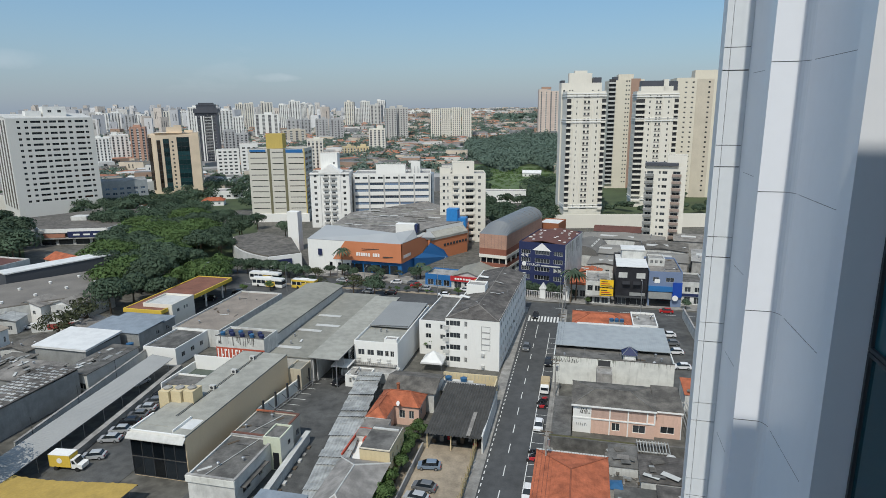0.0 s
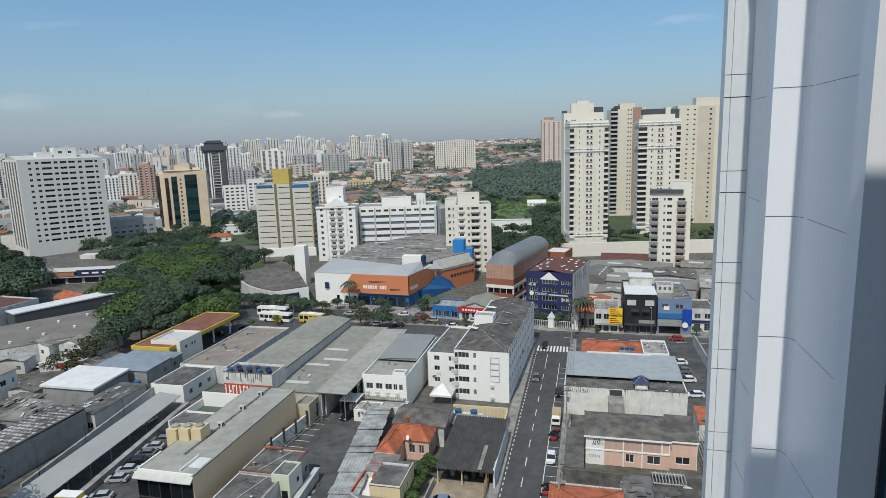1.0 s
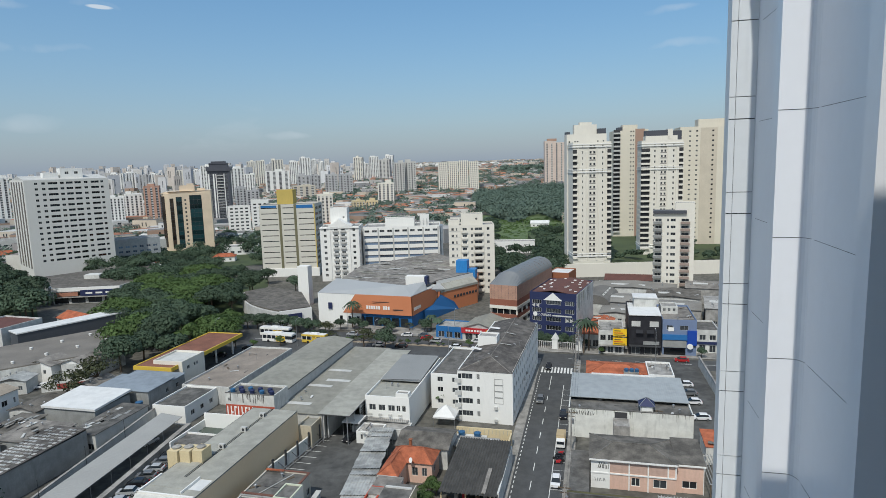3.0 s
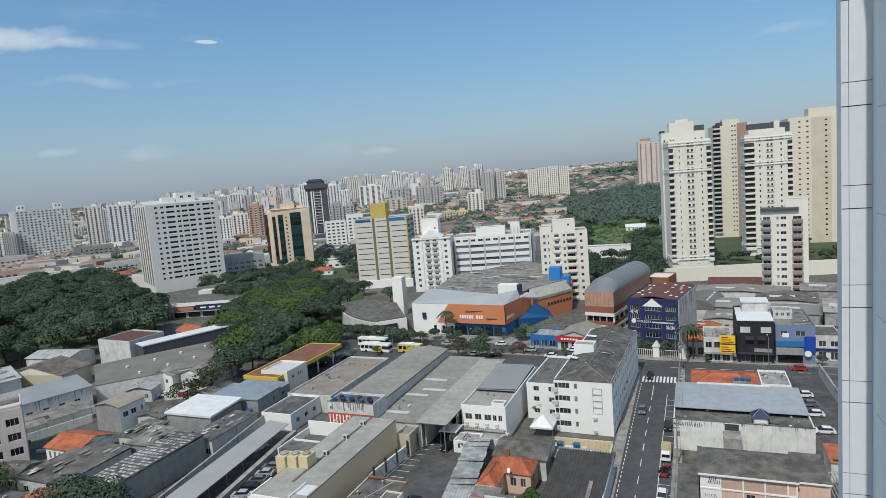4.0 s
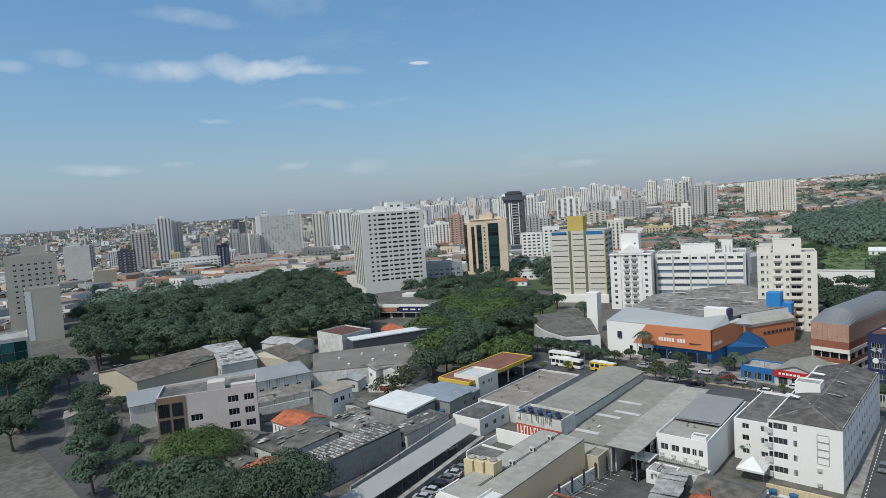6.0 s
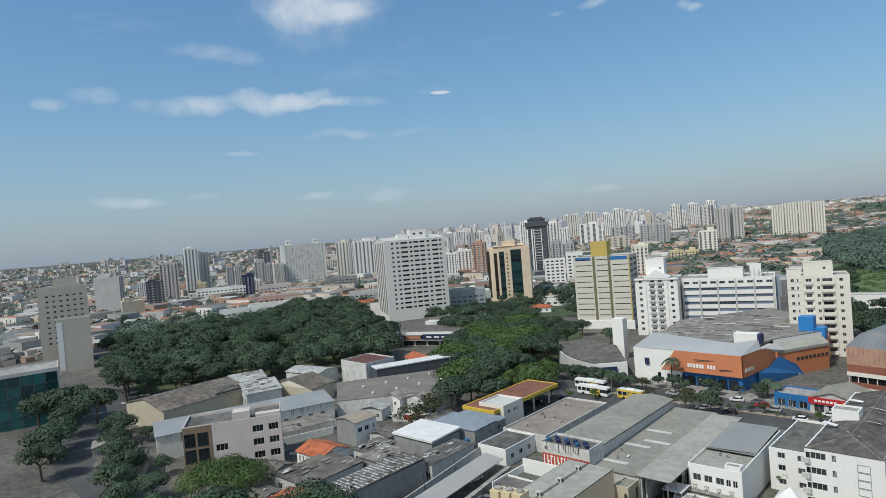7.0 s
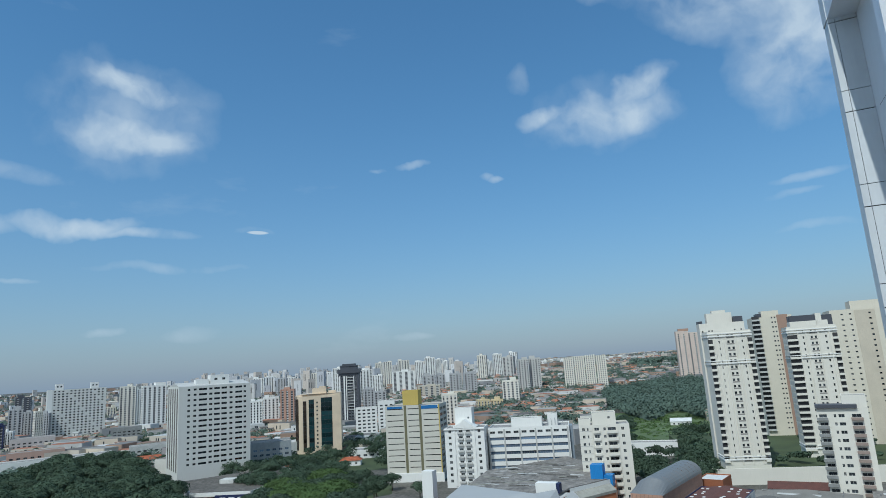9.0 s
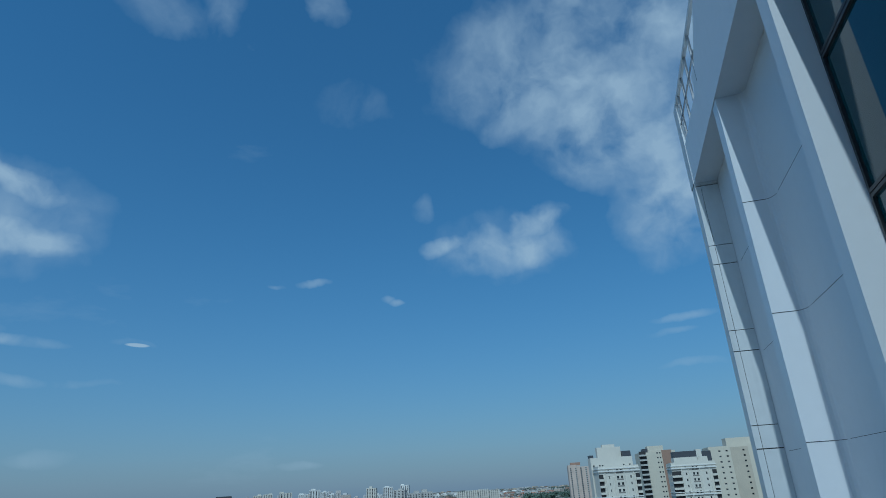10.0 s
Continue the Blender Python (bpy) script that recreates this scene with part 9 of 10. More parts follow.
def planted():
    rng = random.Random(77)

    def in_park():
        az = rng.uniform(35.2, 58.5)
        far = float(np.interp(az, [35, 37, 40, 43, 45, 48, 52, 54, 58], [335, 430, 560, 560, 500, 450, 480, 410, 460]))
        return polar(az, 284 + (far - 284) * rng.random())

    spread(rng, 165, 9.5, in_park, (1.0, 1.4), [0, 0, 2, 2, 1], "park trees", lambda x, y: math.hypot(x + 250, y - 376) > 38)

    def in_grove():
        az = rng.uniform(18.3, 30.5)
        return polar(az, rng.uniform(218 + max(0, az - 26) * 5, 352 - abs(az - 23.5) * 7))

    def grove_keep(x, y):
        p = (x * GC - y * GS, x * GS + y * GC)
        return not (-158 < p[0] < -106 and 203 < p[1] < 250) and not (p[1] < 202 and p[0] > -128)

    spread(rng, 54, 8.6, in_grove, (0.85, 1.15), [0, 2, 5, 3, 3, 5], "grove by the avenue", grove_keep)
    for az, r, kind, sc in ((29.6, 205, 2, 0.95), (27.8, 212, 0, 0.95), (25.4, 208, 0, 0.85), (31.5, 190, 4, 1.15), (33.6, 184, 4, 1.05), (26.5, 222, 2, 0.9)):
        tree(*polar(az, r), kind, sc, az * 40, group="grove by the avenue")
    for k in range(30):
        p = P(-132 + k * 2.55 + rng.uniform(-1.4, 1.4), (200.0 if k <= 15 else 205.0) + rng.uniform(-2.5, 2.5))
        if k > 15 and k % 2:
            continue
        tree(p.x, p.y, rng.choice([0, 1, 2, 4]), rng.uniform(0.5, 0.74) * (0.78 if k <= 15 else 0.66), rng.uniform(0, 360), group="street trees")

    # between the park and the grove, on both sides of the avenue
    def beside_avenue():
        q = rng.random()
        u, v = -265 + 130 * q, 0.0
        mid = float(np.interp(u, [-340, -233, -155, -118], [270, 245, 210, 190]))
        p = P(u, mid + rng.choice([-1, 1]) * rng.uniform(9, 16) if rng.random() < 0.4 else mid + rng.uniform(12, 70))
        return p.x, p.y

    spread(rng, 46, 7.5, beside_avenue, (0.75, 1.1), [0, 1, 2, 0], "trees along the avenue", lambda x, y: abs((x + 213) * 0.707 + (y - 345) * 0.707) > 36 or abs(-(x + 213) * 0.707 + (y - 345) * 0.707 - 14) > 30)
    for k in range(30):
        p = P(-110 + k * 2.95 + rng.uniform(-0.8, 0.8), 191.0 - k * 0.085)
        tree(p.x, p.y, rng.choice([1, 3, 3, 4]), rng.uniform(0.16, 0.4), rng.uniform(0, 360), "low shrub on the median strip", group="median shrubs")
    for k in range(12):
        p = P(-19.5 + k * 1.5 + rng.uniform(-0.5, 0.5), 194.8 - rng.uniform(0, 1.4))
        tree(p.x, p.y, rng.choice([1, 3]), rng.uniform(0.22, 0.42), rng.uniform(0, 360), "leafy shrub beside the school fence", group="school shrubs")
    # dark trees along the street corner below
    for u, v, sc in ((-165, 52, 0.9), (-177, 57, 0.8), (-190, 61, 0.75), (-203, 64, 0.8), (-216, 70, 0.8), (-228, 74, 0.8), (-130, 50, 1.0), (-121, 57, 0.95), (-150, 47, 1.0), (-139, 50, 0.9), (-113, 62, 0.8), (-157, 57, 0.6), (-208, 76, 0.5)):
        p = P(u, v)
        tree(p.x, p.y, rng.choice([0, 2, 0, 1]), sc, rng.uniform(0, 360), group="street trees")
    for u, v, kind, sc in ((-74, 183.5, 4, 0.8), (-66.5, 183, 1, 0.75), (-58, 205, 1, 0.5), (-118, 177, 3, 0.6), (-112, 178, 3, 0.4), (-104, 182, 3, 0.45), (-36.5, 140, 3, 0.5), (-17, 194.6, 1, 0.5), (-9.5, 194, 1, 0.5), (-14, 194.5, 1, 0.45), (-6, 193.5, 1, 0.45), (2.6, 188.4, 3, 0.3), (31.5, 189, 1, 0.35)):
        p = P(u, v)
        tree(p.x, p.y, kind, sc, u * 30, group="street trees")
    for k in range(16):
        p = P(-28.4 + rng.uniform(-0.8, 0.8), 77 + k * 1.65)
        tree(p.x, p.y, 3, rng.uniform(0.3, 0.55), rng.uniform(0, 360), "green bushes along the dirt lot", group="yard bushes")
    # big street trees below the window
    for u, v, kind, sc in ((-140, 67.0, 6, 1.0), (-97, 62, 7, 1.25), (-108, 55, 7, 1.0), (-86, 53, 7, 0.8), (-179, 61, 1, 0.8), (-172, 66, 1, 0.6), (-250, 74, 2, 1.1), (-262, 68, 2, 1.2), (-270, 60, 0, 1.2), (-240, 62, 0, 1.1), (-228, 56, 0, 1.0), (-216, 50, 2, 1.0), (-200, 44, 0, 1.0), (-122, 52, 2, 0.9)):
        p = P(u, v)
        tree(p.x, p.y, kind, sc, u * 17, group="street trees")


def garden_trees():
    """Trees of far gardens and terraces, past counting."""
    rng = random.Random(78)

    def grove(name, n, pick, size, label, keep=None, z=None):
        s = Shape()
        for k in range(n):
            x, y = pick()
            if keep and not keep(x, y):
                continue
            base = (ground_z(x, y) if z is None else z)
            sc = rng.uniform(*size)
            for j in range(9):
                a, q = rng.uniform(0, 6.28), math.sqrt(rng.random()) * 3.6 * sc
                c, r = Vector((x + math.cos(a) * q, y + math.sin(a) * q, base + (7.6 - 0.5 * q) * sc * rng.uniform(0.8, 1.05))), 2.2 * sc * rng.uniform(0.8, 1.2)
                for i in range(44):
                    d = Vector((rng.gauss(0, 1), rng.gauss(0, 1), rng.gauss(0.35, 1))).normalized()
                    p = c + Vector((d.x, d.y, d.z * 0.7)) * r * rng.uniform(0.7, 1.08)
                    nrm = (d + Vector((rng.gauss(0, 0.5), rng.gauss(0, 0.5), rng.gauss(0.3, 0.5)))).normalized()
                    u = nrm.orthogonal().normalized()
                    w = nrm.cross(u)
                    e = 0.6 * rng.uniform(0.6, 1.2)
                    s.add([p - u * e, p - w * e * 0.7, p + u * e, p + w * e * 0.7], [(0, 1, 2, 3)], 0)
                    s.n += [tuple((d + Vector((0, 0, 0.3)) + nrm * 0.2).normalized())] * 4
        solid(name, s, LEAF, Matrix(), label, "trees", kind="stuff")

    grove("garden_trees", 150, lambda: polar(rng.uniform(16.6, 31.5), rng.uniform(385, 570)), (0.8, 1.25), "dark green garden trees between the towers", lambda x, y: math.hypot(x + 200, y - 482) > 26 and math.hypot(x + 222, y - 447) > 26)
    grove("meadow_trees", 34, lambda: polar(rng.uniform(-3.4, -8), rng.uniform(300, 385)), (0.8, 1.2), "dark green trees before the meadow", lambda x, y: math.hypot(x - 40, y - 402) > 18 and not (x < 30 and y < 310))
    grove("slope_trees", 44, lambda: polar(rng.uniform(-8.4, -10.7), rng.uniform(300, 480)), (1.0, 1.5), "tall dark trees along the estate wall")
    grove("edge_trees", 30, lambda: polar(rng.uniform(-2.6, -4.6), rng.uniform(400, 560)), (0.8, 1.2), "dark green trees at the meadow's edge")
    grove("terrace_trees", 44, lambda: (rng.uniform(62, 200), rng.choice([rng.uniform(311, 330), rng.uniform(345, 420)])), (0.4, 0.75), "small green trees on the estate terrace", None, 6.0)
    grove("far_park_trees", 74, lambda: polar(rng.uniform(36, 60), rng.uniform(470, 760)), (0.8, 1.3), "dark green trees beyond the park")


def palm(u, v, h, label):
    rng = random.Random(int(u * 10))
    t = thing("palm_tree", gp(u, v), label, "palm tree", "palms on the avenue")
    part("trunk", Shape().tube((0, 0, 0), (0.1, 0, h * 0.6), 0.28, 0.2, 8).tube((0.1, 0, h * 0.6), (0.2, 0, h), 0.2, 0.18, 8), BARK, t)
    for k in range(18):
        a = 2 * math.pi * k / 18 + rng.uniform(-0.1, 0.1)
        up = rng.uniform(0.1, 1.0)
        s = Shape()
        prev = None
        L = h * 0.42
        for i in range(7):
            q = i / 6
            x, z = L * q, L * (up * q - (0.5 + up) * q * q)
            w = 0.42 * math.sin(math.pi * (0.12 + 0.86 * q))
            c, d = math.cos(a), math.sin(a)
            row = [(x * c - w * d, x * d + w * c, z - w * 0.5), (x * c, x * d, z), (x * c + w * d, x * d - w * c, z - w * 0.5)]
            if prev:
                s.add(prev + row, [(0, 1, 4, 3), (1, 2, 5, 4)])
            prev = row
        part("frond", s, LEAF, t, m=pose(0.2, 0, h))
    return t


def forest():
    rng = random.Random(5)

    def clump(s, x, y, z, r, n, e0):
        for j in range(n):
            d = Vector((rng.gauss(0, 1), rng.gauss(0, 1), abs(rng.gauss(0.3, 0.9)))).normalized()
            p = Vector((x, y, z)) + Vector((d.x * r, d.y * r, d.z * r * 0.9)) * rng.uniform(0.9, 1.05)
            nrm = (d + Vector((rng.gauss(0, 0.22), rng.gauss(0, 0.22), rng.gauss(0.15, 0.22)))).normalized()
            a = nrm.orthogonal().normalized()
            b = nrm.cross(a)
            e = e0 * rng.uniform(0.6, 1.2)
            s.add([p - a * e, p - b * e * 0.7, p + a * e, p + b * e * 0.7], [(0, 1, 2, 3)])
            s.n += [tuple((d + Vector((0, 0, 0.8)) + nrm * 0.2).normalized())] * 4

    s = Shape()
    def wood_end(az):
        return float(np.interp(az, [-14.5, -10.8, -7.9, -5.0, -2.4], [995, 1000, 1010, 935, 860])) + 12 * math.sin(az * 3.1)

    for k in range(1250):
        az = rng.uniform(-14.5, -2.6)
        r = rng.uniform(560, wood_end(az))
        if r < 605 + 35 * math.sin(az * 1.3) + 60 * max(0.0, az + 4.2):
            continue
        x, y = polar(az, r)
        big = rng.uniform(4.5, 11.0)
        clump(s, x, y, ground_z(x, y) + rng.uniform(1, 3) + big * 0.35, big, int(14 + 9 * big), 1.25)
    # the closed canopy under the leaf clumps
    ni, nj = 80, 60
    grid = []
    for j in range(nj + 1):
        for i in range(ni + 1):
            az = -14.5 + 11.9 * i / ni
            lim = 615 + 35 * math.sin(az * 1.3) + 60 * max(0.0, az + 4.2)
            r = lim + (wood_end(az) - 15 - lim) * j / nj
            x, y = polar(az, r)
            grid.append((x, y, ground_z(x, y) + (0.2 if i in (0, ni) or j in (0, nj) else rng.uniform(2.5, 7.5))))
            s.n.append(tuple(Vector((rng.uniform(-0.2, 0.2), rng.uniform(-0.2, 0.2), 1)).normalized()))
    s.add(grid, [(j * (ni + 1) + i + 1, j * (ni + 1) + i, (j + 1) * (ni + 1) + i, (j + 1) * (ni + 1) + i + 1) for j in range(nj) for i in range(ni)])
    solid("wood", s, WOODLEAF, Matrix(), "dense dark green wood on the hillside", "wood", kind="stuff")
    s = Shape()
    for k in range(2300):
        az = rng.uniform(-16, 66)
        r = 520 + 3200 * rng.random() ** 1.6
        x, y = polar(az, r)
        for j in range(rng.randint(1, 4)):
            xx, yy = x + rng.uniform(-14, 14), y + rng.uniform(-14, 14)
            if -12.5 < az < -2.4 and r < 1020:
                continue
            clump(s, xx, yy, ground_z(xx, yy) + 3, rng.uniform(3, 6.5), 34 if r < 1300 else 20, 1.15 if r < 1300 else 2.0)
    for k in range(430):
        az = rng.uniform(-9.5, 17)
        r = rng.uniform(540, 1350) if az > -2.4 else rng.uniform(1030, 1500)
        x, y = polar(az, r)
        for j in range(rng.randint(1, 4)):
            xx, yy = x + rng.uniform(-20, 20), y + rng.uniform(-8, 8)
            clump(s, xx, yy, ground_z(xx, yy) + rng.uniform(2.5, 5.0), rng.uniform(4.5, 8.5), 52, 1.5)
    # the dark line of trees on the brow of the hill
    for k in range(150):
        x, y = polar(rng.uniform(-9.2, -5.2), rng.uniform(1455, 1520))
        clump(s, x, y, ground_z(x, y) + rng.uniform(4, 13), rng.uniform(5, 8), 34, 2.0)
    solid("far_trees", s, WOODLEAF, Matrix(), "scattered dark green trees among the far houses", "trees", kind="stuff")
    s = Shape()
    for k in range(420):
        x, y = polar(rng.uniform(-10.5, -3), rng.uniform(440, 610))
        clump(s, x, y, ground_z(x, y) + 0.2, rng.uniform(0.8, 2.2), 26, 0.8)
    solid("meadow_scrub", s, LEAF2, Matrix(), "bright green scrub on an open meadow", "scrub", kind="stuff")
    m = Shape()
    n = 14
    top, low = [], []
    for i in range(n + 1):
        az = -2.6 - 9.2 * i / n
        x, y = polar(az, 425)
        low.append((x, y, ground_z(x, y) + 0.08))
        x, y = polar(az, 650)
        top.append((x, y, ground_z(x, y) + 0.3))
    m.add(low + top, [(i + 1, i, n + 1 + i, n + 2 + i) for i in range(n)])
    solid("meadow", m, GRASS, Matrix(), "open green meadow below the wood", "grass", kind="structure")


def far_houses():
    """Roofs of the low city as far as the hills: too many to count."""
    rng = random.Random(12)

    def house(s, x, y, z, w, d, h, a, gab):
        c, n = math.cos(a), math.sin(a)
        put = lambda px, py, pz: (x + px * c - py * n, y + px * n + py * c, z + pz)
        s.add([put(-w, -d, -2), put(w, -d, -2), put(w, d, -2), put(-w, d, -2), put(-w, -d, h), put(w, -d, h), put(w, d, h), put(-w, d, h)], [(0, 1, 5, 4), (1, 2, 6, 5), (2, 3, 7, 6), (3, 0, 4, 7)], 0)
        e = 0.4
        if gab:
            s.add([put(-w - e, -d - e, h), put(w + e, -d - e, h), put(w + e, 0, h + gab), put(-w - e, 0, h + gab), put(w + e, d + e, h), put(-w - e, d + e, h)], [(0, 1, 2, 3), (3, 2, 4, 5)], 1)
        else:
            s.add([put(-w, -d, h), put(w, -d, h), put(w, d, h), put(-w, d, h)], [(0, 1, 2, 3)], 1)
        if h > 4 or rng.random() < 0.5:
            for q in range(rng.randint(1, 3)):
                px = rng.uniform(-w * 0.8, w * 0.5)
                s.add([put(px, -d - 0.05, h * 0.45), put(px + 1.2, -d - 0.05, h * 0.45), put(px + 1.2, -d - 0.05, h * 0.8), put(px, -d - 0.05, h * 0.8)], [(0, 1, 2, 3)], 2)

    s = Shape()
    for k in range(9000):
        az = rng.uniform(-17, 67)
        r = 470 + 3300 * rng.random() ** 1.7
        if -12 < az < -2.4 and r < 1015:
            continue
        if 35 < az < 59 and r < 600:
            continue
        if 8 < az < 34 and r < 520:
            continue
        x, y = polar(az, r)
        big = rng.random() < 0.16
        house(s, x, y, ground_z(x, y), rng.uniform(7, 16) if big else rng.uniform(3, 6), rng.uniform(6, 12) if big else rng.uniform(3, 5), rng.uniform(5, 12) if big else rng.choice([3, 3.4, 6, 6.4]), radians(rng.choice([-13, 20, 45, 0]) + rng.uniform(-5, 5)), 0 if big or rng.random() < 0.35 else rng.uniform(0.9, 1.7))
    solid("far_houses", s, [HOUSE_WALLS, HOUSE_ROOFS, GLASS], Matrix(), "dense low houses with clay and grey roofs", "houses", kind="stuff")
    s = Shape()
    for k in range(1500):
        az = rng.uniform(-8, 5) if k % 2 else rng.uniform(2, 16)
        r = rng.uniform(600, 1500) if az > -2.4 else rng.uniform(1015, 1900)
        x, y = polar(az, r)
        house(s, x, y, ground_z(x, y), rng.uniform(3, 6), rng.uniform(3, 5), rng.choice([3, 5.8, 6.2]), radians(rng.uniform(-30, 40)), rng.uniform(0.9, 1.8))
    solid("hillside_houses", s, [HILL_WALLS, HILL_ROOFS, GLASS], Matrix(), "crowded hillside houses with orange roofs", "houses", kind="stuff")
    s = Shape()
    for k in range(520):
        az = rng.uniform(8, 64)
        if az > 38 and rng.random() < 0.72:
            continue
        r = rng.uniform(1500, 4300)
        x, y = polar(az, r)
        h = rng.uniform(18, 52) * (1.2 if 10 < az < 34 else 0.55)
        w = rng.uniform(7, 13)
        house(s, x, y, ground_z(x, y), w, w * 0.7, h, radians(az + rng.uniform(-30, 30)), 0)
    solid("far_towers", s, [mat("hazy_tower_walls", (0.6, 0.6, 0.6), stain=0, ramp=[(0.62, 0.61, 0.60), (0.55, 0.53, 0.50), (0.66, 0.66, 0.66), (0.45, 0.46, 0.48), (0.58, 0.52, 0.46)]), CONCRETE, GLASS], Matrix(), "countless pale towers on the horizon", "towers", kind="stuff")


def lawn(name, az0, az1, r0, r1, label):
    n = 12
    pts = [polar(az0 + (az1 - az0) * i / n, r0) for i in range(n + 1)] + [polar(az1 - (az1 - az0) * i / n, r1) for i in range(n + 1)]
    solid(name, Shape().prism(pts[::-1], 0.0, 0.1), LAWN, Matrix(), label, "lawn", kind="structure")


solid("median_strip", Shape().prism([(-112, 190.4), (-22, 187.9), (-22, 189.5), (-112, 192.0)], 0.05, 0.22), DIRT, gp(0, 0), "narrow raised median with dry earth and shrubs", "road", kind="structure")
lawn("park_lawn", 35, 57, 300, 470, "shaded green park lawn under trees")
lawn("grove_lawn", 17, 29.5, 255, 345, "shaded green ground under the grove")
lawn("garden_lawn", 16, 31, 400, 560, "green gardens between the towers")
villas()
planted()
garden_trees()
palm(-88.0, 207.5, 9.5, "tall palm before the orange market wall")
palm(-2.9, 188.9, 10.5, "bushy palm at the street corner")
palm(-1.4, 191.5, 9.0, "bushy palm at the street corner")
palm(-57.0, 206.0, 6.0, "small palm by the market entrance")
palm(-54.0, 203.5, 5.5, "small palm by the market entrance")
forest()
far_houses()


# ---- vehicles and street furniture ----
CAR_PAINT = {"white": (0.7, 0.7, 0.7), "silver": (0.38, 0.39, 0.40), "grey": (0.14, 0.145, 0.15), "black": (0.015, 0.015, 0.018), "red": (0.38, 0.02, 0.02), "blue grey": (0.17, 0.22, 0.28)}
PAINTS = {k: mat(k.replace(" ", "_") + "_car_paint", c, rough=0.25, var=0.03, stain=0, bump=0.0, spec=0.5) for k, c in CAR_PAINT.items()}
LAMP = mat("lamp_glass", (0.6, 0.58, 0.52), rough=0.2, stain=0)
TAIL = mat("tail_light", (0.35, 0.01, 0.01), rough=0.3, stain=0)
CAR_PARTS = {}


def car(u, v, turn, colour, z=0.07, m=None, kind="car"):
    """A small hatchback: body with wheel arches, cabin of glass under a painted roof, wheels, lights."""
    t = thing("car", m or gp(u, v, z, turn), colour + " hatchback car parked on the ground", "car", "parked cars")
    key = colour
    if key not in CAR_PARTS:
        side = [(-2.0, 0.32), (-1.95, 0.78), (-1.2, 0.92), (1.45, 0.98), (1.95, 0.86), (2.02, 0.34)]
        s = Shape()
        n = len(side)
        s.add([(x, -0.84, z_) for x, z_ in side] + [(x, 0.84, z_) for x, z_ in side], [tuple(range(n)), tuple(range(2 * n - 1, n - 1, -1))] + [(i, n + i, n + (i + 1) % n, (i + 1) % n) for i in range(n)])
        body = s.mesh("body", PAINTS[colour])
        cab = Shape()
        lo = [(-1.25, -0.80), (1.62, -0.80), (1.62, 0.80), (-1.25, 0.80)]
        hi = [(-0.45, -0.64), (1.25, -0.64), (1.25, 0.64), (-0.45, 0.64)]
        cab.add([(x, y, 0.93) for x, y in lo] + [(x, y, 1.42) for x, y in hi], [(0, 1, 5, 4), (1, 2, 6, 5), (2, 3, 7, 6), (3, 0, 4, 7)])
        roof = Shape().add([(x * 1.02, y * 1.03, 1.42) for x, y in hi] + [(x * 0.92 + 0.03, y * 0.9, 1.48) for x, y in hi], [(4, 5, 6, 7), (0, 1, 5, 4), (1, 2, 6, 5), (2, 3, 7, 6), (3, 0, 4, 7), (3, 2, 1, 0)])
        wheel = Shape().tube((0, -0.1, 0), (0, 0.1, 0), 0.31, 0.31, 12).mesh("wheel", TYRE)
        rim = Shape().tube((0, -0.115, 0), (0, 0.115, 0), 0.19, 0.19, 10).mesh("rim", STEEL)
        CAR_PARTS[key] = (body, cab.mesh("cabin_glass", DARKGLASS), roof.mesh("roof", PAINTS[colour]), wheel, rim)
    body, cab, roof, wheel, rim = CAR_PARTS[key]
    part("body", body, None, t)
    part("cabin_glass", cab, None, t)
    part("roof", roof, None, t)
    for x in (-1.25, 1.22):
        for y in (-0.78, 0.78):
            w = part("wheel", wheel, None, t, m=pose(x, y, 0.31))
            part("rim", rim, None, w)
    for y in (-0.6, 0.6):
        part("headlight", Shape().box(-2.02, -1.93, y - 0.18, y + 0.18, 0.6, 0.74), LAMP, t)
        part("tail_light", Shape().box(1.95, 2.03, y - 0.14, y + 0.14, 0.62, 0.84), TAIL, t)
    return t


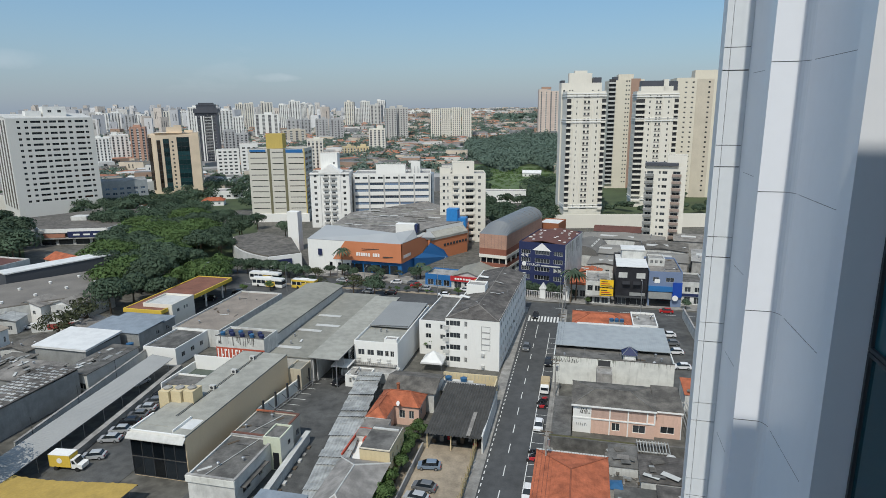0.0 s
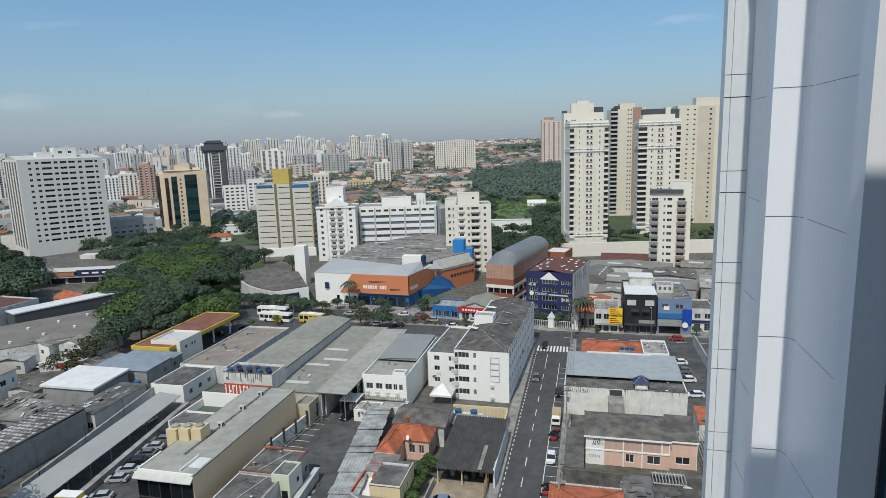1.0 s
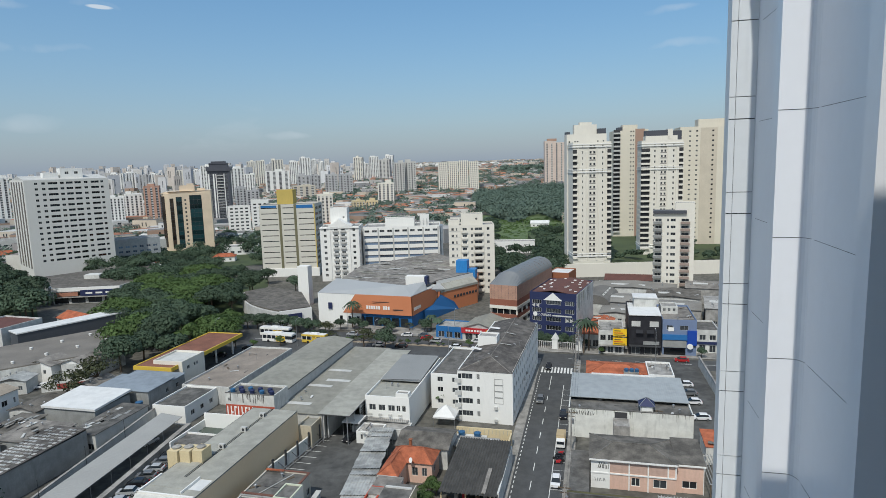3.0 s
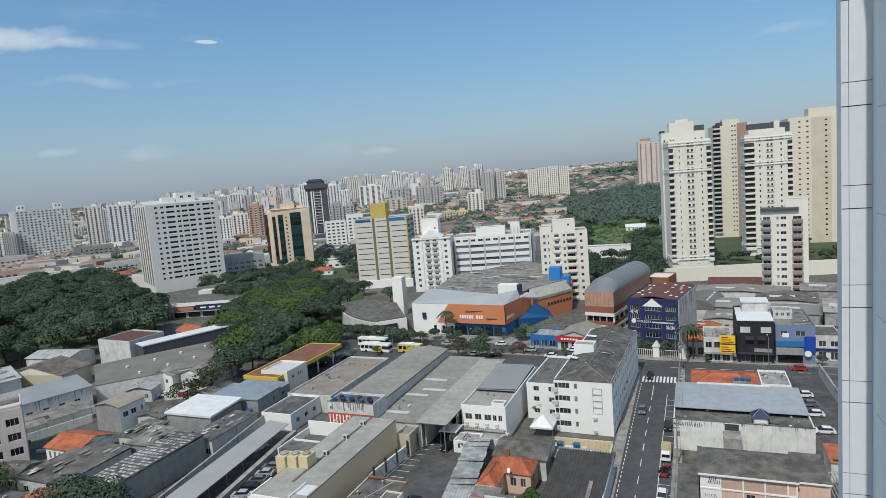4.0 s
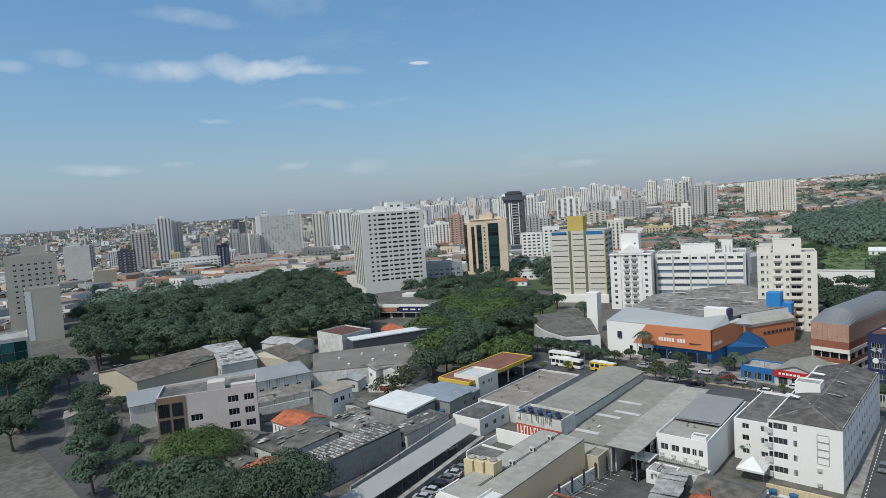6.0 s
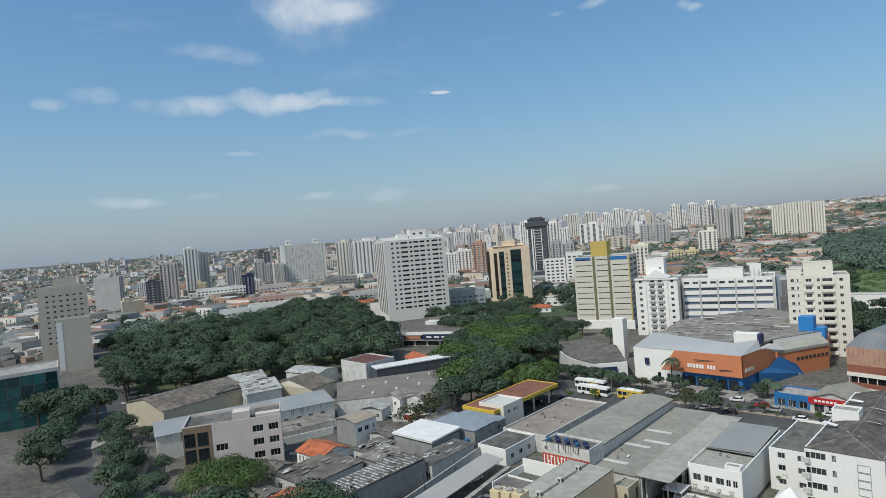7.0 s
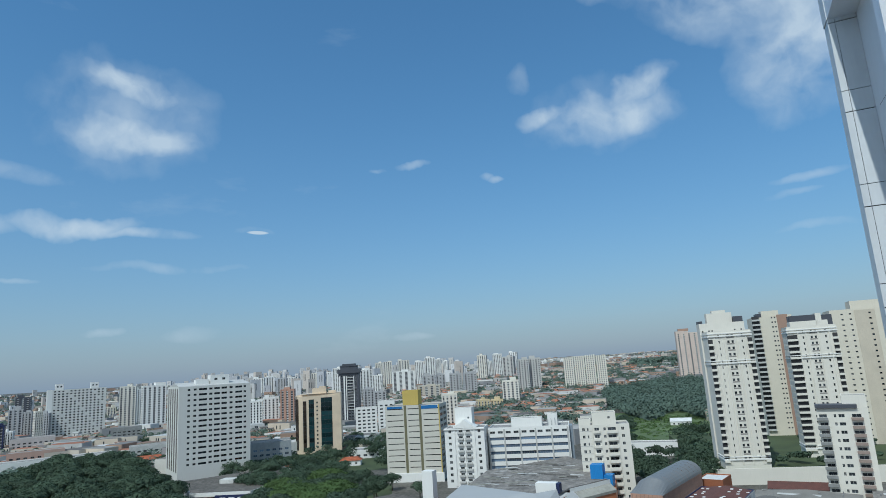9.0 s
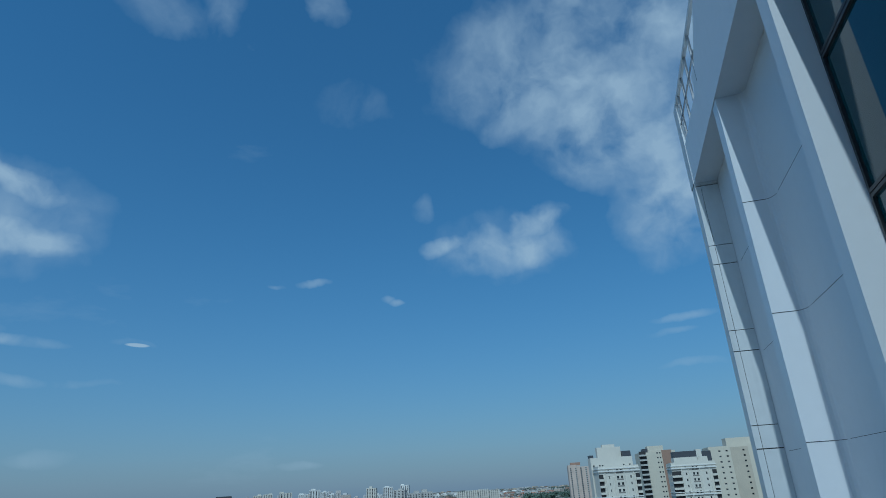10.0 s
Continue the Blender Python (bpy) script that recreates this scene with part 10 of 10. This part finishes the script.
def street_cars():
    for u, v, turn, c in ((-6.7, 108.2, 90, "white"), (-6.7, 86.5, 88, "white"), (-12.9, 147.5, 90, "grey"), (-12.6, 172.6, 90, "black"), (-6.8, 139, 90, "black"),
                          (-24.0, 90.4, 8, "blue grey"), (-23.3, 84.4, -4, "grey"), (-23.8, 81.4, -6, "silver"), (-23.6, 77.6, 0, "grey"), (-52.2, 118.4, 75, "black"),
                          (-83.2, 80.6, 20, "silver"), (-84.7, 86.2, 14, "silver"), (-85.2, 89.4, 14, "silver"), (-85.7, 92.6, 14, "black"), (-86.0, 95.4, 14, "grey"), (-86.4, 98.2, 14, "silver"), (-86.9, 101.2, 14, "grey"), (-87.2, 104.2, 14, "black"), (-96.2, 108.6, 80, "white"),
                          (24.2, 142.8, 5, "white"), (23.8, 152.0, 5, "white"), (23.6, 158, 5, "grey"), (23.5, 164, 5, "white"), (25.4, 184.6, 0, "red"), (-152.9, 133.9, 30, "white"), (-160.1, 135.0, 40, "red"), (-118, 168, 20, "black"), (-113, 176.5, 10, "black"),
                          (-100, 195.5, -2, "grey"), (-92, 187.4, -2, "white"), (-70, 186.5, 0, "silver"), (-62, 186.2, 0, "black"), (-36, 186.2, 0, "grey"), (-24, 185.4, 0, "white"), (-56, 196.4, 3, "red"), (-38, 195.0, 3, "white"), (-27, 198.8, 80, "silver"), (-64, 199, 5, "white"), (-58, 199.5, 5, "grey"), (-52, 193.5, 0, "silver"), (-44, 187.6, 0, "white"), (-30, 191.5, 0, "grey"), (-75, 196, 0, "black"), (-84, 197.5, 0, "silver")):
        car(u, v, turn, c)


def van():
    t = thing("delivery_van", gp(-84.6, 77.2, 0.07, 186), "white delivery van with yellow box body", "van")
    part("box_body", Shape().box(-0.6, 3.4, -1.0, 1.0, 0.7, 2.9), YELLOW, t, "yellow box body")
    part("box_roof", Shape().box(-0.62, 3.42, -1.02, 1.02, 2.9, 3.0), WHITE, t)
    part("emblem", Shape().tube((1.4, 1.0, 1.9), (1.4, 1.03, 1.9), 0.5, 0.5, 14), WHITE, t)
    side = [(-2.6, 0.5), (-2.6, 1.2), (-1.7, 1.35), (-1.2, 2.15), (-0.65, 2.2), (-0.65, 0.5)]
    n = len(side)
    part("cab", Shape().add([(x, -0.92, z) for x, z in side] + [(x, 0.92, z) for x, z in side], [tuple(range(n)), tuple(range(2 * n - 1, n - 1, -1))] + [(i, n + i, n + (i + 1) % n, (i + 1) % n) for i in range(n)]), WHITE, t, "white cab")
    part("windscreen", Shape().add([(-1.69, -0.8, 1.4), (-1.69, 0.8, 1.4), (-1.24, 0.8, 2.1), (-1.24, -0.8, 2.1)], [(0, 1, 2, 3)]), DARKGLASS, t, m=pose(-0.03, 0, 0.02))
    for y in (-0.93, 0.93):
        part("side_window", Shape().add([(-1.5, y, 1.35), (-0.8, y, 1.35), (-0.8, y, 2.0), (-1.15, y, 2.0)], [(0, 1, 2, 3), (3, 2, 1, 0)]), DARKGLASS, t)
        for x in (-1.7, 2.3):
            part("wheel", Shape().tube((x, y - 0.1, 0.4), (x, y + 0.1, 0.4), 0.4, 0.4, 12), TYRE, t)
    t = thing("delivery_van", gp(-6.6, 124.0, 0.07, 90), "small beige-topped delivery truck", "van")
    part("cargo_box", Shape().box(-0.4, 2.6, -0.95, 0.95, 0.6, 2.5), mat("beige_canvas", (0.42, 0.33, 0.20)), t)
    part("cab", Shape().box(-2.0, -0.45, -0.88, 0.88, 0.5, 1.9), WHITE, t)
    part("windscreen", Shape().box(-2.03, -2.0, -0.75, 0.75, 1.2, 1.8), DARKGLASS, t)
    for y in (-0.85, 0.85):
        for x in (-1.3, 1.8):
            part("wheel", Shape().tube((x, y - 0.1, 0.38), (x, y + 0.1, 0.38), 0.38, 0.38, 12), TYRE, t)


def bus(u, v, turn, base, label, L=12.0):
    t = thing("city_bus", gp(u, v, 0.07, turn), label, "bus", "buses on the avenue")
    part("body", Shape().box(-L / 2, L / 2, -1.25, 1.25, 0.35, 1.35), base, t)
    part("upper_body", Shape().box(-L / 2, L / 2, -1.24, 1.24, 2.55, 3.15), WHITE if base is not YELLOW else YELLOW, t)
    part("glass_band", Shape().box(-L / 2 + 0.05, L / 2 - 0.05, -1.2, 1.2, 1.35, 2.55), DARKGLASS, t)
    for k in range(int(L / 1.8)):
        part("pillar", Shape().box(-L / 2 + k * 1.8, -L / 2 + k * 1.8 + 0.22, -1.24, 1.24, 1.35, 2.55), WHITE, t)
    part("yellow_panel", Shape().box(-0.5, 3.2, -1.27, -1.25, 0.4, 2.3), YELLOW, t)
    part("roof", Shape().box(-L / 2 + 0.2, L / 2 - 0.2, -1.1, 1.1, 3.15, 3.3), WHITEROOF, t)
    part("roof_unit", Shape().box(-1.5, 1.5, -0.8, 0.8, 3.3, 3.55), WHITE, t)
    for x in (-L / 2 + 2.4, L / 2 - 3.0):
        for y in (-1.2, 1.2):
            part("wheel", Shape().tube((x, y - 0.12, 0.48), (x, y + 0.12, 0.48), 0.48, 0.48, 12), TYRE, t)


def pole(u, v, h, arm, turn):
    t = thing("street_lamp", gp(u, v, 0, turn), "grey steel street lamp with curved arm", "street lamp", "street lamps")
    part("pole", Shape().tube((0, 0, 0), (0, 0, h), 0.11, 0.06, 8), STEEL, t)
    part("arm", Shape().tube((0, 0, h), (arm * 0.5, 0, h + 0.5), 0.05, 0.045, 6).tube((arm * 0.5, 0, h + 0.5), (arm, 0, h + 0.5), 0.045, 0.04, 6), STEEL, t)
    part("lamp_head", Shape().box(arm - 0.1, arm + 0.6, -0.14, 0.14, h + 0.4, h + 0.55), LIGHTGREY, t)


def utility_pole(u, v, h):
    t = thing("utility_pole", gp(u, v), "concrete utility pole with cross arm", "pole", "utility poles")
    part("pole", Shape().tube((0, 0, 0), (0, 0, h), 0.17, 0.11, 8), CONCRETE, t)
    part("cross_arm", Shape().box(-1.0, 1.0, -0.06, 0.06, h - 0.8, h - 0.65).box(-0.7, 0.7, -0.06, 0.06, h - 1.6, h - 1.48), BARK, t)
    part("transformer", Shape().tube((0.35, 0.1, h - 3.2), (0.35, 0.1, h - 2.2), 0.26, 0.26, 10), STEEL, t)


def wires():
    s = Shape()
    for du in (-0.9, -0.3, 0.3, 0.9):
        for k in range(4):
            a, b = 62 + k * 30, 92 + k * 30
            last = None
            for i in range(7):
                q = i / 6
                p = P(-4.4 + du, a + (b - a) * q, 8.3 - 2.4 * q * (1 - q))
                if last:
                    s.tube(last, p, 0.02, 0.02, 4)
                last = p
    solid("overhead_wires", s, BLACK, Matrix(), "thin black overhead wires sagging between poles", "wires", kind="stuff")


def bikes():
    for k in range(9):
        u, v = -7.0 + (k % 3) * 0.3, 96.0 + k * 0.9 if k < 4 else 112.0 + k * 0.95
        t = thing("motorcycle", gp(u, v, 0.06, 8 * (k % 3)), "dark parked motorcycle leaning on its stand", "motorcycle", "motorcycles at the kerb")
        part("frame", Shape().box(-0.45, 0.4, -0.12, 0.12, 0.4, 0.8).box(-0.1, 0.6, -0.14, 0.14, 0.78, 0.9).tube((-0.45, 0, 0.7), (-0.6, 0, 1.05), 0.04, 0.04, 6), RED if k % 4 == 0 else BLACK, t)
        for x in (-0.65, 0.62):
            part("wheel", Shape().tube((x, -0.06, 0.3), (x, 0.06, 0.3), 0.3, 0.3, 10), TYRE, t)
        part("handlebar", Shape().tube((-0.6, -0.35, 1.05), (-0.6, 0.35, 1.05), 0.02, 0.02, 5), STEEL, t)


street_cars()
van()
bus(-107, 186.5, -4, WHITE, "white and yellow city bus on the avenue")
bus(-93.5, 187.0, -4, YELLOW, "yellow city bus on the avenue", 9)
bus(-112, 193.5, -3, WHITE, "white city bus behind on the avenue")
for u, v in ((-126, 178), (-98, 182.5), (-70, 183.5), (-45, 183.2), (-6, 184), (18, 183.5), (-88, 203), (-47, 201)):
    pole(u, v, 9.0, 2.2, 90)
for k in range(5):
    utility_pole(-4.4, 62 + k * 30, 9.2)
utility_pole(-5.0, 178, 9)
wires()
bikes()


def yard_awning():
    """A stretched canvas roof on posts, with folds and a hanging edge."""
    t = thing("yard_awning", gp(0, 0), "mustard yellow canvas awning over the yard", "awning")
    n = 26
    top, low = [], []
    for i in range(n + 1):
        q = i / n
        u = -88.2 + 21.6 * q
        v = 69.6 + 2.2 * q - 1.0 * math.sin(math.pi * q) * (1 - q) + 0.05 * math.cos(i * 2.1)
        top.append(((u, 56.0, 3.5 + 0.07 * (i % 2)), (u, v, 3.0 + 0.1 * (i % 2)), (u, v + 0.04, 2.72 + 0.05 * (i % 2))))
    s = Shape().add([p for row in top for p in row], [(3 * i + k, 3 * i + 3 + k, 3 * i + 4 + k, 3 * i + 1 + k) for i in range(n) for k in (0, 1)])
    part("canvas", s, mat("mustard_canvas", (0.40, 0.28, 0.075), var=0.25, big=0.5, stain=0.2), t)
    for k in range(5):
        part("post", Shape().tube((-87.5 + k * 5.0, 69.2 + 0.4 * k, 0), (-87.5 + k * 5.0, 69.2 + 0.4 * k, 3.0), 0.06, 0.06, 6), STEEL, t)


yard_awning()
